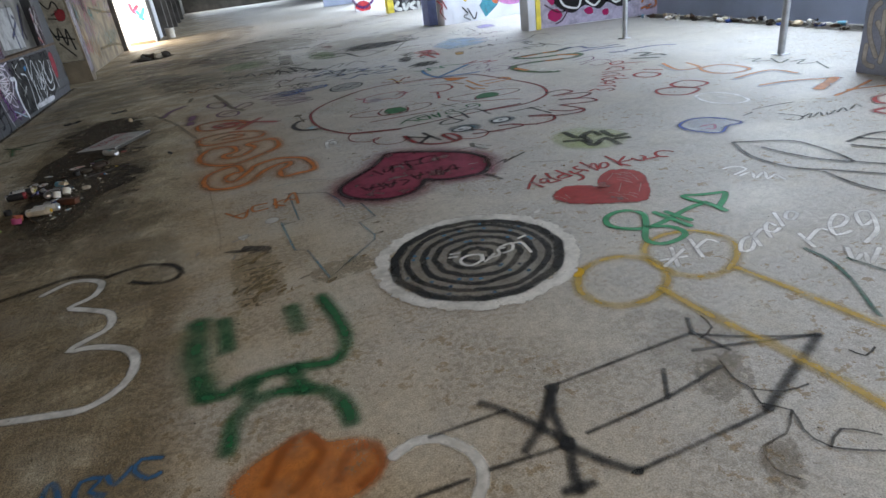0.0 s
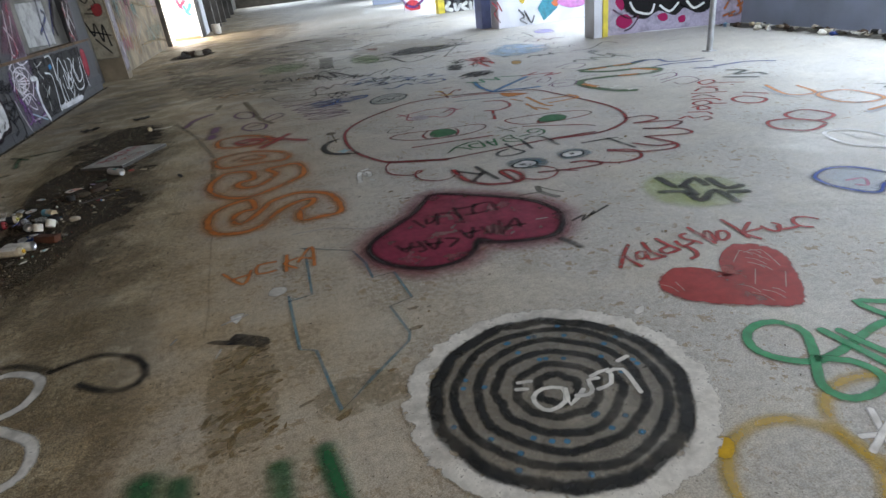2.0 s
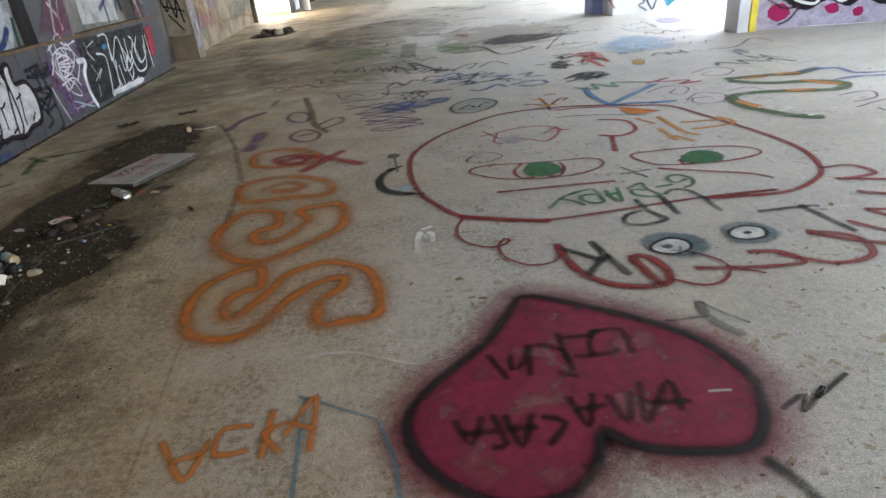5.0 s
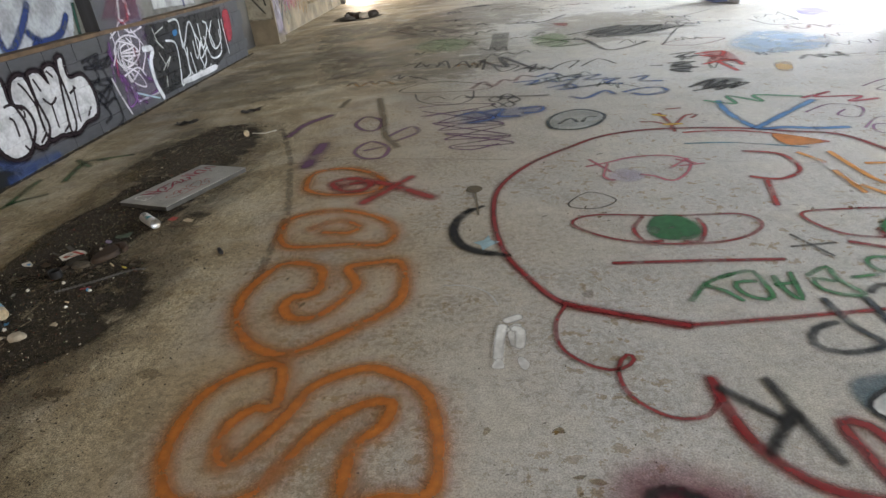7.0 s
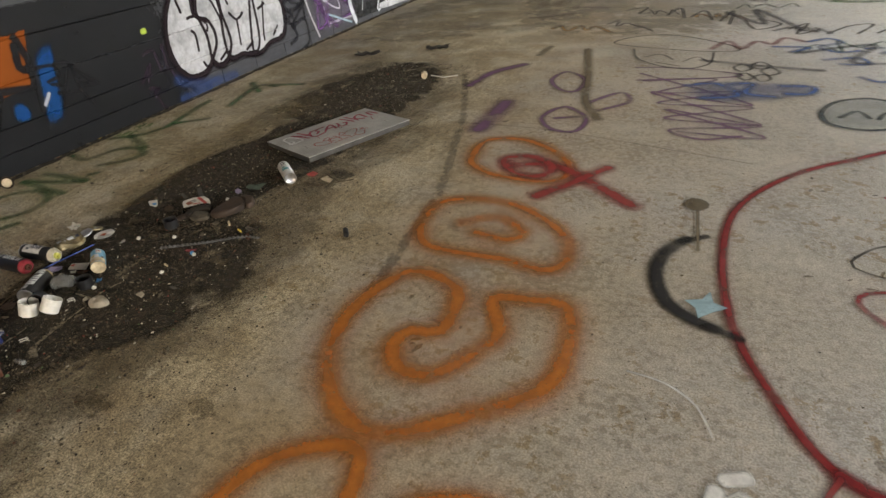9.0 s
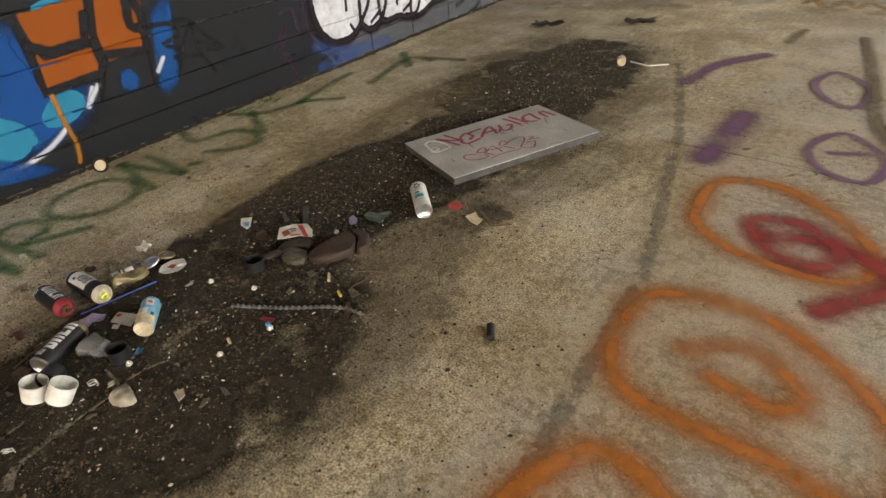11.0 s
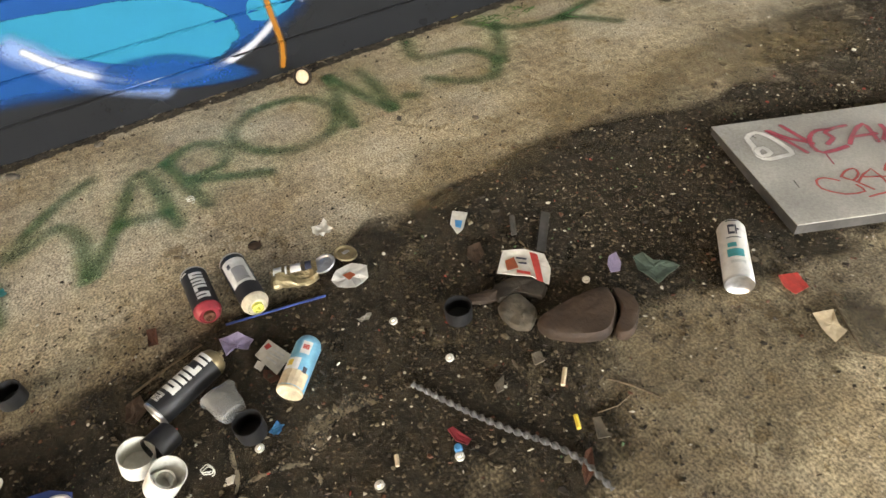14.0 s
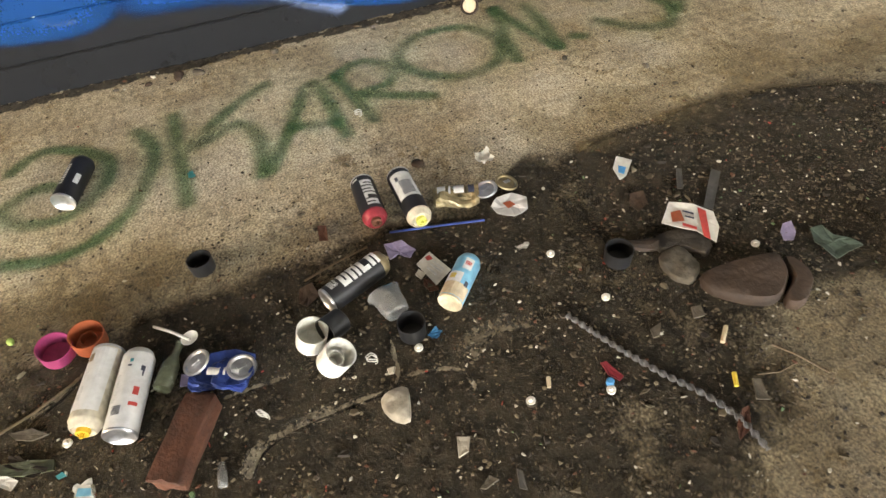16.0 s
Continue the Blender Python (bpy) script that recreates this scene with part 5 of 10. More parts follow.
graffiti("green_nickname", "green sprayed mirrored nickname letters", [
    ("stroke", paint((0.02, 0.16, 0.06), 0.5, 0.85, 0.3), 0.04, [[(5.61, 3.84), (5.53, 3.81), (5.51, 3.88), (5.54, 3.93), (5.61, 3.93), (5.65, 3.84), (5.6, 3.74), (5.54, 3.72)], [(5.39, 3.78), (5.49, 3.79)], [(5.22, 3.82), (5.33, 3.88), (5.32, 3.77), (5.36, 3.65), (5.29, 3.65), (5.22, 3.71), (5.23, 3.79), (5.3, 3.76)], [(5.16, 3.85), (5.11, 3.64), (5.08, 3.71), (5.08, 3.83)], [(5.06, 3.76), (5.14, 3.77)], [(4.86, 3.85), (4.99, 3.89), (5.02, 3.85), (5.01, 3.67), (4.94, 3.67), (4.9, 3.73), (4.91, 3.8), (4.99, 3.8)], [(4.68, 3.68), (4.79, 3.81), (4.91, 3.87)], [(4.78, 3.79), (4.84, 3.74), (4.88, 3.66)]]),
])
graffiti("black_lettering", "large black and teal sprayed lettering on the floor", [
    ("stroke", paint((0.02, 0.03, 0.04), 0.5, 0.88, 0.3), 0.05, [[(5.19, 3.63), (5.2, 3.44), (5.24, 3.32), (5.08, 3.29), (5.01, 3.35), (5.06, 3.44), (5.15, 3.47)], [(5.35, 3.62), (5.33, 3.37)], [(5.39, 3.66), (5.45, 3.71), (5.53, 3.68), (5.56, 3.56), (5.56, 3.34)]]),
    ("stroke", paint((0.016, 0.016, 0.018), 0.6, 0.88, 0.3), 0.065, [[(4.59, 3.14), (4.68, 3.04), (4.74, 2.97)], [(4.76, 3.17), (4.78, 3), (4.81, 2.81)], [(4.77, 3.01), (4.63, 2.85)]]),
    ("stroke", paint((0.02, 0.03, 0.035), 0.5, 0.85, 0.3), 0.05, [[(5.74, 3.26), (5.99, 3.25), (6.05, 3.23)], [(5.98, 3.26), (6.02, 2.91)]]),
])
graffiti("sprayed_eyes", "pair of teal sprayed eyes with white irises", [
    ("halo", paint((0.04, 0.12, 0.17), 0.8, 0.75, 0.3), None, [[(4.99, 3.14), (5.12, 3.19), (5.3, 3.1), (5.31, 2.94), (5.17, 2.85), (5.04, 2.92), (4.97, 3.03)], [(5.43, 3.15), (5.55, 3.19), (5.67, 3.14), (5.7, 2.98), (5.56, 2.89), (5.41, 2.94), (5.4, 3.04)]]),
    ("iris", paint((0.7, 0.71, 0.7), 0.25, 0.9, 0.3), None, [[(5.03, 3.05), (5.14, 3.1), (5.21, 3.04), (5.19, 2.96), (5.08, 2.93), (5.01, 2.99)], [(5.46, 3.08), (5.55, 3.12), (5.63, 3.07), (5.6, 2.98), (5.49, 2.97), (5.44, 3.02)]]),
    ("rim", paint((0.016, 0.016, 0.018), 0.5, 0.85, 0.3), 0.03, [["o", (5.03, 3.05), (5.14, 3.1), (5.21, 3.04), (5.19, 2.96), (5.08, 2.93), (5.01, 2.99)], ["o", (5.46, 3.08), (5.55, 3.12), (5.63, 3.07), (5.6, 2.98), (5.49, 2.97), (5.44, 3.02)]]),
    ("pupil", paint((0.016, 0.016, 0.018), 0.5, 0.9, 0.3), None, [[(5.06, 3.02), (5.11, 3.04), (5.13, 3.01), (5.09, 2.98)], [(5.51, 3.05), (5.55, 3.06), (5.56, 3.03), (5.52, 3.02)]]),
    ("mark", paint((0.016, 0.016, 0.018), 0.5, 0.8, 0.3), 0.02, [[(5.1, 2.97), (5.13, 2.95), (5.15, 2.99)], [(5.16, 2.94), (5.18, 2.9)]]),
])
graffiti("black_cross", "small black sprayed cross on the floor", [
    ("stroke", paint((0.016, 0.016, 0.018), 0.5, 0.85, 0.3), 0.03, [[(5.33, 4.2), (5.41, 3.97)], [(5.28, 4.08), (5.48, 4.09)]]),
])
graffiti("black_moon", "black sprayed crescent beside the painted face", [
    ("stroke", paint((0.016, 0.016, 0.018), 0.5, 0.85, 0.3), 0.055, [[(3.84, 4.83), (3.74, 4.76)]]),
    ("stroke", paint((0.016, 0.016, 0.018), 0.45, 0.92, 0.3), 0.085, [[(3.77, 4.79), (3.69, 4.66), (3.67, 4.49), (3.72, 4.33), (3.81, 4.25), (3.87, 4.22)]]),
    ("stroke", paint((0.016, 0.016, 0.018), 0.5, 0.85, 0.3), 0.05, [[(3.85, 4.23), (3.95, 4.19)]]),
])
graffiti("pale_blue_star", "small pale blue painted star shape", [
    ("fill", paint((0.35, 0.55, 0.62), 0.2, 0.85, 0.3), None, [["/", (3.77, 4.36), (3.83, 4.38), (3.86, 4.44), (3.87, 4.37), (3.92, 4.35), (3.87, 4.31), (3.82, 4.26), (3.81, 4.32)]]),
])
graffiti("brown_pin", "brown sprayed blot with a thin stem", [
    ("blot", paint((0.13, 0.1, 0.06), 0.4, 0.8, 0.3), None, [[(3.74, 5.12), (3.77, 5.18), (3.84, 5.16), (3.85, 5.09), (3.8, 5.04), (3.75, 5.07)]]),
    ("stem", paint((0.18, 0.14, 0.09), 0.6, 0.9, 0.3), 0.026, [[(3.8, 5.04), (3.81, 4.71)]]),
])
graffiti("white_stick_figure", "flaking white painted stick figure", [
    ("stroke", paint((0.85, 0.85, 0.83), 0.45, 1, 0.5), 0.06, [[(3.87, 3.54), (3.89, 3.56)], [(3.9, 3.62), (3.95, 3.64)], [(3.88, 3.58), (3.86, 3.48), (3.85, 3.38)], [(3.93, 3.56), (3.95, 3.54), (3.94, 3.44)]]),
    ("foot", paint((0.85, 0.85, 0.83), 0.4, 0.85, 0.5), None, [[(3.82, 3.33), (3.85, 3.38), (3.87, 3.35), (3.87, 3.31), (3.83, 3.31)], [(3.92, 3.36), (3.94, 3.38), (3.97, 3.33), (3.95, 3.29), (3.93, 3.31)]]),
    ("arc", paint((0.76, 0.75, 0.72), 0.4, 0.75, 0.3), 0.013, [[(3.63, 3.94), (3.74, 3.92), (3.83, 3.85), (3.87, 3.75)]]),
])
graffiti("pink_cat", "faded pink sprayed cat face", [
    ("stroke", paint((0.5, 0.12, 0.16), 0.7, 0.85, 0.3), 0.042, [[(4.56, 5.36), (4.72, 5.41), (4.88, 5.47), (5.09, 5.46), (5.2, 5.37), (5.21, 5.26), (5.12, 5.09), (5.01, 5), (4.93, 5.1), (4.86, 5.14)], [(4.6, 5.49), (4.69, 5.23)], [(4.7, 5.38), (4.63, 5.15), (4.68, 5.08)], [(5.15, 5.36), (5.24, 5.27)], [(5.14, 5.24), (5.29, 5.25)], [(5.22, 5.36), (5.06, 5.21)]]),
    ("wash", paint((0.4, 0.33, 0.5), 0.8, 0.4, 0.3), None, [[(4.65, 5.19), (4.81, 5.3), (4.9, 5.1), (4.77, 5.01), (4.66, 5.08)]]),
])
graffiti("black_rhombus", "thin black drawn lozenge on the floor", [
    ("stroke", paint((0.016, 0.016, 0.018), 0.4, 0.8, 0.3), 0.016, [["o", (4.34, 4.77), (4.49, 4.92), (4.62, 4.78), (4.51, 4.68), (4.38, 4.7)]]),
])
graffiti("crown_scribble", "red and yellow sprayed crown scribble", [
    ("stroke", paint((0.3, 0.04, 0.03), 0.5, 0.8, 0.3), 0.05, [[(5.16, 6.27), (5.25, 6.24), (5.34, 6.13)], [(5.36, 6.47), (5.36, 6.21), (5.33, 5.96)], [(5.38, 6.12), (5.54, 6.35), (5.62, 6.34), (5.56, 6.27)], [(5.45, 6.57), (5.56, 6.57)]]),
    ("dab", paint((0.7, 0.45, 0.05), 0.5, 0.8, 0.3), 0.06, [[(5.31, 6.15), (5.43, 6.13)], [(5.31, 6.44), (5.38, 6.38)]]),
])
graffiti("red_arrow", "red and orange sprayed bars above the face", [
    ("bar", paint((0.4, 0.04, 0.04), 0.5, 0.85, 0.3), 0.05, [[(5.38, 5.91), (5.62, 5.89), (5.9, 5.76), (6.18, 5.47)]]),
    ("fill", paint((0.6, 0.2, 0.04), 0.4, 0.85, 0.3), None, [[(5.92, 5.74), (6.11, 5.59), (6.18, 5.45), (5.92, 5.45)]]),
    ("bar", paint((0.015, 0.2, 0.3), 0.6, 0.8, 0.3), 0.04, [[(5.31, 5.66), (5.61, 5.6), (6.02, 5.39)]]),
])
graffiti("orange_bars", "broken orange sprayed bars on the face", [
    ("stroke", paint((0.62, 0.24, 0.04), 0.5, 0.8, 0.3), 0.06, [[(6.09, 5.28), (6.08, 4.81), (6.13, 4.68)], [(6.18, 5.04), (6.55, 4.98)], [(6.51, 5.07), (6.52, 4.86), (6.17, 4.83)], [(5.97, 4.72), (6.03, 4.56)], [(5.91, 5.31), (5.97, 5.11)], [(5.95, 4.96), (5.93, 4.63)]]),
])
graffiti("grey_oval", "pale oval with dark teal outline and squiggle", [
    ("fill", paint((0.3, 0.36, 0.38), 0.3, 0.4, 0.3), None, [[(4.46, 6.5), (4.58, 6.72), (4.78, 6.77), (4.92, 6.57), (4.84, 6.34), (4.65, 6.24), (4.47, 6.29)]]),
    ("overspray", paint((0.03, 0.05, 0.06), 1, 0.3, 0.2), 0.076, [["o", (4.45, 6.5), (4.57, 6.72), (4.78, 6.79), (4.93, 6.58), (4.84, 6.34), (4.65, 6.22), (4.47, 6.29)]]),
    ("outline", paint((0.03, 0.05, 0.06), 0.5, 0.8, 0.3), 0.04, [["o", (4.45, 6.5), (4.57, 6.72), (4.78, 6.79), (4.93, 6.58), (4.84, 6.34), (4.65, 6.22), (4.47, 6.29)]]),
    ("squiggle", paint((0.03, 0.05, 0.06), 0.5, 0.8, 0.3), 0.04, [[(4.53, 6.41), (4.64, 6.54), (4.68, 6.42)], [(4.72, 6.41), (4.78, 6.53), (4.85, 6.53)]]),
])
graffiti("purple_zigzag", "purple sprayed zigzag scribble", [
    ("stroke", paint((0.19, 0.085, 0.17), 0.6, 0.8, 0.3), 0.048, [[(3.35, 7.2), (4.08, 6.56), (3.46, 6.75), (4.11, 6.21), (3.57, 6.4), (4.12, 6.01), (3.67, 6.02)], [(3.3, 7.36), (3.62, 7.38), (4.04, 7.22), (3.39, 7.01)], [(3.34, 7.02), (3.87, 7.11), (3.51, 6.75), (4.03, 6.83), (3.52, 6.52), (4.08, 6.51), (3.58, 6.24), (4.11, 6.18), (3.63, 6.05), (3.79, 5.92), (4, 6.01)]]),
    ("wash", paint((0.12, 0.13, 0.25), 0.9, 0.5, 0.3), None, [[(3.66, 6.88), (3.92, 7.1), (4.49, 7.03), (4.3, 6.71), (3.91, 6.58), (3.69, 6.67)]]),
])
graffiti("hat_face", "dark scribbled face with a wide hat", [
    ("stroke", paint((0.05, 0.045, 0.045), 0.6, 0.8, 0.3), 0.035, [["o", (3.04, 8.13), (3.24, 8.44), (3.57, 8.46), (3.98, 8.13), (4.01, 7.93), (3.62, 7.93)], [(3.22, 7.94), (3.3, 7.6), (3.59, 7.36), (3.81, 7.5), (3.85, 7.87)], [(3.33, 7.68), (3.45, 7.78), (3.55, 7.63)], [(3.63, 7.57), (3.73, 7.72), (3.81, 7.58)], [(3.43, 7.53), (3.61, 7.43)]]),
])
graffiti("long_lettering", "row of faded black lettering across the floor", [
    ("stroke", paint((0.05, 0.045, 0.04), 0.6, 0.9, 0.3), 0.048, [[(2.96, 9.67), (3.16, 9.83), (3.12, 9.48), (3.31, 9.63)], [(3.4, 9.39), (3.51, 9.79), (3.57, 9.27)], [(3.63, 9.32), (3.76, 9.63), (3.83, 9.16)], [(3.9, 9.11), (4.03, 9.62), (3.98, 8.96)], [(4.12, 9.17), (4.2, 8.75), (4.42, 8.98), (4.25, 9.2)], [(4.46, 8.76), (4.64, 9.01), (4.51, 8.57), (4.7, 8.75)], [(4.74, 8.59), (4.96, 8.92), (5.14, 8.98), (4.97, 8.61)], [(5.11, 8.63), (5.37, 8.97), (5.5, 8.63)]]),
])
graffiti("purple_glyphs", "purple sprayed rings and strokes", [
    ("ring", paint((0.19, 0.085, 0.17), 0.6, 0.92, 0.3), 0.066, [["o", (2.73, 6.95), (2.8, 7.18), (2.97, 6.99), (2.96, 6.7), (2.84, 6.72)], ["o", (2.85, 6.13), (2.95, 6.35), (3.12, 6.16), (3.1, 5.92), (2.95, 5.93)]]),
    ("stroke", paint((0.19, 0.085, 0.17), 0.7, 0.8, 0.3), 0.072, [[(3.09, 6.46), (3.2, 6.64), (3.29, 6.7), (3.34, 6.51), (3.17, 6.31)], [(2.93, 6.12), (3.07, 6.17)]]),
    ("stroke", paint((0.19, 0.085, 0.17), 0.7, 0.9, 0.3), 0.156, [[(2.15, 6.73), (2.22, 7.09), (2.41, 7.36)]]),
    ("stroke", paint((0.19, 0.085, 0.17), 0.7, 0.8, 0.3), 0.228, [[(2.54, 6.39), (2.53, 6.08), (2.52, 5.84)]]),
    ("stem", paint((0.16, 0.12, 0.07), 0.8, 0.8, 0.3), 0.108, [[(2.84, 7.91), (2.98, 7.08), (3.06, 6.51), (3.2, 6.15)], [(2.49, 7.98), (2.46, 7.66)]]),
])
graffiti("blue_scribble", "blue sprayed letters and scribbles on the floor", [
    ("stroke", paint((0.05, 0.13, 0.34), 0.95, 0.7, 0.3), 0.1, [[(4.57, 8.29), (4.72, 8.41), (4.81, 8.28), (4.63, 8.12), (4.74, 7.95), (4.88, 8.01)], [(4.3, 8.1), (4.55, 8.09), (4.4, 7.93)], [(4.94, 8.09), (5.21, 8.12), (5.02, 7.93), (5.24, 7.92)], [(4.61, 7.71), (4.84, 7.79), (4.87, 7.61), (4.7, 7.6)], [(5.2, 7.84), (5.36, 7.87), (5.2, 7.71), (5.33, 7.63)], [(5.47, 7.82), (5.65, 7.87), (5.53, 7.67), (5.71, 7.59)], [(4.77, 7.27), (4.89, 7.17), (5.11, 7.39), (5.17, 7.23)], [(5.27, 7.28), (5.47, 7.36), (5.63, 7.32), (5.63, 7.17), (5.44, 7.1), (5.33, 7.2)], [(3.96, 7), (4.1, 7.03), (4.05, 6.81), (4.22, 6.75)], [(4.28, 7), (4.46, 7), (4.42, 6.84), (4.29, 6.83)], [(3.68, 6.93), (3.87, 7), (4, 6.75), (3.78, 6.66)]]),
])
graffiti("far_overspray", "faint green, brown and purple overspray across the floor", [
    ("wash", paint((0.28, 0.4, 0.18), 1, 0.4, 0.3), None, [[(2.94, 11.3), (3.42, 11.9), (3.94, 11.4), (3.71, 10.5), (3.17, 10.7)], [(4.71, 10.8), (5.15, 11.4), (5.33, 10.6), (4.92, 10.1)]]),
    ("bar", paint((0.16, 0.15, 0.13), 0.7, 0.5, 0.3), None, [["/", (4.23, 11.9), (4.55, 12), (4.36, 10), (4.1, 10.2)]]),
    ("smear", paint((0.19, 0.085, 0.17), 0.9, 0.4, 0.3), 0.12, [[(2.03, 9.25), (2.41, 9.48)], [(1.86, 10.6), (2.43, 10.7)], [(2.35, 9.86), (2.72, 9.82)], [(2.94, 13.6), (3.67, 12.6), (3.22, 12.3), (3.86, 11.7)], [(2.33, 13.5), (2.92, 12.6)]]),
])
graffiti("black_flower", "small black sprayed flower", [
    ("petal", paint((0.016, 0.016, 0.018), 0.7, 0.8, 0.3), 0.045, [["o", (3.99, 7.42), (4.05, 7.53), (4.11, 7.42), (4.04, 7.33)], ["o", (4.11, 7.5), (4.18, 7.61), (4.24, 7.49), (4.16, 7.41)], ["o", (4.17, 7.37), (4.24, 7.45), (4.29, 7.33), (4.21, 7.25)], ["o", (4.01, 7.23), (4.07, 7.29), (4.11, 7.17), (4.05, 7.11)], ["o", (4.12, 7.21), (4.19, 7.27), (4.22, 7.15), (4.15, 7.09)]]),
])
graffiti("black_red_blots", "group of black and red sprayed blots", [
    ("black_blot", paint((0.016, 0.016, 0.018), 0.8, 0.92, 0.3), 0.072, [[(6.19, 8.84), (6.47, 8.87), (6.18, 8.65), (6.42, 8.64)], [(6.02, 8.37), (6.29, 8.34), (6.02, 8.21), (6.23, 8.05), (5.94, 8.03), (6.09, 7.85)], [(5.82, 8.32), (5.92, 8.29)], [(5.87, 7.24), (6.16, 7.45), (5.95, 7.11), (6.26, 7.38), (6.05, 7.05), (6.34, 7.27), (6.18, 7.07), (6.39, 7.24), (5.86, 7.09)], [(5.33, 11), (6.24, 11.5), (5.59, 10.8), (6.5, 11.3), (5.83, 10.6), (6.76, 11.2), (6.14, 10.5), (7.01, 10.9), (6.35, 10.5)]]),
    ("red_blot", paint((0.5, 0.05, 0.05), 0.8, 0.92, 0.3), 0.096, [[(6.45, 8.75), (6.75, 8.77), (6.63, 8.52), (6.46, 8.63)], [(6.33, 8.17), (6.66, 8.28), (6.66, 7.98)], [(6.5, 8.23), (6.51, 7.74)]]),
    ("frame", paint((0.3, 0.05, 0.06), 0.5, 0.7, 0.3), 0.035, [["o", (6.29, 9.55), (6.77, 9.75), (7.08, 9.55), (6.61, 9.29)]]),
])
graffiti("blue_wave", "blue and green sprayed wave scribble", [
    ("blue_stroke", paint((0.05, 0.2, 0.42), 0.7, 0.92, 0.3), 0.108, [[(5.92, 6.68), (5.86, 6.29), (5.9, 5.88), (6.08, 5.84), (6.26, 5.76)], [(5.9, 5.88), (6.21, 6.15), (6.59, 6.47)], [(6.26, 5.76), (6.45, 5.73)]]),
    ("green_stroke", paint((0.05, 0.25, 0.13), 0.6, 0.9, 0.3), 0.072, [[(5.83, 6.73), (6.01, 6.56), (6.05, 6.82), (6.23, 6.56), (6.26, 6.77), (6.57, 6.61)]]),
    ("wash", paint((0.4, 0.55, 0.7), 0.9, 0.5, 0.3), None, [[(6.91, 9.16), (7.65, 10), (7.96, 9.45), (7.55, 8.43), (6.97, 8.39)]]),
])
graffiti("striped_snake", "sprayed snake striped in dark green and orange", [
    ("body", paint((0.05, 0.12, 0.05), 0.4, 0.85, 0.3), 0.16, [[(7.31, 6.31), (7.7, 6.28), (7.94, 6.19), (8.27, 6.32)], [(7.29, 6.2), (7.51, 5.96), (7.91, 5.82), (8.04, 5.62), (7.8, 5.46), (7.32, 5.65), (6.97, 5.64), (6.87, 5.31), (6.99, 4.91), (7.15, 4.74)]]),
    ("stripe", paint((0.55, 0.2, 0.05), 0.4, 0.85, 0.3), 0.12, [[(7.43, 6.25), (7.64, 6.24)], [(7.81, 6.27), (8, 6.23)], [(7.84, 5.88), (7.99, 5.62)], [(7.48, 5.59), (7.67, 5.54)], [(6.91, 5.45), (6.95, 5.19)]]),
    ("scribble", paint((0.76, 0.75, 0.72), 0.3, 0.85, 0.3), 0.05, [[(6.95, 5.19), (7.16, 5.08), (7.02, 5.01), (7.31, 4.85), (7.13, 4.81)]]),
])
graffiti("purple_spirals", "thin purple sprayed spirals", [
    ("stroke", paint((0.25, 0.1, 0.22), 0.5, 0.7, 0.3), 0.032, [[(6.38, 6.16), (6.65, 6.32), (6.8, 6.17), (6.65, 5.94), (6.55, 6.03), (6.67, 6.15)], [(6.55, 5.69), (6.78, 5.9), (6.94, 5.73), (6.78, 5.5), (6.58, 5.56), (6.64, 5.74), (6.79, 5.71)], [(7.15, 6.76), (7.46, 6.93), (7.59, 6.71), (7.37, 6.5), (7.19, 6.62), (7.36, 6.75)], [(7.03, 5.84), (7.26, 5.9), (7.32, 5.77)], [(7.71, 5.25), (8.01, 5.29), (7.92, 5.08), (7.67, 5.01)], [(7.57, 4.86), (7.96, 4.97), (7.96, 4.71), (7.69, 4.62), (7.68, 4.77)]]),
    ("red_stroke", paint((0.45, 0.06, 0.09), 0.6, 0.9, 0.3), 0.072, [[(6.56, 6.56), (6.83, 6.68), (6.66, 6.56), (6.97, 6.48), (6.82, 6.35), (7.04, 6.37)]]),
])
graffiti("red_vertical_text", "red sprayed lettering running across the floor", [
    ("stroke", paint((0.36, 0.03, 0.03), 0.45, 0.85, 0.3), 0.045, [["o", (7.87, 4.6), (8.03, 4.63), (8, 4.5), (7.83, 4.45)], [(7.96, 4.47), (8.18, 4.27)], [(7.74, 4.38), (7.86, 4.29)], [(8.02, 4.26), (8.03, 4.25)], [(7.58, 4.26), (7.72, 4.34), (7.8, 4.23), (7.72, 4.11)], [(7.47, 4.17), (7.77, 4.03)], [(7.54, 3.91), (7.52, 4.06), (7.38, 4.04)], [(7.31, 3.95), (7.49, 3.87), (7.49, 3.76)], ["o", (7.23, 3.83), (7.37, 3.85), (7.36, 3.73), (7.22, 3.71)], [(7.33, 3.71), (7.45, 3.63)], [(7.12, 3.69), (7.23, 3.69), (7.22, 3.56), (7.11, 3.58), (7.18, 3.68)], [(6.99, 3.56), (7.12, 3.47), (7.1, 3.38)], [(6.79, 3.42), (6.9, 3.45), (6.89, 3.36), (7.02, 3.35), (7, 3.26), (6.93, 3.25)]]),
])
graffiti("red_numerals", "red sprayed numerals on the pale floor", [
    ("stroke", paint((0.36, 0.03, 0.03), 0.45, 0.85, 0.3), 0.055, [["o", (7.28, 2.9), (7.49, 2.84), (7.57, 2.62), (7.33, 2.52), (7.18, 2.71)], ["o", (7.54, 3), (7.76, 3.02), (7.81, 2.77), (7.6, 2.7), (7.49, 2.84)], ["o", (7.61, 3.74), (7.76, 3.75), (7.82, 3.54), (7.66, 3.46), (7.56, 3.59)], [(7.86, 3.89), (7.98, 3.71)]]),
])
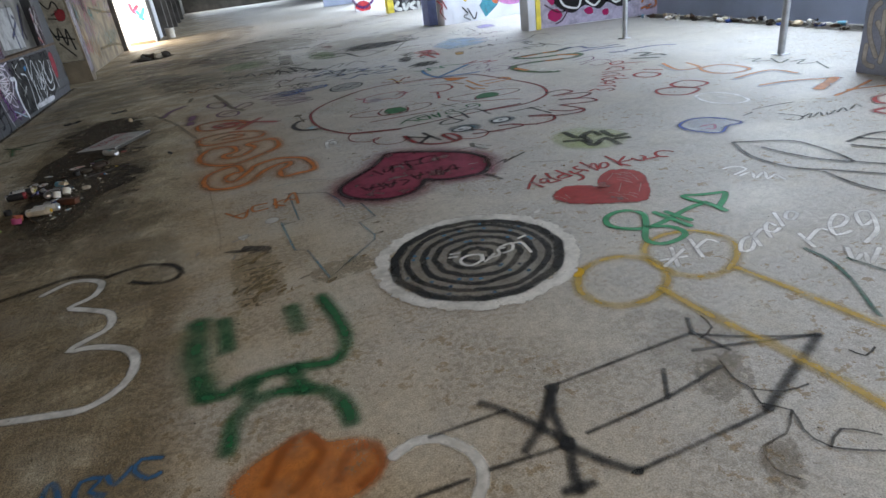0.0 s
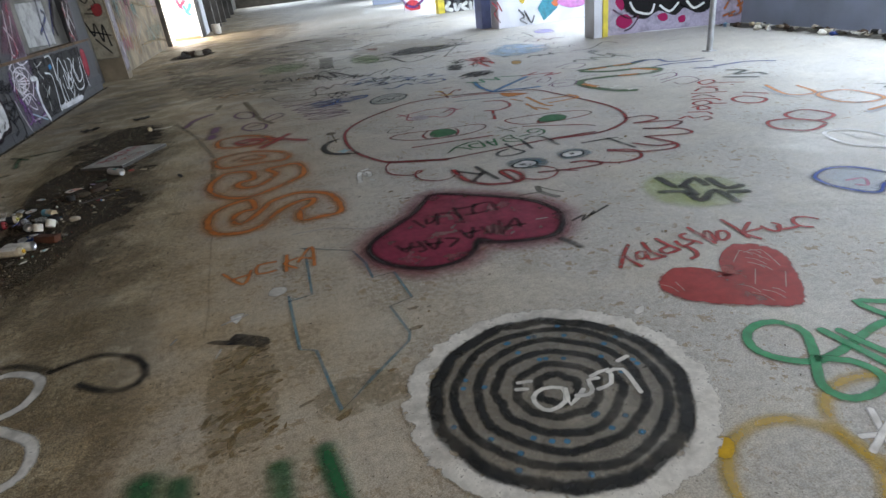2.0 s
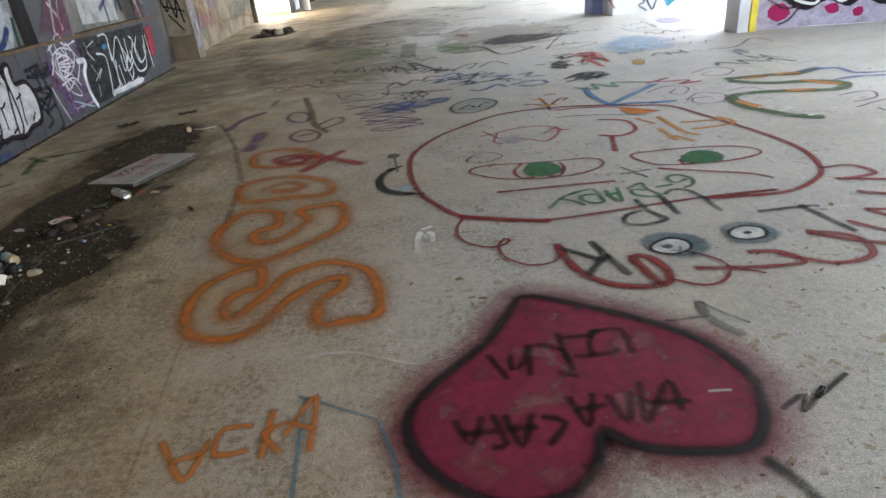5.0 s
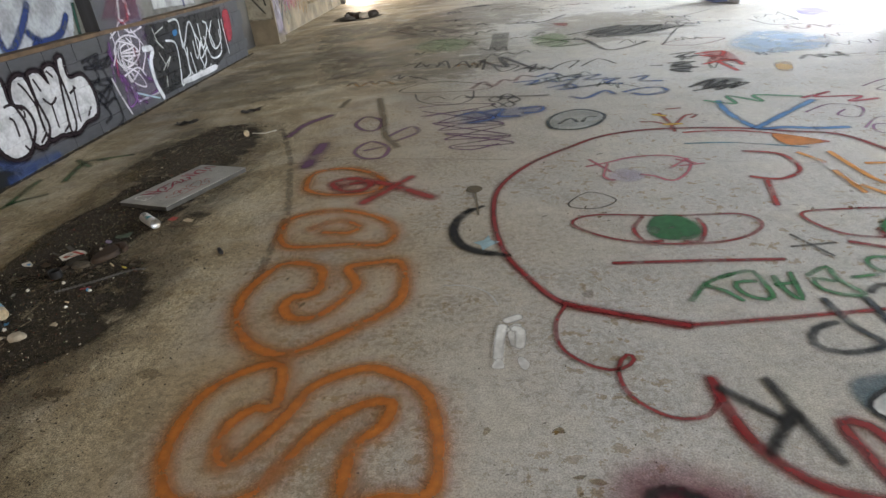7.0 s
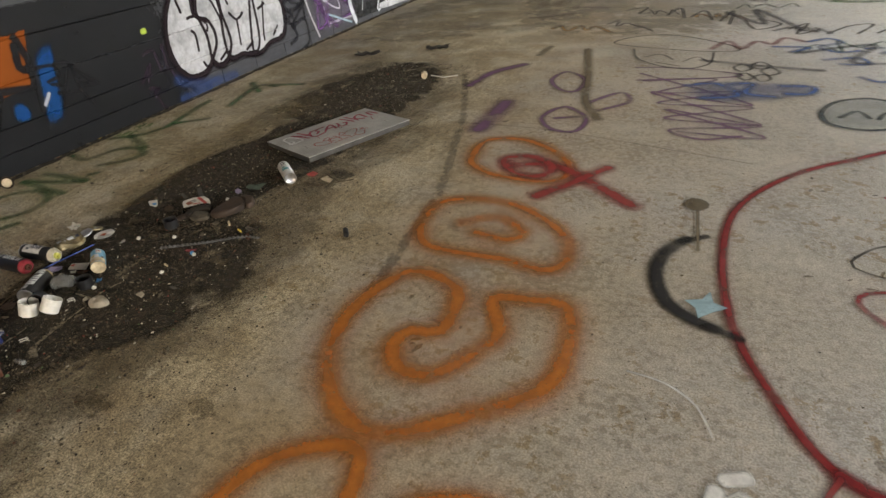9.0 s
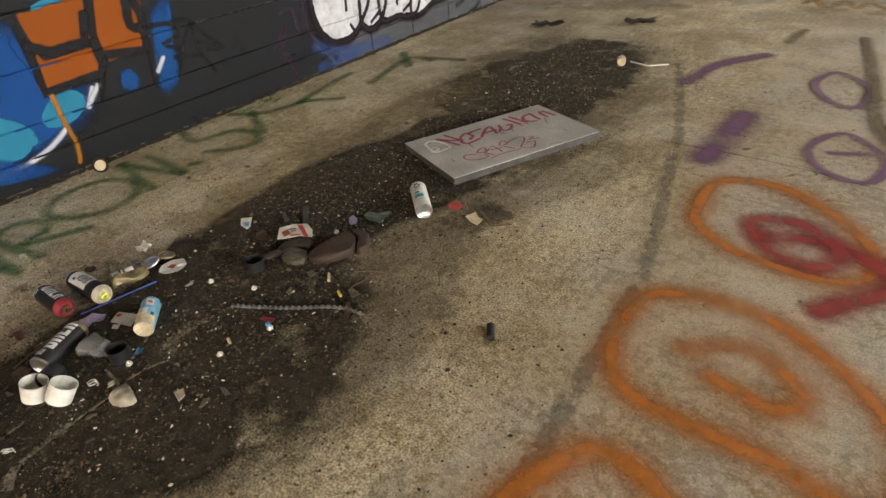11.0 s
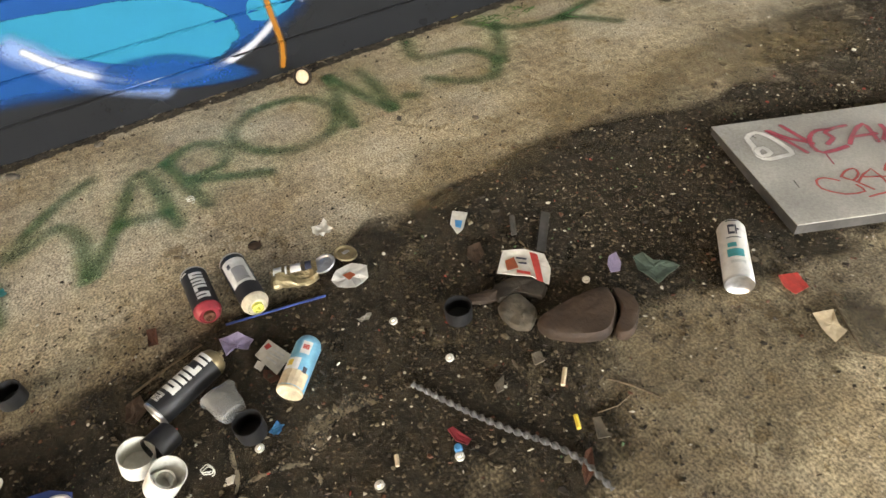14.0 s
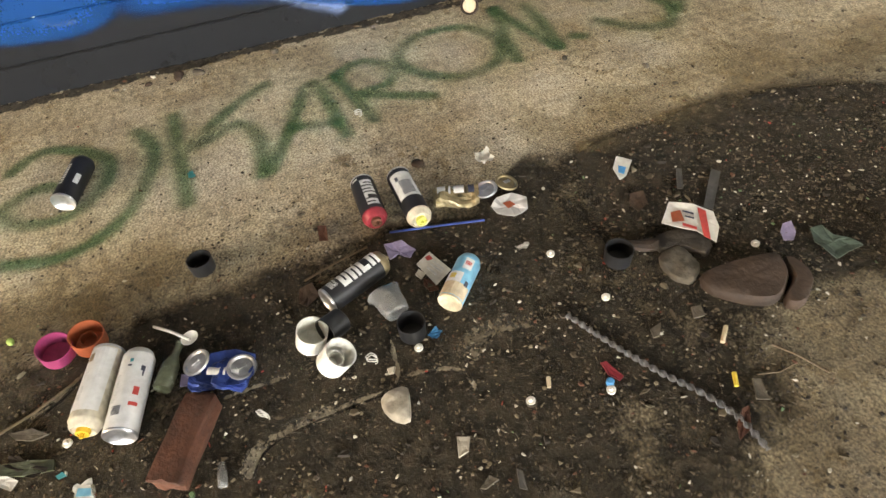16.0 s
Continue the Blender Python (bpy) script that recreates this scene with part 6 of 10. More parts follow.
graffiti("white_oval", "thin white painted oval with a dot", [
    ("stroke", paint((0.85, 0.85, 0.85), 0.3, 0.9, 0.3), 0.045, [["o", (7.34, 2.4), (7.53, 2.4), (7.61, 2.19), (7.53, 1.94), (7.37, 1.94), (7.26, 2.13)]]),
    ("dot", paint((0.76, 0.75, 0.72), 0.4, 0.9, 0.3), None, [[(7.45, 2.27), (7.51, 2.23), (7.49, 2.12), (7.41, 2.15)]]),
])
graffiti("blue_ghost", "blue outlined ghost with pale filling", [
    ("fill", paint((0.35, 0.5, 0.72), 0.6, 0.35, 0.3), None, [[(6.6, 1.71), (6.76, 1.78), (6.91, 1.68), (6.95, 1.48), (6.82, 1.44), (6.66, 1.35), (6.56, 1.52)]]),
    ("overspray", paint((0.015, 0.06, 0.32), 1, 0.3, 0.2), 0.114, [["o", (6.59, 1.73), (6.77, 1.79), (6.92, 1.69), (6.97, 1.45), (6.82, 1.44), (6.65, 1.34), (6.55, 1.5), (6.54, 1.63)]]),
    ("outline", paint((0.015, 0.06, 0.32), 0.6, 0.9, 0.3), 0.05, [["o", (6.59, 1.73), (6.77, 1.79), (6.92, 1.69), (6.97, 1.45), (6.82, 1.44), (6.65, 1.34), (6.55, 1.5), (6.54, 1.63)]]),
    ("mouth", paint((0.6, 0.2, 0.3), 0.4, 0.8, 0.3), 0.03, [[(6.67, 1.57), (6.78, 1.55), (6.7, 1.45), (6.66, 1.49)]]),
])
graffiti("black_lime_tag", "black sprayed tag over lime green overspray", [
    ("halo", paint((0.36, 0.5, 0.1), 1, 0.4, 0.3), None, [[(5.57, 2.18), (5.88, 2.31), (6.14, 2.03), (6.12, 1.72), (5.79, 1.57), (5.51, 1.78)]]),
    ("stroke", paint((0.016, 0.016, 0.018), 0.45, 0.95, 0.3), 0.08, [[(5.76, 2.2), (5.77, 1.99), (5.94, 2.08), (5.94, 1.94)], [(6.02, 2.02), (6, 1.83), (6.11, 1.82)], [(5.63, 1.97), (5.75, 1.9), (5.75, 1.73), (5.92, 1.83), (5.91, 1.62)], [(5.82, 2.01), (5.78, 1.83)], [(5.98, 1.76), (6.07, 1.72)]]),
])
graffiti("orange_white_letters", "orange and white sprayed letters on the floor", [
    ("halo", paint((0.62, 0.66, 0.72), 0.9, 0.5, 0.3), 0.12, [[(8.15, 3.94), (8.04, 3.5), (8.31, 3.44)], [(8.06, 2.66), (8.55, 2.69), (8.6, 2.37)], [(7.98, 2.25), (8.4, 2.15), (8.67, 2)], ["o", (8.27, 3.39), (8.56, 3.35), (8.55, 2.96), (8.3, 2.91), (8.17, 3.1)]]),
    ("stroke", paint((0.62, 0.22, 0.05), 0.5, 0.8, 0.3), 0.06, [[(8.23, 4.01), (8.08, 3.55), (8.3, 3.45), (8.41, 3.79)], ["o", (8.27, 3.39), (8.56, 3.35), (8.55, 2.96), (8.3, 2.91), (8.17, 3.1)], [(8.12, 2.71), (8.59, 2.73), (8.63, 2.42)], [(8.02, 2.29), (8.33, 2.21), (8.64, 1.99)], [(8.09, 1.53), (8.38, 1.59), (8.73, 1.7)], [(8.32, 1.6), (8.63, 1.48)]]),
    ("thick_stroke", paint((0.65, 0.2, 0.04), 0.5, 0.85, 0.3), 0.17, [[(8.21, 1.8), (8.64, 1.99)]]),
    ("red_stroke", paint((0.36, 0.03, 0.03), 0.6, 0.8, 0.3), 0.09, [[(8.46, 1.25), (8.25, 1.28), (8.1, 1.15), (8.15, 0.98)], [(7.99, 1), (7.85, 1), (7.87, 0.778)]]),
])
graffiti("green_far_lettering", "small dark green lettering on the pale floor", [
    ("stroke", paint((0.05, 0.08, 0.05), 0.6, 0.9, 0.3), 0.042, [[(8.9, 3.37), (9.03, 3.28), (8.85, 3.21), (8.98, 3.11)], [(9.09, 3.18), (8.94, 2.92), (9.13, 2.98)], [(9.05, 2.87), (9.22, 2.84), (8.99, 2.73), (9.12, 2.64)], [(9.18, 2.66), (8.96, 2.33)]]),
    ("stroke", paint((0.04, 0.05, 0.035), 0.4, 0.75, 0.3), 0.026, [[(7.25, 1.29), (7.29, 1.2), (7.4, 1.26), (7.35, 1.44)], [(7.39, 1.24), (7.51, 1.27), (7.4, 1.19)], [(7.44, 1.19), (7.58, 1.25), (7.51, 1.17)], [(7.61, 1.21), (7.55, 1.15), (7.7, 1.21)], [(7.66, 1.16), (7.8, 1.22), (7.73, 1.13)], [(7.79, 1.15), (7.94, 1.22), (7.91, 1.15)]]),
])
graffiti("black_fish_lines", "long black sprayed outline like a fish", [
    ("stroke", paint((0.016, 0.016, 0.018), 0.5, 0.85, 0.3), 0.04, [[(6.54, 1.09), (6.41, 0.786), (6.42, 0.47), (6.57, 0.265), (6.72, 0.06), (6.87, -0.103)], [(6.54, 1.09), (6.84, 0.875), (6.86, 0.638), (6.81, 0.392), (6.75, 0.32), (6.64, 0.574), (6.6, 0.874)], [(6.71, 0.421), (6.87, 0.175), (7.03, 0.002)], [(6.5, 0.291), (6.46, 0.062), (6.48, -0.118), (6.57, -0.311)]]),
    ("stroke", paint((0.016, 0.016, 0.018), 0.7, 0.9, 0.3), 0.054, [[(7.09, 0.608), (7.34, 0.634), (7.45, 0.603)], [(7.05, 0.54), (7.13, 0.364)], [(7.21, 0.621), (7.29, 0.487)]]),
    ("dash", paint((0.016, 0.016, 0.018), 0.5, 0.8, 0.3), 0.03, [[(7.12, 1.58), (7.24, 1.61)], [(7.31, 1.67), (7.48, 1.66), (7.7, 1.62)]]),
])
graffiti("far_blots", "faded dark and coloured sprayed blots far across the floor", [
    ("dark_blot", paint((0.06, 0.065, 0.07), 0.6, 0.7, 0.3), None, [[(5.53, 11), (6.08, 11.5), (6.88, 11.1), (6.85, 10.7), (6.15, 10.4), (5.64, 10.5)], [(5.9, 7.29), (6.17, 7.53), (6.44, 7.39), (6.22, 7.1)], [(5.99, 8.26), (6.17, 8.45), (6.23, 8.21), (6.07, 7.84), (5.94, 7.96)]]),
    ("red_blot", paint((0.4, 0.05, 0.05), 0.7, 0.6, 0.3), None, [[(5.26, 12.4), (5.54, 12.3), (5.44, 11.9)], [(6.54, 8.88), (6.81, 8.74), (6.69, 8.06), (6.5, 8.38)]]),
    ("blue_wash", paint((0.35, 0.47, 0.62), 0.9, 0.5, 0.3), None, [[(7.14, 9.38), (7.79, 9.76), (8.16, 9.02), (7.62, 8.28), (7.06, 8.68)]]),
    ("purple_wash", paint((0.35, 0.3, 0.6), 0.8, 0.6, 0.3), None, [[(8.87, 11.5), (9.19, 11.3), (8.98, 10.6), (8.65, 10.8)]]),
    ("orange_blot", paint((0.6, 0.35, 0.1), 0.6, 0.6, 0.3), None, [[(6.94, 7.93), (7.12, 7.94), (6.95, 7.51), (6.83, 7.56)]]),
    ("dark_stroke", paint((0.05, 0.05, 0.06), 0.7, 0.7, 0.3), 0.108, [[(3.96, 9.55), (4.27, 8.98), (4.25, 9.67), (4.59, 8.7)], [(4.54, 12.9), (5.12, 12.7), (5.66, 13.4)], [(4.48, 7.92), (5.01, 8.21), (4.79, 7.66), (5.22, 7.68)], [(3.77, 7.62), (4.2, 7.49), (4.56, 7.41)], [(4.83, 10.5), (5.43, 10.5), (5.62, 9.48), (6.21, 9.86)]]),
    ("green_stroke", paint((0.12, 0.25, 0.1), 0.8, 0.65, 0.3), 0.12, [[(4.81, 11.1), (5.22, 10.4), (4.98, 10.1), (5.41, 10.1)]]),
])
graffiti("far_scribbles", "fine scribbles on the bright far floor", [
    ("stroke", paint((0.06, 0.06, 0.07), 0.5, 0.6, 0.3), 0.05, [[(7.93, 10.9), (7.99, 10.2), (8.35, 10.1)], [(8.54, 11.3), (8.41, 10.4)], [(7.3, 11.8), (7.9, 12.3)], [(7.12, 10.8), (6.87, 10.7), (6.3, 9.51)], [(8.02, 7.99), (8.36, 7.96), (8.85, 8.42), (8.92, 8.07)], [(7.49, 8), (7.86, 8.02)]]),
    ("blue_stroke", paint((0.1, 0.14, 0.35), 0.7, 0.7, 0.3), 0.12, [[(8.06, 6.27), (8.41, 6.23), (8.42, 5.93), (8.84, 5.81)], [(8.09, 5.78), (8.38, 5.78), (8.79, 5.58)], [(8.35, 5.3), (8.53, 5.18)], [(8.58, 5.25), (9.01, 5.19), (9.22, 4.99)]]),
    ("dark_stroke", paint((0.05, 0.07, 0.06), 0.7, 0.85, 0.3), 0.12, [[(8.51, 4.93), (8.62, 4.77), (8.4, 4.67), (8.62, 4.57), (8.61, 4.44)], [(8.23, 4.62), (8.45, 4.39)]]),
])
graffiti("dark_base_coat", "charcoal grey base coat rolled over the low block wall", [("coat", paint((0.015, 0.016, 0.018), 0.06, 0.97, 0.05, 0.5), None, [["/", (-3.0, 0.003), (6.2, 0.003), (6.12, 0.5), (-3.0, 0.5)], ["/", (-3.0, 0.5), (6.12, 0.5), (6.05, 0.895), (-3.0, 0.895)]])], on_left_wall)
graffiti("blue_mural", "glossy blue and cyan mural shapes on the charcoal wall", [
    ("blue_field", paint((0, 0.06, 0.23), 0.5, 0.95, 0.05), None, [[(3.15, 0.245), (3.5, 0.17), (3.77, 0.132), (4.06, 0.114), (4.37, 0.136), (4.58, 0.23), (4.63, 0.347), (4.6, 0.512), (4.33, 0.748), (3.81, 0.75), (3.4, 0.656)]]),
    ("blue_field", paint((0, 0.066, 0.23), 0.6, 0.9, 0.05), None, [[(4.9, 0.204), (4.92, 0.312), (4.95, 0.471), (4.99, 0.619), (5.12, 0.67), (5.07, 0.442), (5.05, 0.304), (5, 0.202)], [(4.74, 0.38), (4.8, 0.382), (4.83, 0.311), (4.79, 0.263), (4.72, 0.295)]]),
    ("blue_field", paint((0, 0.06, 0.23), 0.5, 0.9, 0.05), None, [[(4.33, 0.628), (4.36, 0.503), (4.38, 0.375), (4.46, 0.451), (4.45, 0.645), (4.42, 0.74)]]),
    ("cyan_oval", paint((0, 0.2, 0.33), 0.12, 0.95, 0.05), None, [[(3.55, 0.447), (3.81, 0.43), (3.98, 0.412), (4.16, 0.36), (4.27, 0.269), (4.28, 0.192), (4.18, 0.142), (3.97, 0.172), (3.73, 0.277), (3.57, 0.361)], [(4.33, 0.297), (4.41, 0.365), (4.49, 0.374), (4.54, 0.326), (4.52, 0.262), (4.43, 0.222), (4.33, 0.235)], [(4.46, 0.709), (4.54, 0.759), (4.77, 0.725), (4.68, 0.65), (4.56, 0.641)]]),
    ("glow", paint((0.22, 0.34, 0.62), 1.0, 0.75, 0.05), 0.13, [[(3.584, 0.358), (3.629, 0.317), (3.697, 0.246), (3.81, 0.172), (3.96, 0.105)]]),
    ("white_arc", paint((0.55, 0.58, 0.65), 0.9, 0.9, 0.05), 0.04, [[(3.609, 0.342), (3.687, 0.262), (3.813, 0.178), (3.984, 0.114), (4.174, 0.111), (4.321, 0.155), (4.41, 0.21)], [(4.54, 0.267), (4.59, 0.346)], [(4.56, 0.292), (4.62, 0.35)], [(4.93, 0.325), (4.98, 0.381)]]),
    ("white_arc", paint((0.5, 0.55, 0.65), 0.8, 0.7, 0.05), 0.03, [[(2.96, 0.272), (3, 0.238), (3.07, 0.233)]]),
    ("blue_field", paint((0, 0.06, 0.23), 1, 0.85, 0.05), None, [[(2.72, 0.231), (2.96, 0.175), (3.13, 0.181), (3.27, 0.259), (3.18, 0.39), (2.85, 0.426)], [(3.74, 0.158), (3.88, 0.106), (4.13, 0.043), (4.32, 0.042), (4.03, 0.215), (3.76, 0.231)]]),
], on_left_wall)
graffiti("orange_block_letter", "orange block letter with thick black outline", [
    ("fill", paint((0.3, 0.07, 0.012), 0.1, 0.95, 0.05), None, [["/", (4.4, 0.722), (5, 0.765), (4.9, 0.444), (4.69, 0.433), (4.62, 0.389), (4.36, 0.404), (4.41, 0.561)]]),
    ("outline", paint((0.016, 0.016, 0.018), 0.3, 0.95, 0.05), 0.06, [["/", (4.39, 0.714), (4.4, 0.588), (4.39, 0.383), (4.65, 0.393), (4.71, 0.469), (4.91, 0.441), (4.94, 0.604), (4.91, 0.734)], ["/", (4.73, 0.745), (4.68, 0.539), (4.45, 0.539)], ["/", (4.4, 0.588), (4.49, 0.539), (4.64, 0.551), (4.68, 0.661)], ["/", (4.68, 0.539), (4.68, 0.437)], [(4.89, 0.689), (4.87, 0.569), (4.91, 0.548)]]),
    ("drip", paint((0.35, 0.14, 0.02), 0.5, 0.85, 0.05), 0.035, [[(4.41, 0.365), (4.41, 0.258), (4.42, 0.117), (4.4, 0.035)]]),
    ("drip", paint((0.016, 0.016, 0.018), 0.6, 0.8, 0.05), 0.02, [[(4.67, 0.386), (4.61, 0.27)], [(4.63, 0.373), (4.61, 0.286)], [(4.91, 0.429), (4.89, 0.295)]]),
], on_left_wall)
graffiti("black_wall_tag", "angular black sprayed tag on the charcoal wall", [
    ("stroke", paint((0.016, 0.016, 0.018), 0.4, 0.9, 0.05), 0.03, [[(4.93, 0.541), (5.07, 0.529), (5.1, 0.46), (5, 0.444), (5.1, 0.392)], [(5.08, 0.533), (5.15, 0.532), (5.21, 0.495)], [(5.04, 0.278), (5.12, 0.427), (5.18, 0.497), (5.19, 0.368), (5.25, 0.231)], [(5.04, 0.365), (5.19, 0.337)], [(5.18, 0.497), (5.27, 0.405), (5.34, 0.343), (5.24, 0.355)], [(5.34, 0.343), (5.2, 0.407)]]),
], on_left_wall)
graffiti("bubble_letters", "fat white bubble letters with dark maroon outlines", [
    ("shadow", paint((0.02, 0.012, 0.016), 0.45, 0.95, 0.05), 0.1, [["o", (6.24, 0.778), (6.36, 0.771), (6.36, 0.582), (6.5, 0.511), (6.53, 0.337), (6.33, 0.15), (6.12, 0.173), (6.02, 0.354), (6.05, 0.562), (6.14, 0.714)], ["o", (6.48, 0.753), (6.63, 0.755), (6.67, 0.548), (6.7, 0.289), (6.56, 0.151), (6.44, 0.21), (6.44, 0.411), (6.39, 0.611)], ["o", (6.69, 0.756), (6.84, 0.747), (6.91, 0.63), (6.9, 0.765), (7.06, 0.761), (7.1, 0.551), (7.08, 0.236), (6.98, 0.14), (6.81, 0.178), (6.65, 0.18), (6.63, 0.36), (6.67, 0.595)], ["o", (7.13, 0.808), (7.22, 0.813), (7.21, 0.63), (7.43, 0.603), (7.52, 0.405), (7.45, 0.206), (7.22, 0.183), (7.09, 0.134), (6.97, 0.154), (7, 0.366), (7.08, 0.656)]]),
    ("fill", paint((0.58, 0.58, 0.6), 0.06, 0.97, 0.1), None, [[(6.24, 0.771), (6.36, 0.763), (6.34, 0.577), (6.48, 0.51), (6.52, 0.341), (6.33, 0.17), (6.13, 0.189), (6.04, 0.358), (6.06, 0.559), (6.15, 0.712)], [(6.48, 0.742), (6.62, 0.748), (6.65, 0.551), (6.69, 0.293), (6.56, 0.172), (6.45, 0.22), (6.45, 0.408), (6.4, 0.609)], [(6.7, 0.745), (6.83, 0.739), (6.91, 0.601), (6.91, 0.754), (7.04, 0.754), (7.08, 0.554), (7.07, 0.24), (6.97, 0.158), (6.82, 0.192), (6.67, 0.191), (6.64, 0.357), (6.68, 0.592)], [(7.14, 0.796), (7.22, 0.804), (7.2, 0.623), (7.42, 0.595), (7.5, 0.409), (7.44, 0.221), (7.23, 0.197), (7.1, 0.151), (6.99, 0.165), (7.01, 0.363), (7.1, 0.653)]]),
    ("outline", paint((0.02, 0.012, 0.016), 0.35, 0.97, 0.05), 0.042, [["o", (6.24, 0.778), (6.36, 0.771), (6.36, 0.582), (6.5, 0.511), (6.53, 0.337), (6.33, 0.15), (6.12, 0.173), (6.02, 0.354), (6.05, 0.562), (6.14, 0.714)], ["o", (6.48, 0.753), (6.63, 0.755), (6.67, 0.548), (6.7, 0.289), (6.56, 0.151), (6.44, 0.21), (6.44, 0.411), (6.39, 0.611)], ["o", (6.69, 0.756), (6.84, 0.747), (6.91, 0.63), (6.9, 0.765), (7.06, 0.761), (7.1, 0.551), (7.08, 0.236), (6.98, 0.14), (6.81, 0.178), (6.65, 0.18), (6.63, 0.36), (6.67, 0.595)], ["o", (7.13, 0.808), (7.22, 0.813), (7.21, 0.63), (7.43, 0.603), (7.52, 0.405), (7.45, 0.206), (7.22, 0.183), (7.09, 0.134), (6.97, 0.154), (7, 0.366), (7.08, 0.656)]]),
    ("inner_line", paint((0.02, 0.012, 0.016), 0.3, 0.95, 0.05), 0.03, [[(6.29, 0.476), (6.32, 0.444), (6.31, 0.323)], [(6.28, 0.571), (6.36, 0.574), (6.47, 0.499), (6.46, 0.445)], [(6.21, 0.72), (6.23, 0.626)], [(6.54, 0.707), (6.59, 0.637), (6.65, 0.477)], [(6.76, 0.526), (6.84, 0.456), (6.93, 0.496)], [(6.84, 0.456), (6.82, 0.256)], [(7.23, 0.534), (7.17, 0.322), (7.15, 0.219)], [(7.25, 0.517), (7.15, 0.488)], [(6.73, 0.701), (6.77, 0.597)], [(6.94, 0.733), (6.99, 0.675)], [(6.37, 0.161), (6.33, 0.225)], [(6.61, 0.239), (6.53, 0.197)], [(6.98, 0.238), (6.88, 0.195)], [(7.38, 0.297), (7.3, 0.234)]]),
], on_left_wall)
graffiti("dark_wall_scribble", "dark scribbled tags and blue overspray on grey blocks", [
    ("stroke", paint((0.012, 0.012, 0.02), 0.6, 0.95, 0.1), 0.06, [[(7.59, 0.712), (7.69, 0.535), (7.54, 0.455), (7.66, 0.319)], [(7.53, 0.512), (7.95, 0.457)], [(7.53, 0.348), (7.67, 0.147), (7.54, 0.094)], [(7.5, 0.65), (7.88, 0.61)], [(7.77, 0.683), (7.84, 0.45), (7.85, 0.277)], [(7.49, 0.71), (7.8, 0.739), (7.65, 0.655), (7.98, 0.682), (7.77, 0.605)], [(7.5, 0.655), (7.88, 0.603), (8.15, 0.684)], [(7.5, 0.296), (7.89, 0.44), (7.61, 0.242), (7.84, 0.273), (7.86, 0.057), (7.73, -0)], [(7.64, 0.464), (7.81, 0.399), (7.59, 0.389)], [(5.87, 0.393), (5.92, 0.239), (5.89, 0.134), (5.72, 0.151)], [(5.95, 0.434), (5.92, 0.286)]]),
    ("stroke", paint((0.03, 0.015, 0.03), 0.5, 0.85, 0.1), 0.04, [[(5.68, 0.238), (5.8, 0.354), (5.74, 0.237)], [(5.77, 0.422), (5.86, 0.434), (5.88, 0.268)], [(5.73, 0.191), (5.83, 0.163), (5.76, 0.148), (5.82, 0.011)], [(5.95, 0.446), (5.96, 0.283), (6.01, 0.203)]]),
    ("overspray", paint((0.03, 0.08, 0.25), 0.95, 0.5, 0.1), 0.12, [[(6, 0.17), (6.23, 0.074), (6.67, 0.035)], [(6.01, 0.025), (6.32, 0.012)]]),
    ("dot", paint((0.5, 0.65, 0.1), 0.6, 0.9, 0.1), None, [[(5.81, 0.592), (5.86, 0.593), (5.86, 0.551), (5.8, 0.554)]]),
], on_left_wall)
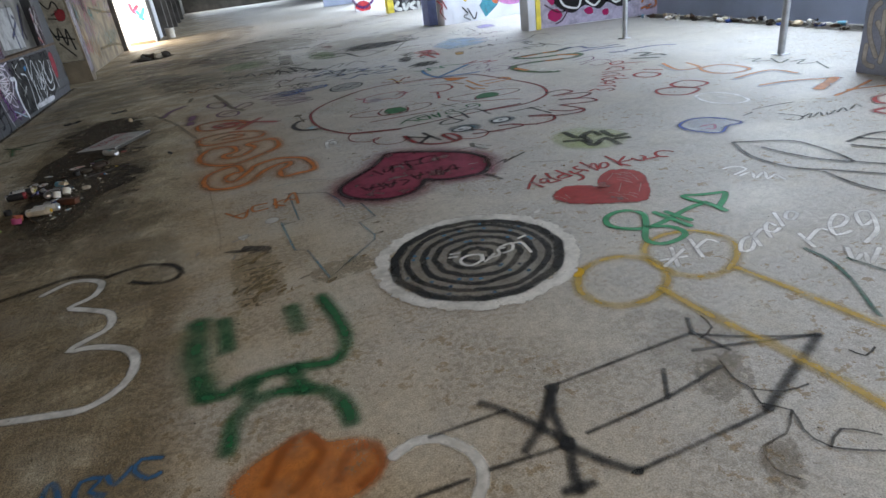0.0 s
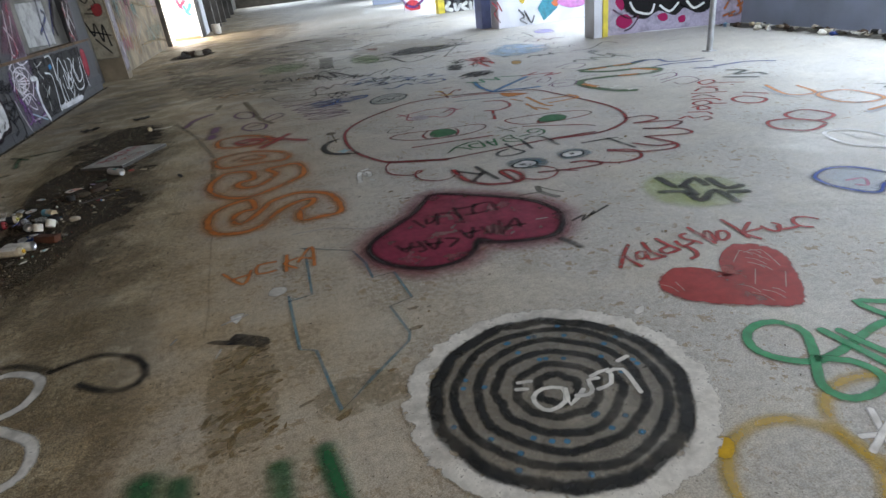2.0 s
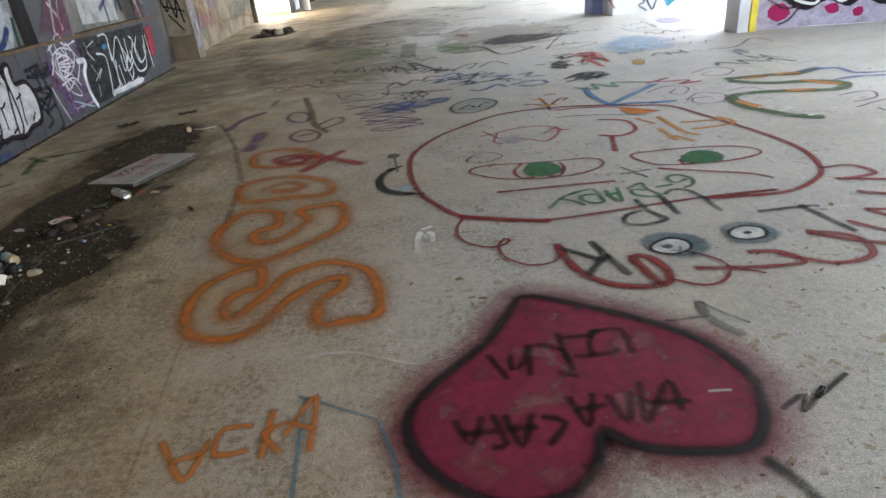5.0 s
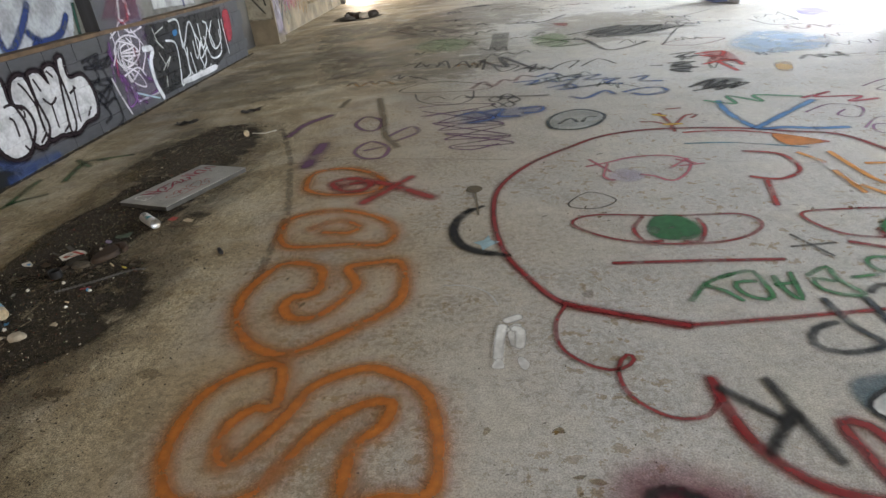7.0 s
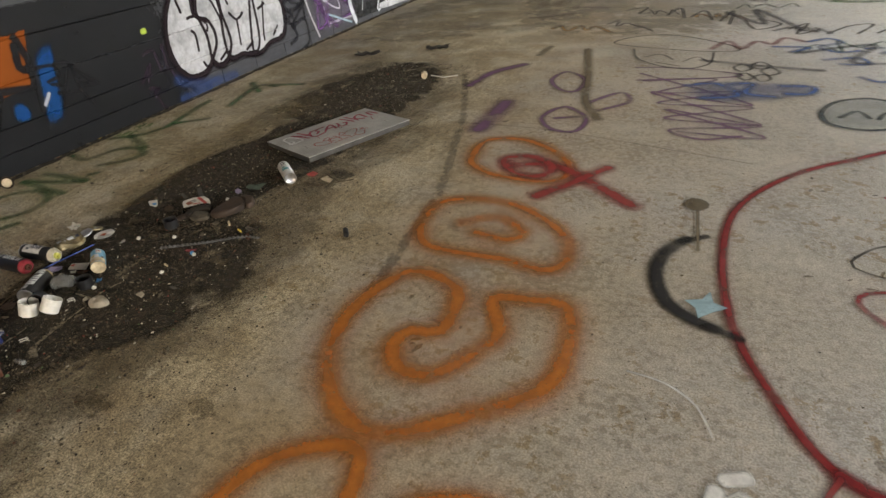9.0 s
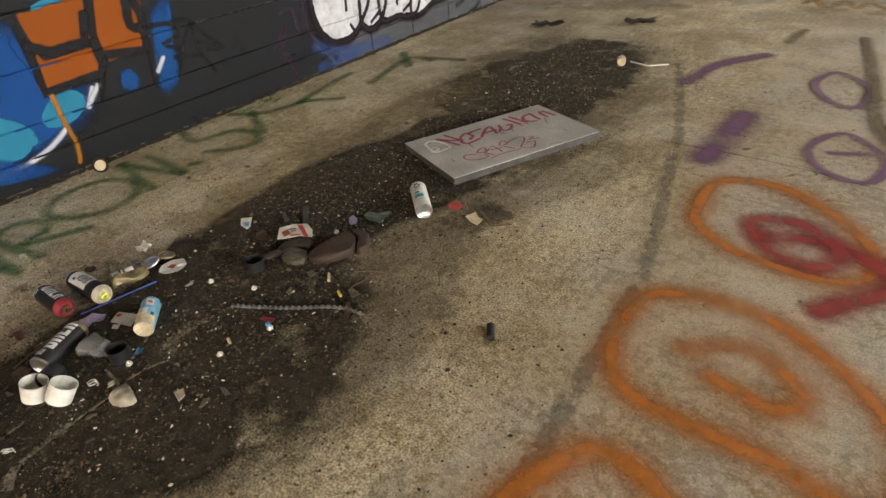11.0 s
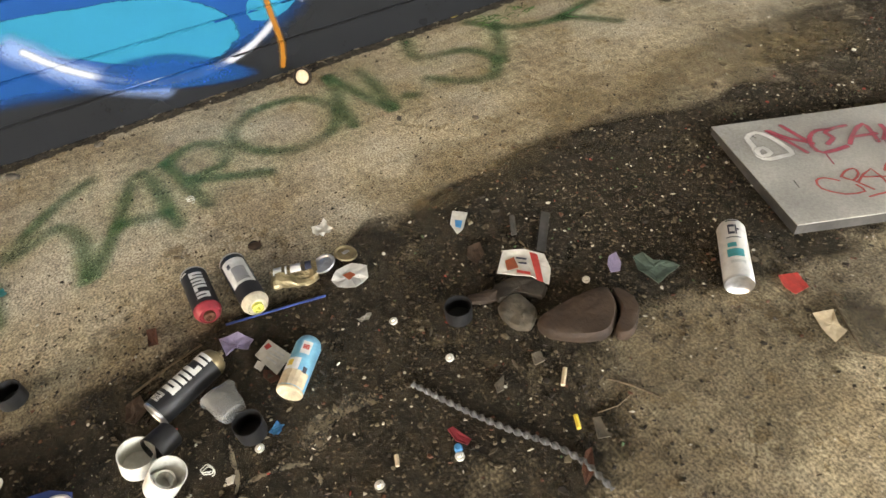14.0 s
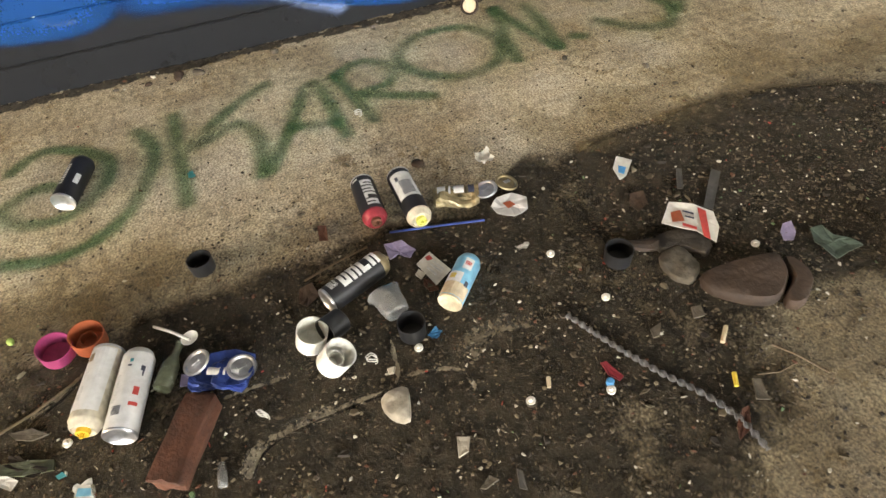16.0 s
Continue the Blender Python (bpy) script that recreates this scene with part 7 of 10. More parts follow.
graffiti("purple_scrawl", "purple and white scrawled panel on the block wall", [
    ("field", paint((0.2, 0.15, 0.24), 0.6, 0.45, 0.2), None, [[(8.06, 0.868), (8.46, 1.16), (8.98, 1.24), (8.95, 0.748), (8.78, 0.256), (8.8, 0.049), (8.24, 0.04), (8.05, 0.038), (7.97, 0.362)]]),
    ("stroke", paint((0.6, 0.58, 0.62), 0.55, 0.75, 0.2), 0.05, [[(8.3, 0.777), (8.33, 0.946), (8.48, 0.988), (8.52, 0.805), (8.46, 0.603), (8.21, 0.495), (8.17, 0.68), (8.34, 0.801), (8.42, 0.7), (8.3, 0.54)], [(8.34, 0.409), (8.22, 0.613), (8.27, 0.782)], [(8.49, 0.443), (8.25, 0.365), (8.24, 0.549)], [(7.9, 0.466), (7.96, 0.276), (8.06, 0.049)], [(8.3, 0.135), (8.45, 0.13), (8.77, 0.124)], [(8.22, 0.311), (8.28, 0.107)]]),
    ("stroke", paint((0.13, 0.04, 0.17), 0.7, 0.8, 0.2), 0.08, [[(8.82, 0.758), (9.14, 0.843), (9.07, 0.6), (8.76, 0.522), (8.96, 0.359)], [(8.54, 0.374), (8.84, 0.187), (8.53, 0.124)], [(8.04, 0.526), (8.15, 0.329), (8.27, 0.119)], [(8.02, 0.642), (8.06, 0.803)], [(8.87, 0.599), (9.21, 0.644)], [(8.11, 0.455), (8.27, 0.214), (8.44, 0.08)], [(8, 0.729), (8.06, 0.552), (8.08, 0.402)]]),
    ("stroke", paint((0.72, 0.7, 0.74), 0.5, 0.85, 0.2), 0.035, [["o", (8.19, 0.785), (8.44, 0.836), (8.69, 0.746), (8.52, 0.56), (8.21, 0.525), (8.1, 0.658)], ["o", (8.24, 0.721), (8.45, 0.749), (8.5, 0.624), (8.28, 0.589)], [(8.17, 0.56), (8.45, 0.422), (8.54, 0.25), (8.29, 0.361), (8.2, 0.613)], [(8.12, 0.85), (8.38, 0.929), (8.57, 0.85), (8.83, 0.878)], [(8.16, 0.445), (8.48, 0.478), (8.6, 0.363)], [(8.16, 0.926), (8.16, 0.733), (8.02, 0.586)], [(8.58, 0.877), (8.76, 0.645), (8.57, 0.43)], [(8.43, 0.81), (8.61, 0.607), (8.22, 0.639), (8.49, 0.505)], [(8.25, 0.804), (8.54, 0.706), (8.24, 0.676), (8.59, 0.64)]]),
    ("stroke", paint((0.38, 0.55, 0.6), 0.5, 0.85, 0.2), 0.04, [[(8.76, 0.522), (8.75, 0.271), (8.83, 0.056)], [(8.28, 0.23), (8.76, 0.058)]]),
    ("stroke", paint((0.35, 0.05, 0.09), 0.6, 0.7, 0.2), 0.05, [[(8.38, 1.03), (8.46, 0.961), (8.66, 1.03)], [(8.53, 0.683), (8.52, 0.499)], [(8.1, 0.634), (8.04, 0.468)]]),
    ("stroke", paint((0.2, 0.08, 0.25), 0.6, 0.8, 0.2), 0.05, [[(8.11, 0.334), (8.07, 0.127), (8.26, 0.176), (8.31, 0.354)], [(7.98, 0.596), (7.94, 0.43)]]),
], on_left_wall)
graffiti("black_white_letters", "black letters with white outlines on the block wall", [
    ("fill", paint((0.016, 0.016, 0.018), 0.15, 0.95, 0.1), None, [["/", (8.85, 0.898), (9.4, 0.886), (11.4, 0.871), (11.4, 0.238), (10.6, 0.044), (9.9, 0.063), (9.44, 0.048), (8.87, 0.046), (8.79, 0.386)]]),
    ("white_edge", paint((0.72, 0.75, 0.78), 0.3, 0.95, 0.1), 0.09, [[(8.72, 0.642), (8.93, 0.609), (8.81, 0.481), (8.78, 0.256), (8.86, 0.049)]]),
    ("white_edge", paint((0.72, 0.75, 0.78), 0.3, 0.95, 0.1), 0.035, [[(9.86, 0.485), (9.79, 0.21), (9.97, 0.065), (10.4, 0.259), (10.2, 0.65)], [(10.5, 0.538), (10.6, 0.229), (11, 0.24), (11.1, 0.549)], [(9.77, 0.705), (9.79, 0.355), (9.75, 0.145)], [(10.1, 0.525), (10.1, 0.299), (10.4, 0.522)], [(10.7, 0.629), (10.8, 0.355)], [(9.33, 0.649), (9.57, 0.58), (9.53, 0.32), (9.43, 0.086)], [(9.54, 0.857), (9.8, 0.828), (9.76, 0.496), (10.1, 0.775), (10.2, 0.683), (10.2, 0.315), (10.3, 0.098)], [(9.45, 0.061), (9.71, 0.14), (9.81, 0.06), (10.1, 0.129), (10.3, 0.045), (10.5, 0.145)], [(10.4, 0.719), (10.4, 0.402), (10.7, 0.66), (10.6, 0.735)], [(10.3, 0.488), (10.2, 0.271), (10.5, 0.382)], [(10.9, 0.7), (10.7, 0.511), (10.8, 0.322), (11.1, 0.412), (11.2, 0.686)], [(11.3, 0.677), (11.3, 0.426), (11.3, 0.174)], [(9.93, 0.397), (9.95, 0.131)]]),
    ("tag", paint((0.62, 0.64, 0.62), 0.3, 0.85, 0.1), 0.018, [[(9.07, 0.828), (9.11, 0.661), (9.21, 0.58)], [(9.1, 0.76), (9.35, 0.812)], [(9.07, 0.534), (9.16, 0.385)], [(9.05, 0.337), (9.33, 0.458), (9.17, 0.349)], [(9.09, 0.263), (9.04, 0.135)], [(9.21, 0.58), (9.06, 0.7)]]),
    ("white_foot", paint((0.66, 0.66, 0.7), 0.3, 0.9, 0.2), None, [[(9.44, 0.133), (9.92, 0.128), (10.7, 0.119), (10.7, 0.039), (9.96, 0.045), (9.5, 0.064)]]),
    ("red_patch", paint((0.35, 0.03, 0.05), 0.4, 0.85, 0.2), None, [[(11.4, 0.791), (11.7, 0.778), (11.6, 0.366), (11.3, 0.343)]]),
    ("blue_dab", paint((0.02, 0.2, 0.45), 0.4, 0.8, 0.3), None, [[(9.57, 0.732), (9.71, 0.748), (9.7, 0.68), (9.57, 0.663)]]),
], on_left_wall)
graffiti("window_bubble_letters", "white bubble letters outlined in blue on the blocked window", [
    ("field", paint((0.42, 0.44, 0.47), 0.05, 0.95, 0.15), None, [["/", (6.01, 0.879), (7.76, 0.894), (8.07, 1.42), (6.31, 1.4)]]),
    ("outline", paint((0.006, 0.03, 0.14), 0.4, 0.95, 0.3), 0.11, [[(6.19, 0.907), (6.41, 0.933), (6.61, 1.03), (6.78, 1.23)], [(6.78, 1.23), (6.74, 1.06), (6.77, 0.941), (6.86, 0.95), (7.08, 1.11), (7.25, 1.28)], [(7.13, 1.05), (7.22, 0.97), (7.38, 0.947), (7.59, 0.996), (7.76, 1.13)], [(7.22, 0.97), (7.15, 0.931)]]),
    ("band", paint((0.02, 0.09, 0.3), 0.6, 0.75, 0.3), 0.13, [[(6.34, 0.867), (6.87, 0.878), (7.6, 0.864)]]),
    ("edge", paint((0.01, 0.07, 0.05), 0.5, 0.9, 0.3), 0.09, [[(7.93, 1.22), (7.88, 0.932)]]),
], on_left_infill)
graffiti("second_window_letters", "grey white letters with blue strokes on a blocked window", [
    ("field", paint((0.5, 0.5, 0.5), 0.2, 0.85, 0.3), None, [["/", (9.6, 1.65), (10.9, 1.67), (10.9, 0.949), (9.54, 0.995)]]),
    ("stroke", paint((0.05, 0.06, 0.16), 0.5, 0.8, 0.3), 0.1, [[(10.6, 1.67), (10.5, 1.33), (10.5, 0.984)], [(11.3, 1.66), (11.1, 1.4), (10.9, 1.13)], [(10.7, 1.5), (10.8, 1.41), (10.3, 1.17)]]),
    ("stroke", paint((0.03, 0.02, 0.03), 0.5, 0.85, 0.3), 0.16, [[(11.4, 1.66), (11.1, 1.3), (11.1, 1.12)]]),
], on_left_infill)
graffiti("pier_scrawl", "red, violet and white scrawls on the block pier", [
    ("field", paint((0.16, 0.06, 0.1), 0.4, 0.7, 0.3), None, [["/", (8.03, 1.02), (8.76, 1.69), (9.07, 1.75), (8.86, 0.942)]]),
    ("stroke", paint((0.5, 0.48, 0.5), 0.5, 0.7, 0.3), 0.07, [[(8.66, 1.55), (8.53, 1.27), (8.42, 1.02)], [(8.82, 1.47), (8.65, 1.19), (8.65, 1.04)], [(8.48, 1.34), (8.66, 1.15)]]),
    ("stroke", paint((0.35, 0.05, 0.07), 0.6, 0.7, 0.3), 0.08, [[(8.84, 1.61), (8.7, 1.37)], [(8.68, 1.26), (8.59, 0.985)]]),
], on_left_wall)
graffiti("end_pier_scrawl", "red and white scrawls on the end pier", [
    ("field", paint((0.14, 0.1, 0.11), 0.4, 0.7, 0.3), None, [["/", (11.3, 1.64), (11.8, 1.68), (11.6, 0.916), (11.1, 0.912)]]),
    ("stroke", paint((0.5, 0.48, 0.48), 0.5, 0.7, 0.3), 0.08, [[(11.4, 1.59), (11.3, 1.27), (11.4, 0.963)], [(11.6, 1.54), (11.3, 1.18)], [(11.5, 1.36), (11.6, 1.16)]]),
    ("stroke", paint((0.35, 0.06, 0.07), 0.6, 0.7, 0.3), 0.08, [[(11.3, 1.5), (11.3, 1.36)], [(11.2, 1.09), (11.4, 1)]]),
], on_left_wall)
graffiti("door_letters", "red and blue letters on the sunlit return wall", [
    ("red", paint((0.6, 0.02, 0.06), 0.3, 0.95, 0.3), 0.16, [[(0.655, 1.38), (0.716, 1.18), (0.89, 1.31)], [(0.706, 1.14), (0.836, 1.05)]]),
    ("blue", paint((0.03, 0.25, 0.6), 0.3, 0.95, 0.3), 0.16, [[(0.838, 1.13), (0.929, 0.963), (1.07, 1.18)], [(0.881, 0.93), (0.975, 0.842)]]),
], on_return_wall)
graffiti("column_tags", "black and red tags on the plaster column", [
    ("pale_coat", paint((0.5, 0.45, 0.36), 0.15, 0.8, 0.3), None, [["/", (0.03, 0.42), (0.56, 0.42), (0.56, 2.4), (0.03, 2.4)]]),
    ("stroke", paint((0.016, 0.016, 0.018), 0.3, 0.95, 0.2), 0.04, [[(0.1, 1.72), (0.22, 1.55), (0.34, 1.68), (0.4, 1.5), (0.24, 1.42)], [(0.16, 1.36), (0.42, 1.32)], [(0.1, 1.2), (0.2, 0.92), (0.26, 1.16), (0.34, 0.8), (0.4, 1.12), (0.46, 0.7)], [(0.14, 1.02), (0.5, 0.9)], [(0.2, 0.86), (0.42, 0.56)], [(0.12, 1.95), (0.3, 2.1), (0.42, 1.9)]]),
    ("red", paint((0.4, 0.04, 0.05), 0.4, 0.85, 0.3), None, [[(0.3, 1.5), (0.5, 1.52), (0.48, 1.3), (0.32, 1.28)]]),
], on_column_face)
graffiti("column_side_scrawl", "violet and white scrawl on the side of the plaster column", [
    ("field", paint((0.3, 0.26, 0.3), 0.3, 0.75, 0.3), None, [["/", (13.22, 0.1), (13.63, 0.1), (13.63, 2.2), (13.22, 2.2)]]),
    ("stroke", paint((0.62, 0.6, 0.6), 0.5, 0.8, 0.3), 0.05, [[(13.3, 1.9), (13.5, 1.4), (13.3, 1.0), (13.55, 0.5)], [(13.55, 1.7), (13.35, 1.2), (13.5, 0.8)]]),
], on_column)
rng = random.Random(62)
for i in range(34):
    y0, z0 = rng.uniform(13.9, 20.8), rng.uniform(0.25, 2.0)
    c = rng.choice(((0.5, 0.47, 0.42), (0.55, 0.52, 0.5), (0.4, 0.1, 0.16), (0.06, 0.2, 0.2), (0.03, 0.03, 0.035), (0.03, 0.03, 0.035), (0.3, 0.2, 0.34), (0.4, 0.2, 0.06)))
    w, h = rng.uniform(0.5, 1.3), rng.uniform(0.15, 0.4)
    pts = [(y0 + w * (k / 8 - 0.5) + rng.uniform(-0.08, 0.08), max(0.08, z0 + h * (1 if k % 2 else -1) * rng.uniform(0.3, 1.0))) for k in range(9)]
    tagged(graffiti("plaster_tag", "sprayed tag on the stained plaster wall", [("stroke", paint(c, 0.4, 0.8, 0.3), rng.choice((0.035, 0.05, 0.08)), [pts])], on_left_wall), group="tags on the plaster wall")
graffiti("plaster_scrawl", "pale and ochre scrawls over the stained plaster wall", [
    ("stroke", paint((0.6, 0.57, 0.5), 0.6, 0.6, 0.3), 0.09, [[(16.1, 1.42), (16.3, 0.888), (16, 0.296)], [(16.6, 1.28), (17.1, 0.698), (17.1, 0.26)], [(17.3, 1.25), (17.9, 0.939), (16.9, 0.571)], [(18.2, 1.07), (19.1, 0.563), (20, 0.17)], [(19.6, 1.25), (19.4, 0.706)], [(20.8, 1.14), (20.3, 0.486)], [(22.1, 0.909), (21.5, 0.227)]]),
    ("stroke", paint((0.3, 0.2, 0.08), 0.8, 0.6, 0.3), 0.12, [[(17.4, 1.46), (19.7, 1.3), (22.6, 1.25)], [(17, 0.418), (19.8, 0.353), (21.8, 0.113)]]),
    ("stroke", paint((0.2, 0.17, 0.24), 0.8, 0.55, 0.3), 0.14, [[(14.9, 0.846), (14.6, 0.236), (14.7, -0.099)], [(15.3, 1.32), (15.3, 0.943)]]),
], on_left_wall)
graffiti("bold_mural", "black and white bubble letters with magenta splashes on a white wall", [
    ("field", paint((0.5, 0.46, 0.62), 0.1, 0.8, 0.1), None, [["/", (0.024, -0.035), (0.032, 0.897), (2.25, 0.756), (2.67, -0.009), (1.74, 0.008), (0.849, 0.011)]]),
    ("letters", paint((0.016, 0.016, 0.018), 0.15, 0.95, 0.05), None, [[(0.316, 0.477), (0.328, 0.774), (1.3, 0.765), (1.98, 0.649), (1.93, 0.312), (1.68, 0.225), (1.47, 0.359), (1.28, 0.227), (0.983, 0.333), (0.741, 0.215), (0.489, 0.307)]]),
    ("white_loop", paint((0.78, 0.8, 0.82), 0.3, 0.95, 0.05), 0.05, [[(0.483, 0.526), (0.586, 0.374), (0.836, 0.31), (0.908, 0.454)], [(1.01, 0.425), (1.18, 0.313), (1.32, 0.44)], [(1.47, 0.453), (1.6, 0.327), (1.76, 0.395)]]),
    ("magenta", paint((0.42, 0.02, 0.12), 0.2, 0.9, 0.05), None, [[(0.215, 0.553), (0.281, 0.686), (0.384, 0.508), (0.338, 0.399)], [(0.26, 0.311), (0.438, 0.341), (0.543, 0.187), (0.396, 0.085), (0.243, 0.169)], [(0.957, 0.26), (1.11, 0.301), (1.16, 0.182), (1.04, 0.156)], [(1.33, 0.203), (1.45, 0.229), (1.46, 0.114), (1.36, 0.104)]]),
    ("stroke", paint((0.08, 0.02, 0.05), 0.4, 0.85, 0.3), 0.04, [[(0.188, 0.433), (0.44, 0.274), (0.639, 0.292)], [(0.639, 0.273), (0.525, 0.111), (0.396, 0.056)]]),
    ("orange", paint((0.5, 0.14, 0.03), 0.5, 0.85, 0.3), 0.07, [[(2.13, 0.264), (2.28, 0.48), (2.41, 0.188), (2.22, 0.132)], [(2.35, 0.288), (2.53, 0.362), (2.49, 0.161)], [(2.62, 0.399), (2.69, 0.206), (2.77, 0.384)], [(2.12, 0.142), (2.31, 0.198)]]),
], on_cross_wall)
graffiti("pale_bay_mural", "teal and pink mural shapes with black tags on a white wall", [
    ("teal", paint((0.02, 0.25, 0.33), 0.15, 0.9, 0.3), None, [["/", (0.714, 0.344), (0.938, 0.624), (1.44, 0.628), (1.22, 0.284), (0.875, 0.038)]]),
    ("orange", paint((0.6, 0.15, 0.05), 0.2, 0.9, 0.3), None, [[(1.07, 0.425), (1.29, 0.523), (1.22, 0.322)]]),
    ("pink", paint((0.6, 0.2, 0.5), 0.15, 0.85, 0.3), None, [[(1.22, 0.408), (1.44, 0.567), (2.17, 0.547), (2.02, 0.314), (1.58, 0.254)]]),
    ("tag", paint((0.016, 0.016, 0.018), 0.3, 0.9, 0.3), 0.05, [[(0.261, 0.361), (0.394, 0.197), (0.278, 0.149), (0.444, 0.041)], [(0.4, 0.32), (0.559, 0.052), (0.636, 0.192)]]),
    ("tag", paint((0.4, 0.03, 0.05), 0.4, 0.8, 0.3), 0.05, [[(-0.392, 0.595), (-0.264, 0.46), (-0.341, 0.347), (-0.215, 0.148)], [(-0.255, 0.579), (-0.158, 0.386)]]),
    ("yellow", paint((0.7, 0.5, 0.05), 0.3, 0.9, 0.3), None, [[(0.234, 0.643), (0.445, 0.656), (0.365, 0.471)]]),
], on_second_wall)
graffiti("far_black_letters", "white letters on a black field far along the hall", [
    ("field", paint((0.016, 0.016, 0.018), 0.1, 0.95, 0.3), None, [["/", (-0.023, 0.01), (0.034, 0.523), (1.2, 0.391), (1.15, -0.095)]]),
    ("white", paint((0.78, 0.8, 0.78), 0.3, 0.95, 0.3), 0.16, [[(0.313, 0.313), (0.194, 0.147), (0.389, 0.07)], [(0.507, 0.236), (0.55, 0.05), (0.709, 0.213)], [(0.916, 0.243), (0.762, 0.134), (0.955, 0.002)], [(1.06, 0.226), (1.08, -0.013)]]),
], on_third_wall)
graffiti("far_red_letters", "red and white letters far along the hall", [
    ("red", paint((0.55, 0.03, 0.04), 0.2, 0.95, 0.3), None, [[(-0.032, 0.179), (0.227, 0.397), (0.563, 0.317), (0.644, 0.037), (0.287, -0.026)]]),
    ("outline", paint((0.1, 0.02, 0.12), 0.4, 0.9, 0.3), 0.15, [[(-0.066, 0.431), (0.132, 0.201), (0.422, 0.125), (0.751, 0.337)]]),
], on_fourth_wall)
graffiti("white_drips", "white dripped paint on the pale blue column", [
    ("drip", paint((0.76, 0.75, 0.72), 0.3, 0.9, 0.3), 0.06, [[(1.9, 0.648), (1.96, 0.573), (1.95, 0.371), (1.85, 0.171)], [(1.89, 0.475), (1.8, 0.329), (1.8, 0.124)], [(1.96, 0.267), (1.95, 0.108), (1.86, 0.075)], [(1.84, 0.576), (1.83, 0.378)]]),
], on_blue_column)

# ---- materials of loose things ----
TIN = material("bare_tin", (0.62, 0.62, 0.62), 0.32, 0.9, vary=0.25, scale=30, bump=0.05)
GOLD = material("gold_printed_tin", (0.32, 0.25, 0.14), 0.4, 0.5, vary=0.4, scale=25, bump=0.1)
BLACK_TIN = material("black_printed_tin", (0.012, 0.012, 0.014), 0.5, 0.0, vary=0.4, scale=20, bump=0.05)
WHITE_TIN = material("scuffed_white_tin", (0.72, 0.71, 0.68), 0.45, 0.1, vary=0.22, scale=18, bump=0.08)
DIRTY_WHITE = material("dirty_cream_tin", (0.62, 0.55, 0.42), 0.55, 0.1, vary=0.4, scale=22, bump=0.1)
BLUE_TIN = material("deep_blue_printed_tin", (0.03, 0.07, 0.28), 0.35, 0.4, vary=0.3, scale=25)
SKY_TIN = material("sky_blue_printed_tin", (0.18, 0.5, 0.68), 0.4, 0.2, vary=0.25, scale=18)
BLACK_PLASTIC = material("black_plastic", (0.016, 0.016, 0.017), 0.45, vary=0.5, scale=25, bump=0.05)
WHITE_PLASTIC = material("grubby_white_plastic", (0.76, 0.73, 0.66), 0.5, vary=0.2, scale=22, bump=0.06)
PINK_PLASTIC = material("magenta_plastic", (0.34, 0.045, 0.13), 0.5, vary=0.2, scale=22)
ORANGE_PLASTIC = material("orange_red_plastic", (0.36, 0.085, 0.035), 0.5, vary=0.25, scale=22)
RED_PLASTIC = material("red_plastic", (0.26, 0.025, 0.035), 0.45, vary=0.25, scale=22)
YELLOW_PLASTIC = material("lime_yellow_plastic", (0.6, 0.58, 0.13), 0.5, vary=0.2, scale=22)
AMBER_PLASTIC = material("amber_yellow_plastic", (0.7, 0.42, 0.04), 0.5, vary=0.2, scale=22)
BLUE_PLASTIC = material("sky_blue_plastic", (0.04, 0.27, 0.55), 0.5, vary=0.2, scale=22)
VIOLET_PLASTIC = material("pale_violet_plastic", (0.32, 0.27, 0.42), 0.6, vary=0.25, scale=22)
TEAL_INK = material("teal_print", (0.03, 0.3, 0.33), 0.5, vary=0.2, scale=30)
RED_INK = material("red_print", (0.55, 0.06, 0.05), 0.5, vary=0.2, scale=30)
PALE_INK = material("pale_grey_print", (0.62, 0.62, 0.6), 0.5, vary=0.2, scale=30)
DARK_INK = material("dark_print", (0.04, 0.045, 0.07), 0.5, vary=0.2, scale=30)
YELLOW_INK = material("yellow_print", (0.7, 0.52, 0.08), 0.5, vary=0.2, scale=30)
PAPER = material("damp_white_paper", (0.7, 0.67, 0.6), 0.85, vary=0.25, scale=20, bump=0.2)
CARD = material("tan_card", (0.62, 0.5, 0.34), 0.85, vary=0.25, scale=20, bump=0.2)
BRICK = material("dark_red_brick", (0.105, 0.037, 0.019), 0.9, vary=0.55, scale=14, bump=0.6, fine=120)
ROT = material("rotten_brown_leather", (0.05, 0.029, 0.018), 0.75, vary=0.45, scale=16, bump=0.5)
LEAF = material("rotten_leaf", (0.06, 0.034, 0.02), 0.85, vary=0.4, scale=30, bump=0.4)
LIME = material("lime_green_bud", (0.35, 0.5, 0.12), 0.7, vary=0.4, scale=60)
DULL_STONE = material("dull_grey_stone", (0.1, 0.082, 0.06), 0.9, vary=0.5, scale=40, bump=0.6)
STONE = material("pale_rubble_stone", (0.36, 0.31, 0.24), 0.9, vary=0.35, scale=20, bump=0.5)
GREY_STONE = material("dark_grey_stone", (0.035, 0.026, 0.018), 0.9, vary=0.4, scale=20, bump=0.5)
GREEN_GLASS = material("dusty_green_glass", (0.1, 0.11, 0.07), 0.25, vary=0.4, scale=30, bump=0.1)
CLOTH = material("faded_green_rag", (0.075, 0.11, 0.085), 0.9, vary=0.4, scale=30, bump=0.5)
IRON = material("dull_grey_iron", (0.17, 0.165, 0.16), 0.5, 0.6, vary=0.4, scale=60, bump=0.2)
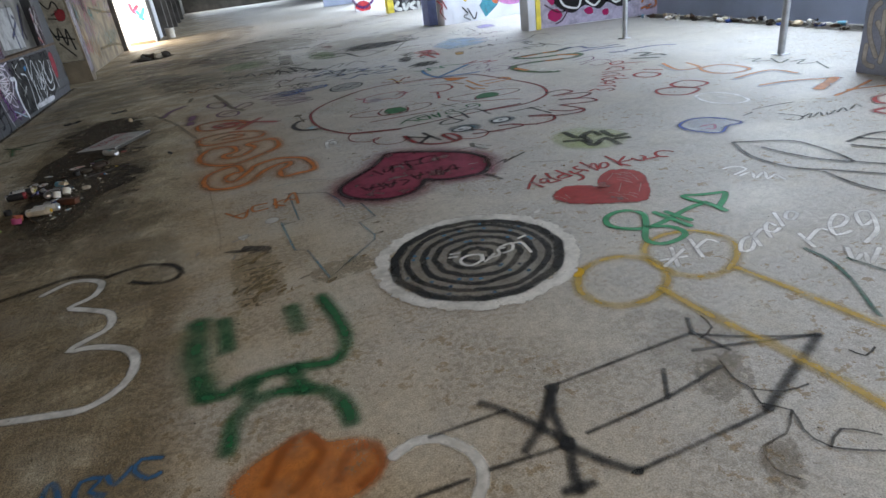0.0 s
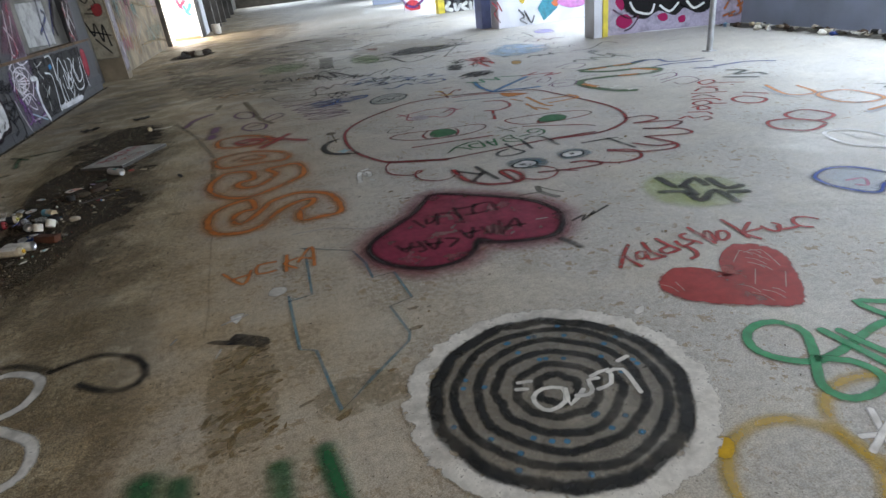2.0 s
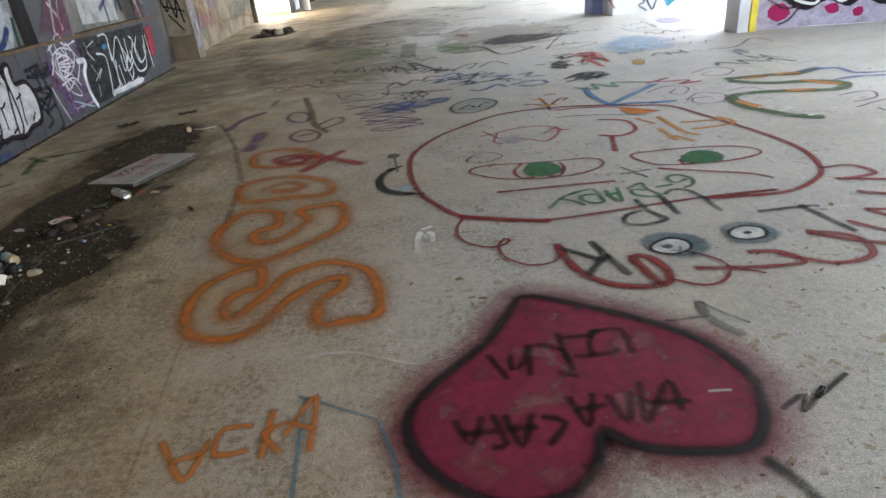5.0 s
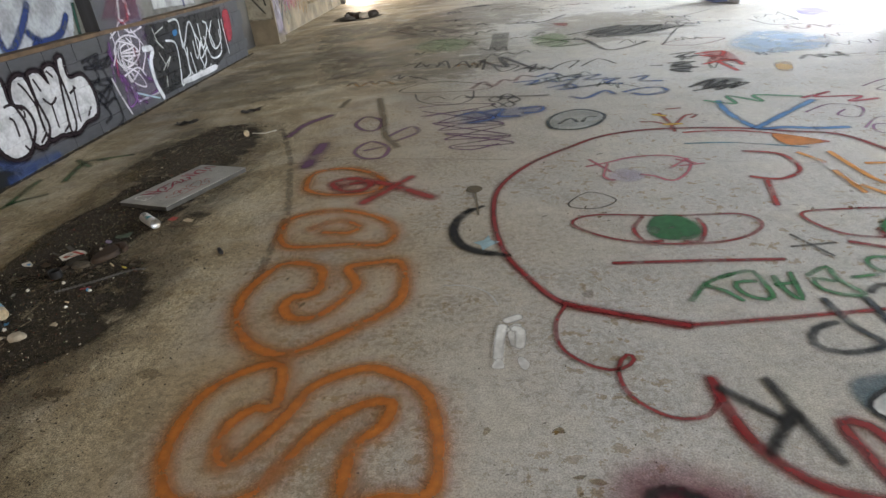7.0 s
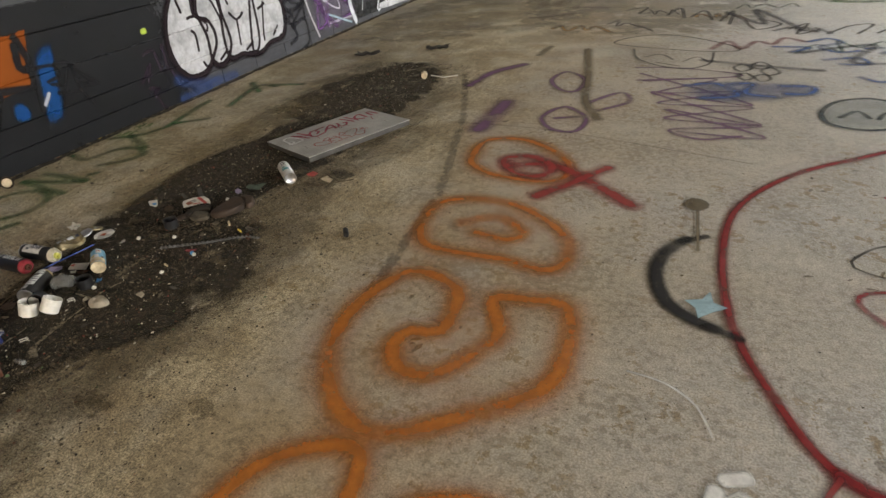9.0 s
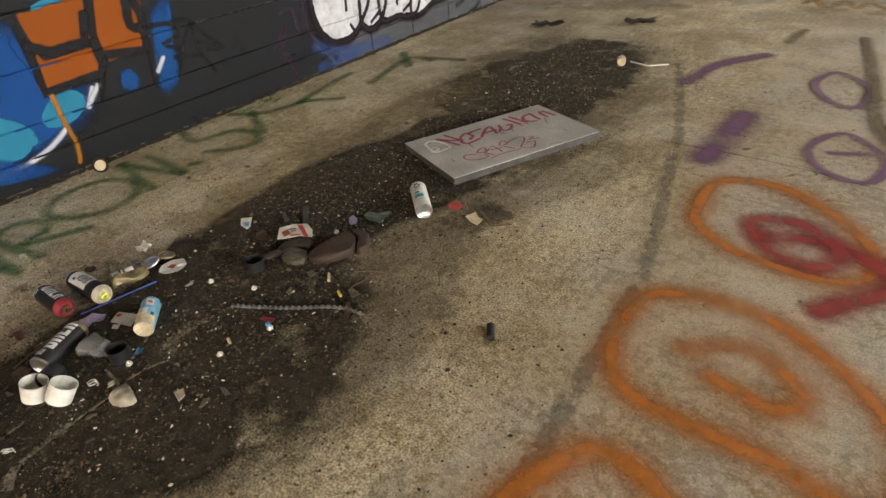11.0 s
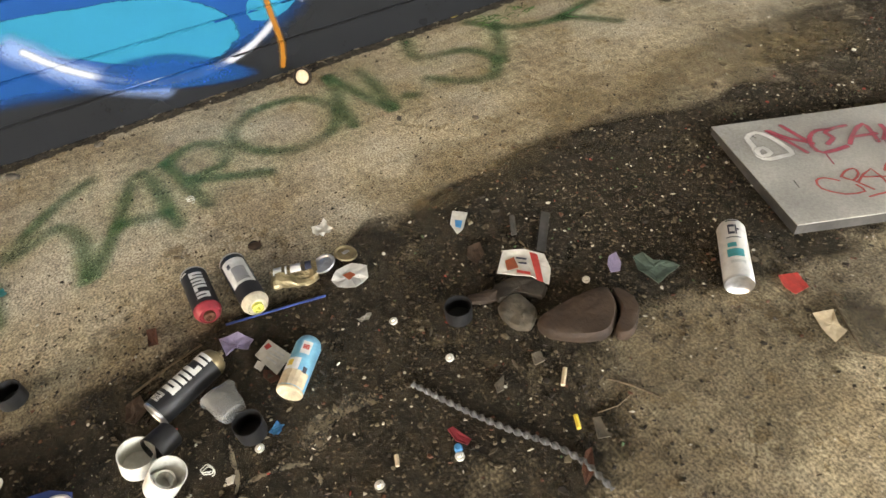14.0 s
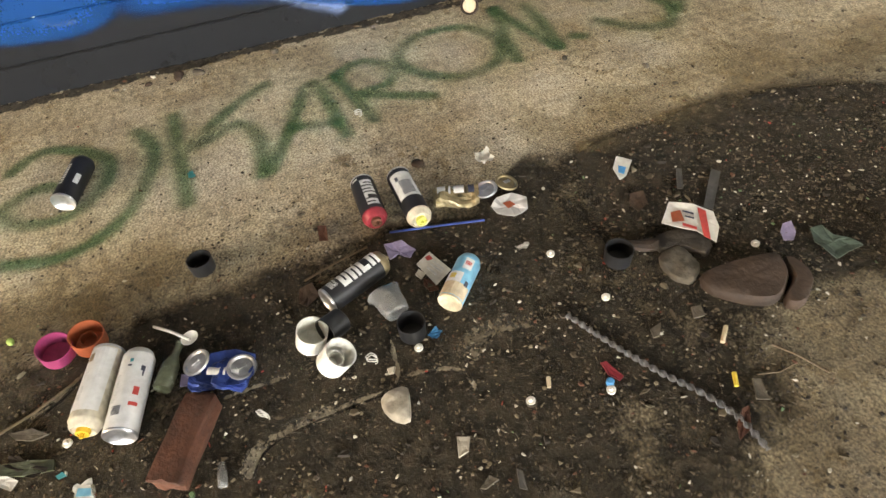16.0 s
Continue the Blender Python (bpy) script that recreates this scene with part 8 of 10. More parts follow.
BOARD_GREY = material("scuffed_grey_board", (0.42, 0.41, 0.38), 0.7, vary=0.3, scale=5, bump=0.12, fine=160)
BOARD_EDGE = material("dark_board_edge", (0.07, 0.065, 0.06), 0.8, vary=0.4, scale=15, bump=0.3)
TWIG = material("dry_twig", (0.12, 0.085, 0.05), 0.9, vary=0.4, scale=40, bump=0.3)
FILM = bpy.data.materials.new("clear_plastic_film")
FILM.use_nodes = True
fn, fk = FILM.node_tree.nodes, FILM.node_tree.links.new
film_gloss, film_clear, film_mix, film_edge = fn.new("ShaderNodeBsdfGlossy"), fn.new("ShaderNodeBsdfTransparent"), fn.new("ShaderNodeMixShader"), fn.new("ShaderNodeFresnel")
film_gloss.inputs["Roughness"].default_value = 0.08
film_clear.inputs["Color"].default_value = (0.9, 0.9, 0.88, 1)
film_edge.inputs["IOR"].default_value = 1.5
fk(film_edge.outputs[0], film_mix.inputs[0])
fk(film_clear.outputs[0], film_mix.inputs[1])
fk(film_gloss.outputs[0], film_mix.inputs[2])
film_body, film_all = fn.new("ShaderNodeBsdfDiffuse"), fn.new("ShaderNodeMixShader")
film_body.inputs["Color"].default_value = (0.75, 0.75, 0.73, 1)
film_all.inputs[0].default_value = 0.16
fk(film_mix.outputs[0], film_all.inputs[1])
fk(film_body.outputs[0], film_all.inputs[2])
fk(film_all.outputs[0], fn["Material Output"].inputs["Surface"])

# ---- makers ----


def lying(x0, y0, x1, y1, r, lift=0.0):
    """Pose of a round body lying on the floor: its foot at the first point, its axis towards the second, local x upwards. Also the length."""
    d = Vector((x1 - x0, y1 - y0, 0))
    z = d.normalized()
    x = Vector((0, 0, 1))
    y = z.cross(x)
    m = Matrix((x, y, z)).transposed().to_4x4()
    m.translation = (x0, y0, r + 0.002 + lift)
    return m, d.length


def patch(r, a0, a1, z0, z1, n=8):
    """A printed field on the side of a can, between two angles in degrees."""
    bm = bmesh.new()
    rows = [[bm.verts.new((r * math.cos(radians(a0 + (a1 - a0) * i / n)), r * math.sin(radians(a0 + (a1 - a0) * i / n)), z)) for z in (z0, z1)] for i in range(n + 1)]
    for a, b in zip(rows, rows[1:]):
        bm.faces.new((a[0], b[0], b[1], a[1]))
    return bm


def spray_can(label, x0, y0, x1, y1, body, top=None, r=0.0325, prints=(), dull=None, valve=None, name="spray_can", nozzle=True):
    """A spray can lying on its side, foot at the first point. prints: (material, a0, a1, z0, z1) with z in parts of the length."""
    m, n = lying(x0, y0, x1, y1, r)
    n = max(0.14, min(0.21, n))
    ob = tagged(new(name), label, "spray can", "discarded spray cans")
    ob.matrix_world = m
    part("body", lathe(bmesh.new(), [(r * 0.97, 0.006), (r, 0.012), (r, n - 0.03), (r * 0.98, n - 0.027)], 28), body, ob, smooth=True)
    part("foot", lathe(bmesh.new(), [(0.0, 0.012), (r * 0.5, 0.009), (r * 0.86, 0.003), (r * 0.95, 0.0), (r * 1.01, 0.003), (r * 0.97, 0.007)], 28), dull or TIN, ob, "bare metal foot", smooth=True)
    part("shoulder", lathe(bmesh.new(), [(r * 1.005, n - 0.029), (r * 1.01, n - 0.025), (r * 0.95, n - 0.021), (r * 0.84, n - 0.012), (r * 0.72, n - 0.008), (r * 0.68, n - 0.011), (r * 0.5, n - 0.012), (0.0, n - 0.012)], 28), top or TIN, ob, smooth=True)
    if nozzle:
        part("valve", lathe(bmesh.new(), [(r * 0.42, n - 0.012), (r * 0.42, n - 0.002), (r * 0.3, n - 0.001), (r * 0.28, n - 0.004), (r * 0.12, n - 0.004), (r * 0.11, n + 0.006), (0.0, n + 0.006)], 20), valve or top or TIN, ob, smooth=True)
    for mat, a0, a1, z0, z1 in prints:
        part("print", patch(r + 0.0006, a0, a1, z0 * n, z1 * n), mat, ob)
    return ob


def bars(mat, z0, z1, a0, a1, count):
    """Unreadable lettering as a row of bars across a can."""
    w = (z1 - z0) / count
    if count > 7:
        return [(mat, a0, a1, z0 + i * w, z0 + (i + 0.62) * w) for i in range(count)]
    out, d = [], (a1 - a0) * 0.26
    for i in range(count):
        z, low = z0 + i * w, i % 2
        out.append((mat, a0, a1, z, z + 0.36 * w))
        out.append((mat, a0 if low else a1 - d, a0 + d if low else a1, z + 0.36 * w, z + 0.82 * w))
        if i % 3 < 2:
            out.append((mat, a0 + d if low else a0, a1 if low else a1 - d, z + 0.54 * w, z + 0.82 * w))
    return out


def can_cap(label, x, y, mat, r=0.03, h=0.042, tilt=(0, 0, 0), z=0.0, inner=False):
    """A hollow plastic spray-can cap, open end up."""
    ob = tagged(new("can_cap"), label, "plastic cap", "loose spray can caps")
    ob.matrix_world = pose(x, y, z + 0.002, *tilt)
    t = 0.0022
    part("shell", lathe(bmesh.new(), [(0, 0), (r * 0.9, 0), (r * 0.96, 0.002), (r, h), (r - t, h), (r * 0.93 - t, 0.004), (0, 0.004)], 28), mat, ob, smooth=True)
    if inner:
        part("inner_ring", lathe(bmesh.new(), [(r * 0.55, 0.003), (r * 0.55, h * 0.55), (r * 0.45, h * 0.55), (r * 0.45, 0.003)], 20), mat, ob, smooth=True)
    return ob


def rubble(bm, x, y, z, sx, sy, sz, rng, turn=0.0):
    """An angular lump with uneven faces."""
    m = Matrix.Translation((x, y, z)) @ Matrix.Rotation(turn, 4, "Z") @ Matrix.Diagonal((sx, sy, sz, 1))
    r = bmesh.ops.create_icosphere(bm, subdivisions=2, radius=1, matrix=m)
    for v in r["verts"]:
        k = 1 + 0.55 * noise.noise(v.co * 30 + Vector((rng.random() * 0.02, x * 7, y * 7)))
        v.co = Vector((x + (v.co.x - x) * k, y + (v.co.y - y) * k, max(0.001, z + (v.co.z - z) * k)))
    return bm


def lump(name, label, category, x, y, sx, sy, sz, mat, turn=0.0, seed=1):
    rng = random.Random(seed)
    return tagged(mesh_ob(name, rubble(bmesh.new(), x, y, sz * 0.7, sx, sy, sz, rng, turn), mat), label, category)


def scrap(name, label, category, x, y, w, h, mat, turn=0.0, seed=0, curl=0.006, z=0.004, thick=0.0012, jag=0.10):
    """A creased flat scrap with real thickness and a ragged outline."""
    rng = random.Random(seed)
    bm = bmesh.new()
    n = 5
    grid = [[None] * (n + 1) for _ in range(n + 1)]
    for i in range(n + 1):
        for j in range(n + 1):
            u, v = i / n - 0.5, j / n - 0.5
            e = jag if i in (0, n) or j in (0, n) else min(jag, 0.02)
            grid[i][j] = bm.verts.new(((u + rng.uniform(-e, e)) * w, (v + rng.uniform(-e, e)) * h, curl * (rng.random() + 2.2 * (u * u + v * v))))
    for i in range(n):
        for j in range(n):
            bm.faces.new((grid[i][j], grid[i + 1][j], grid[i + 1][j + 1], grid[i][j + 1]))
    bmesh.ops.solidify(bm, geom=bm.faces[:], thickness=thick)
    bmesh.ops.transform(bm, matrix=pose(x, y, z, 0, 0, math.degrees(turn)), verts=bm.verts[:])
    return tagged(mesh_ob(name, bm, mat), label, category)


def flat_piece(name, label, category, pts, mat, z=0.004, thick=0.0012, curl=0.0, seed=0, parent=None):
    """A thin cut piece with the given outline, a little warped."""
    rng = random.Random(seed)
    bm = bmesh.new()
    line = []
    for i, p in enumerate(pts):
        a, b = Vector(p), Vector(pts[(i + 1) % len(pts)])
        line += [a, a.lerp(b, 0.5)]
    mid = sum(line, Vector((0, 0))) / len(line)
    rows = [[bm.verts.new((*(mid + (q - mid) * f), z + curl * (rng.random() * 0.6 + f * f * 0.6))) for q in line] for f in (0.5, 1.0)]
    c = bm.verts.new((*mid, z + curl * 0.5))
    n = len(line)
    for i in range(n):
        j = (i + 1) % n
        bm.faces.new((c, rows[0][i], rows[0][j]))
        bm.faces.new((rows[0][i], rows[1][i], rows[1][j], rows[0][j]))
    bmesh.ops.recalc_face_normals(bm, faces=bm.faces[:])
    bmesh.ops.solidify(bm, geom=bm.faces[:], thickness=thick)
    if parent:
        return part(name, bm, mat, parent, label)
    return tagged(mesh_ob(name, bm, mat), label, category)


def slab_lump(name, label, category, pts, high, mat, seed=0, parent=None, rough=0.0055):
    """A solid piece with the given outline, rounded and uneven on top."""
    bm = bmesh.new()
    line = smooth_line(pts, True, 0.012)
    mid = sum(line, Vector((0, 0))) / len(line)
    rows = []
    for f, h in ((0.97, 0.0), (1.0, 0.35), (0.97, 0.75), (0.9, 0.95), (0.66, 1.0), (0.33, 1.03)):
        ring = []
        for q in line:
            v = Vector((*(mid + (q - mid) * f), 0.001 + high * h))
            g = noise.noise(v * 38 + Vector((seed, 0, 0))) + 0.5 * noise.noise(v * 110)
            ring.append(bm.verts.new((v.x + rough * g * 0.7, v.y - rough * g * 0.5, max(0.001, v.z + (rough * 1.3 * g if h else 0)))))
        rows.append(ring)
    top = bm.verts.new((*mid, high * 1.03))
    n = len(line)
    for a, b in zip(rows, rows[1:]):
        for i in range(n):
            bm.faces.new((a[i], a[(i + 1) % n], b[(i + 1) % n], b[i]))
    for i in range(n):
        bm.faces.new((rows[-1][i], rows[-1][(i + 1) % n], top))
    bm.faces.new(rows[0][::-1])
    bmesh.ops.recalc_face_normals(bm, faces=bm.faces[:])
    ob = mesh_ob(name, bm, mat, parent, True)
    return ob if parent else tagged(ob, label, category)


def tube(bm, pts, r, n=8):
    """A round bar along points."""
    pts = [Vector(p) for p in pts]
    rings = []
    for i, p in enumerate(pts):
        d = (pts[min(i + 1, len(pts) - 1)] - pts[max(i - 1, 0)]).normalized()
        a = d.orthogonal().normalized() if abs(d.z) > 0.9 else Vector((-d.y, d.x, 0)).normalized()
        b = d.cross(a)
        rings.append([bm.verts.new(p + (a * math.cos(2 * math.pi * k / n) + b * math.sin(2 * math.pi * k / n)) * r) for k in range(n)])
    for a, b in zip(rings, rings[1:]):
        for k in range(n):
            bm.faces.new((a[k], a[(k + 1) % n], b[(k + 1) % n], b[k]))
    bm.faces.new(rings[0][::-1])
    bm.faces.new(rings[-1])
    return bm


def rod(name, label, category, pts, r, mat):
    return tagged(mesh_ob(name, tube(bmesh.new(), [(x, y, r + 0.002) for x, y in pts], r), mat, smooth=True), label, category)


def crushed_can(label, x0, y0, x1, y1, skin, seed, lids, flat=0.55):
    """A drinks can crumpled flat, its lid bent round beside it."""
    rng = random.Random(seed)
    m, n = lying(x0, y0, x1, y1, 0.02)
    n = max(0.09, n)
    ob = tagged(new("crushed_can"), label, "drinks can", "crushed drinks cans")
    ob.matrix_world = m
    bm = lathe(bmesh.new(), [(0.024, 0.0), (0.032, 0.008)] + [(0.032, 0.008 + (n - 0.03) * i / 9) for i in range(1, 10)] + [(0.026, n - 0.012)], 26)
    for v in bm.verts:
        k = noise.noise(Vector((v.co.x * 60, v.co.y * 60 + seed, v.co.z * 55)))
        v.co.x *= flat + 0.35 * k
        v.co.y *= 1.15 + 0.2 * k
        v.co.x -= 0.004 + 0.006 * math.sin(v.co.z * 60 + seed)
    part("skin", bm, skin, ob)
    back = m.inverted()
    for lx, ly, lz, mat, tilt in lids:
        lid = part("lid", lathe(bmesh.new(), [(0, 0.002), (0.019, 0.001), (0.022, 0.004), (0.0255, 0.004), (0.0265, 0.0), (0, -0.001)], 26), mat, ob, "shiny bare aluminium lid", smooth=True)
        lid.matrix_local = back @ pose(lx, ly, lz, tilt, -tilt * 0.6, 20) @ Matrix.Scale(1.18, 4)
        part("tab", box(bmesh.new(), -0.004, -0.009, 0.004, 0.004, 0.009, 0.0055, 0.0008), TIN, lid)
    for z0, z1, mat in ((0.1, 0.26, PALE_INK), (0.32, 0.36, PALE_INK), (0.42, 0.62, PALE_INK), (0.7, 0.82, DARK_INK)):
        part("print", patch(0.0335 * (flat + 0.14), -42, 36, n * z0, n * z1), mat, ob)
    return ob


# ---- the cans and caps ----
spray_can("black spray can with silver foot lying on the sprayed name", 0.726, 3.003, 0.538, 3.049, BLACK_TIN, BLACK_TIN, prints=bars(PALE_INK, 0.25, 0.72, -22, -4, 8) + [(PALE_INK, 38, 62, 0.3, 0.5)])
spray_can("black spray can with a red top on the soil", 0.993, 3.809, 1.163, 3.811, BLACK_TIN, RED_PLASTIC, valve=BRICK, prints=bars(PALE_INK, 0.16, 0.78, -42, 14, 4) + [(PALE_INK, 20, 50, 0.08, 0.12)])
spray_can("black spray can with white label and yellow top", 1.004, 3.908, 1.205, 3.918, BLACK_TIN, DIRTY_WHITE, valve=YELLOW_PLASTIC, prints=[(PALE_INK, -55, 60, 0.12, 0.62), (DARK_INK, 20, 36, 0.2, 0.28)] + bars(DARK_INK, 0.3, 0.58, -35, 25, 9))
spray_can("black spray can with large white lettering, half buried in litter", 1.362, 3.642, 1.286, 3.802, BLACK_TIN, GOLD, prints=bars(WHITE_TIN, 0.26, 0.88, -44, 34, 4) + bars(PALE_INK, 0.1, 0.22, -40, 10, 4))
spray_can("small pale blue and yellow printed can with open end", 1.469, 3.899, 1.358, 3.994, SKY_TIN, SKY_TIN, 0.029, [(CARD, -80, 80, 0.05, 0.3), (WHITE_TIN, -80, 20, 0.3, 0.5), (WHITE_TIN, 0, 42, 0.58, 0.8), (RED_INK, 6, 34, 0.66, 0.74), (DARK_INK, 40, 60, 0.28, 0.38), (YELLOW_INK, -40, -10, 0.36, 0.46)], dull=CARD, name="printed_can", nozzle=False)
spray_can("dirty cream spray can with an amber nozzle ring", 1.314, 3.166, 1.506, 3.123, DIRTY_WHITE, DIRTY_WHITE, valve=AMBER_PLASTIC, prints=[(WHITE_TIN, -60, 55, 0.05, 0.8), (GOLD, 15, 40, 0.12, 0.22)] + bars(PALE_INK, 0.35, 0.7, 15, 50, 6))
spray_can("white spray can with faded red and blue print", 1.538, 3.196, 1.338, 3.234, WHITE_TIN, WHITE_TIN, prints=[(RED_INK, 30, 62, 0.26, 0.3), (RED_INK, 36, 56, 0.38, 0.47), (DARK_INK, 44, 60, 0.66, 0.72), (DARK_INK, 52, 58, 0.6, 0.72), (TEAL_INK, 2, 14, 0.75, 0.79), (DARK_INK, -2, 12, 0.7, 0.72), (PALE_INK, 30, 50, 0.56, 0.57)] + bars(DARK_INK, 0.16, 0.26, -20, 10, 8) + bars(PALE_INK, 0.3, 0.62, -50, -18, 14))
spray_can("white spray can with teal label and silver foot near the board", 1.784, 4.872, 1.632, 5.018, WHITE_TIN, WHITE_TIN, prints=[(TEAL_INK, -45, 20, 0.3, 0.42), (TEAL_INK, -40, -5, 0.45, 0.52), (DARK_INK, -30, -24, 0.66, 0.82), (DARK_INK, -30, -4, 0.78, 0.82), (DARK_INK, -30, -4, 0.66, 0.7), (DARK_INK, -2, 4, 0.66, 0.82), (DARK_INK, -2, 14, 0.73, 0.76), (DARK_INK, -40, 15, 0.6, 0.615), (DARK_INK, -35, 10, 0.88, 0.9), (PALE_INK, -35, 20, 0.2, 0.24)])

can_cap("black plastic cap standing open on bare concrete", 1.113, 3.367, BLACK_PLASTIC, 0.031, 0.04)
can_cap("black plastic cap standing open in the soil", 1.476, 4.312, BLACK_PLASTIC, 0.033, 0.042)
can_cap("black plastic cap holding a white crumb", 1.496, 3.804, BLACK_PLASTIC, 0.031, 0.045)
can_cap("black plastic cap lying on its side", 1.421, 3.664, BLACK_PLASTIC, 0.03, 0.05, (78, 0, 35), 0.03)
can_cap("white plastic cap tipped against another", 1.441, 3.586, WHITE_PLASTIC, 0.034, 0.056, (-16, 10, 0), 0.008)
can_cap("white plastic cap with an inner ring", 1.515, 3.617, WHITE_PLASTIC, 0.034, 0.056, (-34, 14, 0), 0.014, True)
can_cap("magenta plastic cap standing open", 1.256, 3.038, PINK_PLASTIC, 0.037, 0.042, (-12, 10, 0), 0.004)
can_cap("orange red plastic cap with an inner ring", 1.252, 3.109, ORANGE_PLASTIC, 0.037, 0.046, (-10, 8, 0), 0.004, True)
tin_cap = can_cap("brown tin cap with a pale disc against the wall foot", 0.149, 4.434, ROT, 0.034, 0.03, (60, 0, 60), 0.032)
part("disc", lathe(bmesh.new(), [(0, 0.024), (0.024, 0.024), (0.026, 0.02), (0, 0.018)], 20), CARD, tin_cap, "pale round disc")


crushed_can("crushed gold and black beer can with its lid torn open", 1.112, 3.974, 1.151, 4.102, GOLD, 3, [(1.156, 4.107, 0.036, TIN, 12), (1.138, 4.172, 0.022, GOLD, -14)], 0.62)
flap = flat_piece("torn_flap", "torn white tin flap of a beer can", "tin scrap", [(1.173, 4.129), (1.169, 4.174), (1.201, 4.203), (1.245, 4.187), (1.257, 4.147), (1.229, 4.109), (1.196, 4.105)], WHITE_TIN, 0.006, 0.001, 0.008, 5)
flat_piece("print", "orange printed dot", "", [(1.198, 4.137), (1.197, 4.157), (1.215, 4.165), (1.223, 4.143)], ORANGE_PLASTIC, 0.0136, 0.0008, parent=flap)
crushed_can("crushed blue energy drink can with shiny lids", 1.476, 3.449, 1.427, 3.322, BLUE_TIN, 8, [(1.419, 3.350, 0.036, TIN, 14), (1.462, 3.440, 0.03, TIN, -10)], 0.28)
flat_piece("tin_sheet", "crumpled blue and white tin sheet", "tin scrap", [(1.401, 3.378), (1.408, 3.431), (1.441, 3.472), (1.49, 3.462), (1.504, 3.433), (1.483, 3.378), (1.461, 3.344)], BLUE_TIN, 0.016, 0.001, 0.014, 6)
flat_piece("tin_flap", "pale lilac torn tin flap", "tin scrap", [(1.415, 3.307), (1.432, 3.342), (1.459, 3.339), (1.445, 3.303)], VIOLET_PLASTIC, 0.006, 0.001, 0.004, 7)


# small green bottle
bottle = tagged(new("glass_bottle"), "small dusty green glass bottle lying in the litter", "bottle")
bottle.matrix_world = lying(1.448, 3.272, 1.346, 3.309, 0.02)[0]
part("glass", lathe(bmesh.new(), [(0, 0), (0.018, 0.0), (0.02, 0.004), (0.02, 0.055), (0.012, 0.075), (0.008, 0.085), (0.008, 0.11), (0.0095, 0.111), (0.0095, 0.116), (0.0, 0.116)], 22), GREEN_GLASS, bottle, smooth=True)

# plastic spoon
spoon = tagged(new("plastic_spoon"), "white plastic spoon lying across the litter", "spoon")
sx, sy = 1.342, 3.335
spoon.matrix_world = pose(sx, sy, 0.03, 4, 0, 0)
hx, hy = 1.273, 3.254
part("handle", tube(bmesh.new(), [(0.004, 0.0, 0.0), ((hx - sx) * 0.5, (hy - sy) * 0.5, 0.003), (hx - sx, hy - sy, 0.0)], 0.0035), WHITE_PLASTIC, spoon, smooth=True)
part("bowl", lathe(bmesh.new(), [(0, -0.006), (0.012, -0.004), (0.0185, 0.002), (0.0195, 0.002), (0.012, -0.0055), (0, -0.0075)], 20), WHITE_PLASTIC, spoon, smooth=True)

# brick and rotten boot-like lump
bx0, by0 = (1.516, 3.355)
bx1, by1 = (1.657, 3.287)
bang = math.atan2(by1 - by0, bx1 - bx0)
bm = box(bmesh.new(), -0.088, -0.033, 0.0, 0.088, 0.033, 0.05, 0.006)
bmesh.ops.subdivide_edges(bm, edges=bm.edges[:], cuts=3, use_grid_fill=True)
for v in bm.verts:
    v.co += Vector((1, 0.7, 0.6)) * (0.006 * noise.noise(v.co * 90) + 0.010 * noise.noise(v.co * 34))
brick_ob = tagged(mesh_ob("brick", bm, BRICK, smooth=True), "dark red brick lying on the soil", "brick")
brick_ob.matrix_world = pose((bx0 + bx1) / 2, (by0 + by1) / 2, 0.003, 0, 0, math.degrees(bang))

boot = tagged(new("rotten_shoe"), "rotten brown leather shoe split across the toe", "shoe")
slab_lump("upper", "", "", [(1.598, 4.446), (1.59, 4.524), (1.599, 4.613), (1.614, 4.639), (1.672, 4.615), (1.713, 4.559), (1.697, 4.501), (1.645, 4.445)], 0.03, ROT, 2, boot, 0.003)
slab_lump("toe", "", "", [(1.618, 4.649), (1.644, 4.667), (1.694, 4.66), (1.739, 4.604), (1.737, 4.57), (1.717, 4.569), (1.675, 4.623)], 0.026, ROT, 5, boot, 0.003)

lump("clod", "dark clod of earth beside a black cap", "clod", 1.462, 4.391, 0.045, 0.02, 0.012, ROT, 1.2, 6)
lump("stone", "dark flat stone chip at the soil edge", "stone", 0.934, 3.980, 0.02, 0.015, 0.006, GREY_STONE, 0.2, 7)

for k, (x, y, w) in enumerate(((0.102, 3.325, 0.03), (0.111, 3.394, 0.026), (0.085, 3.676, 0.018), (0.105, 3.213, 0.014), (0.613, 4.604, 0.016), (0.768, 4.815, 0.014), (0.942, 3.982, 0.018), (0.090, 3.100, 0.012))):
    lump("stone", "dark crumbled stone near the foot of the wall", "stone", x, y, w, w * 0.7, w * 0.5, DULL_STONE if k % 3 else LEAF, k * 0.7, 60 + k)
# wrapper, tube, card and other scraps
slab_lump("stone", "grey brown stone beside the rotten shoe", "stone", [(1.509, 4.399), (1.498, 4.457), (1.538, 4.469), (1.575, 4.464), (1.6, 4.421), (1.571, 4.392)], 0.018, DULL_STONE, 3)
slab_lump("stone", "dark stone under the food wrapper", "stone", [(1.451, 4.426), (1.457, 4.496), (1.51, 4.536), (1.543, 4.502), (1.502, 4.462), (1.493, 4.412)], 0.018, GREY_STONE, 4)
slab_lump("stone", "pale angular stone on the soil", "stone", [(1.635, 3.697), (1.623, 3.718), (1.629, 3.754), (1.694, 3.741), (1.686, 3.715), (1.662, 3.698)], 0.026, STONE, 8)
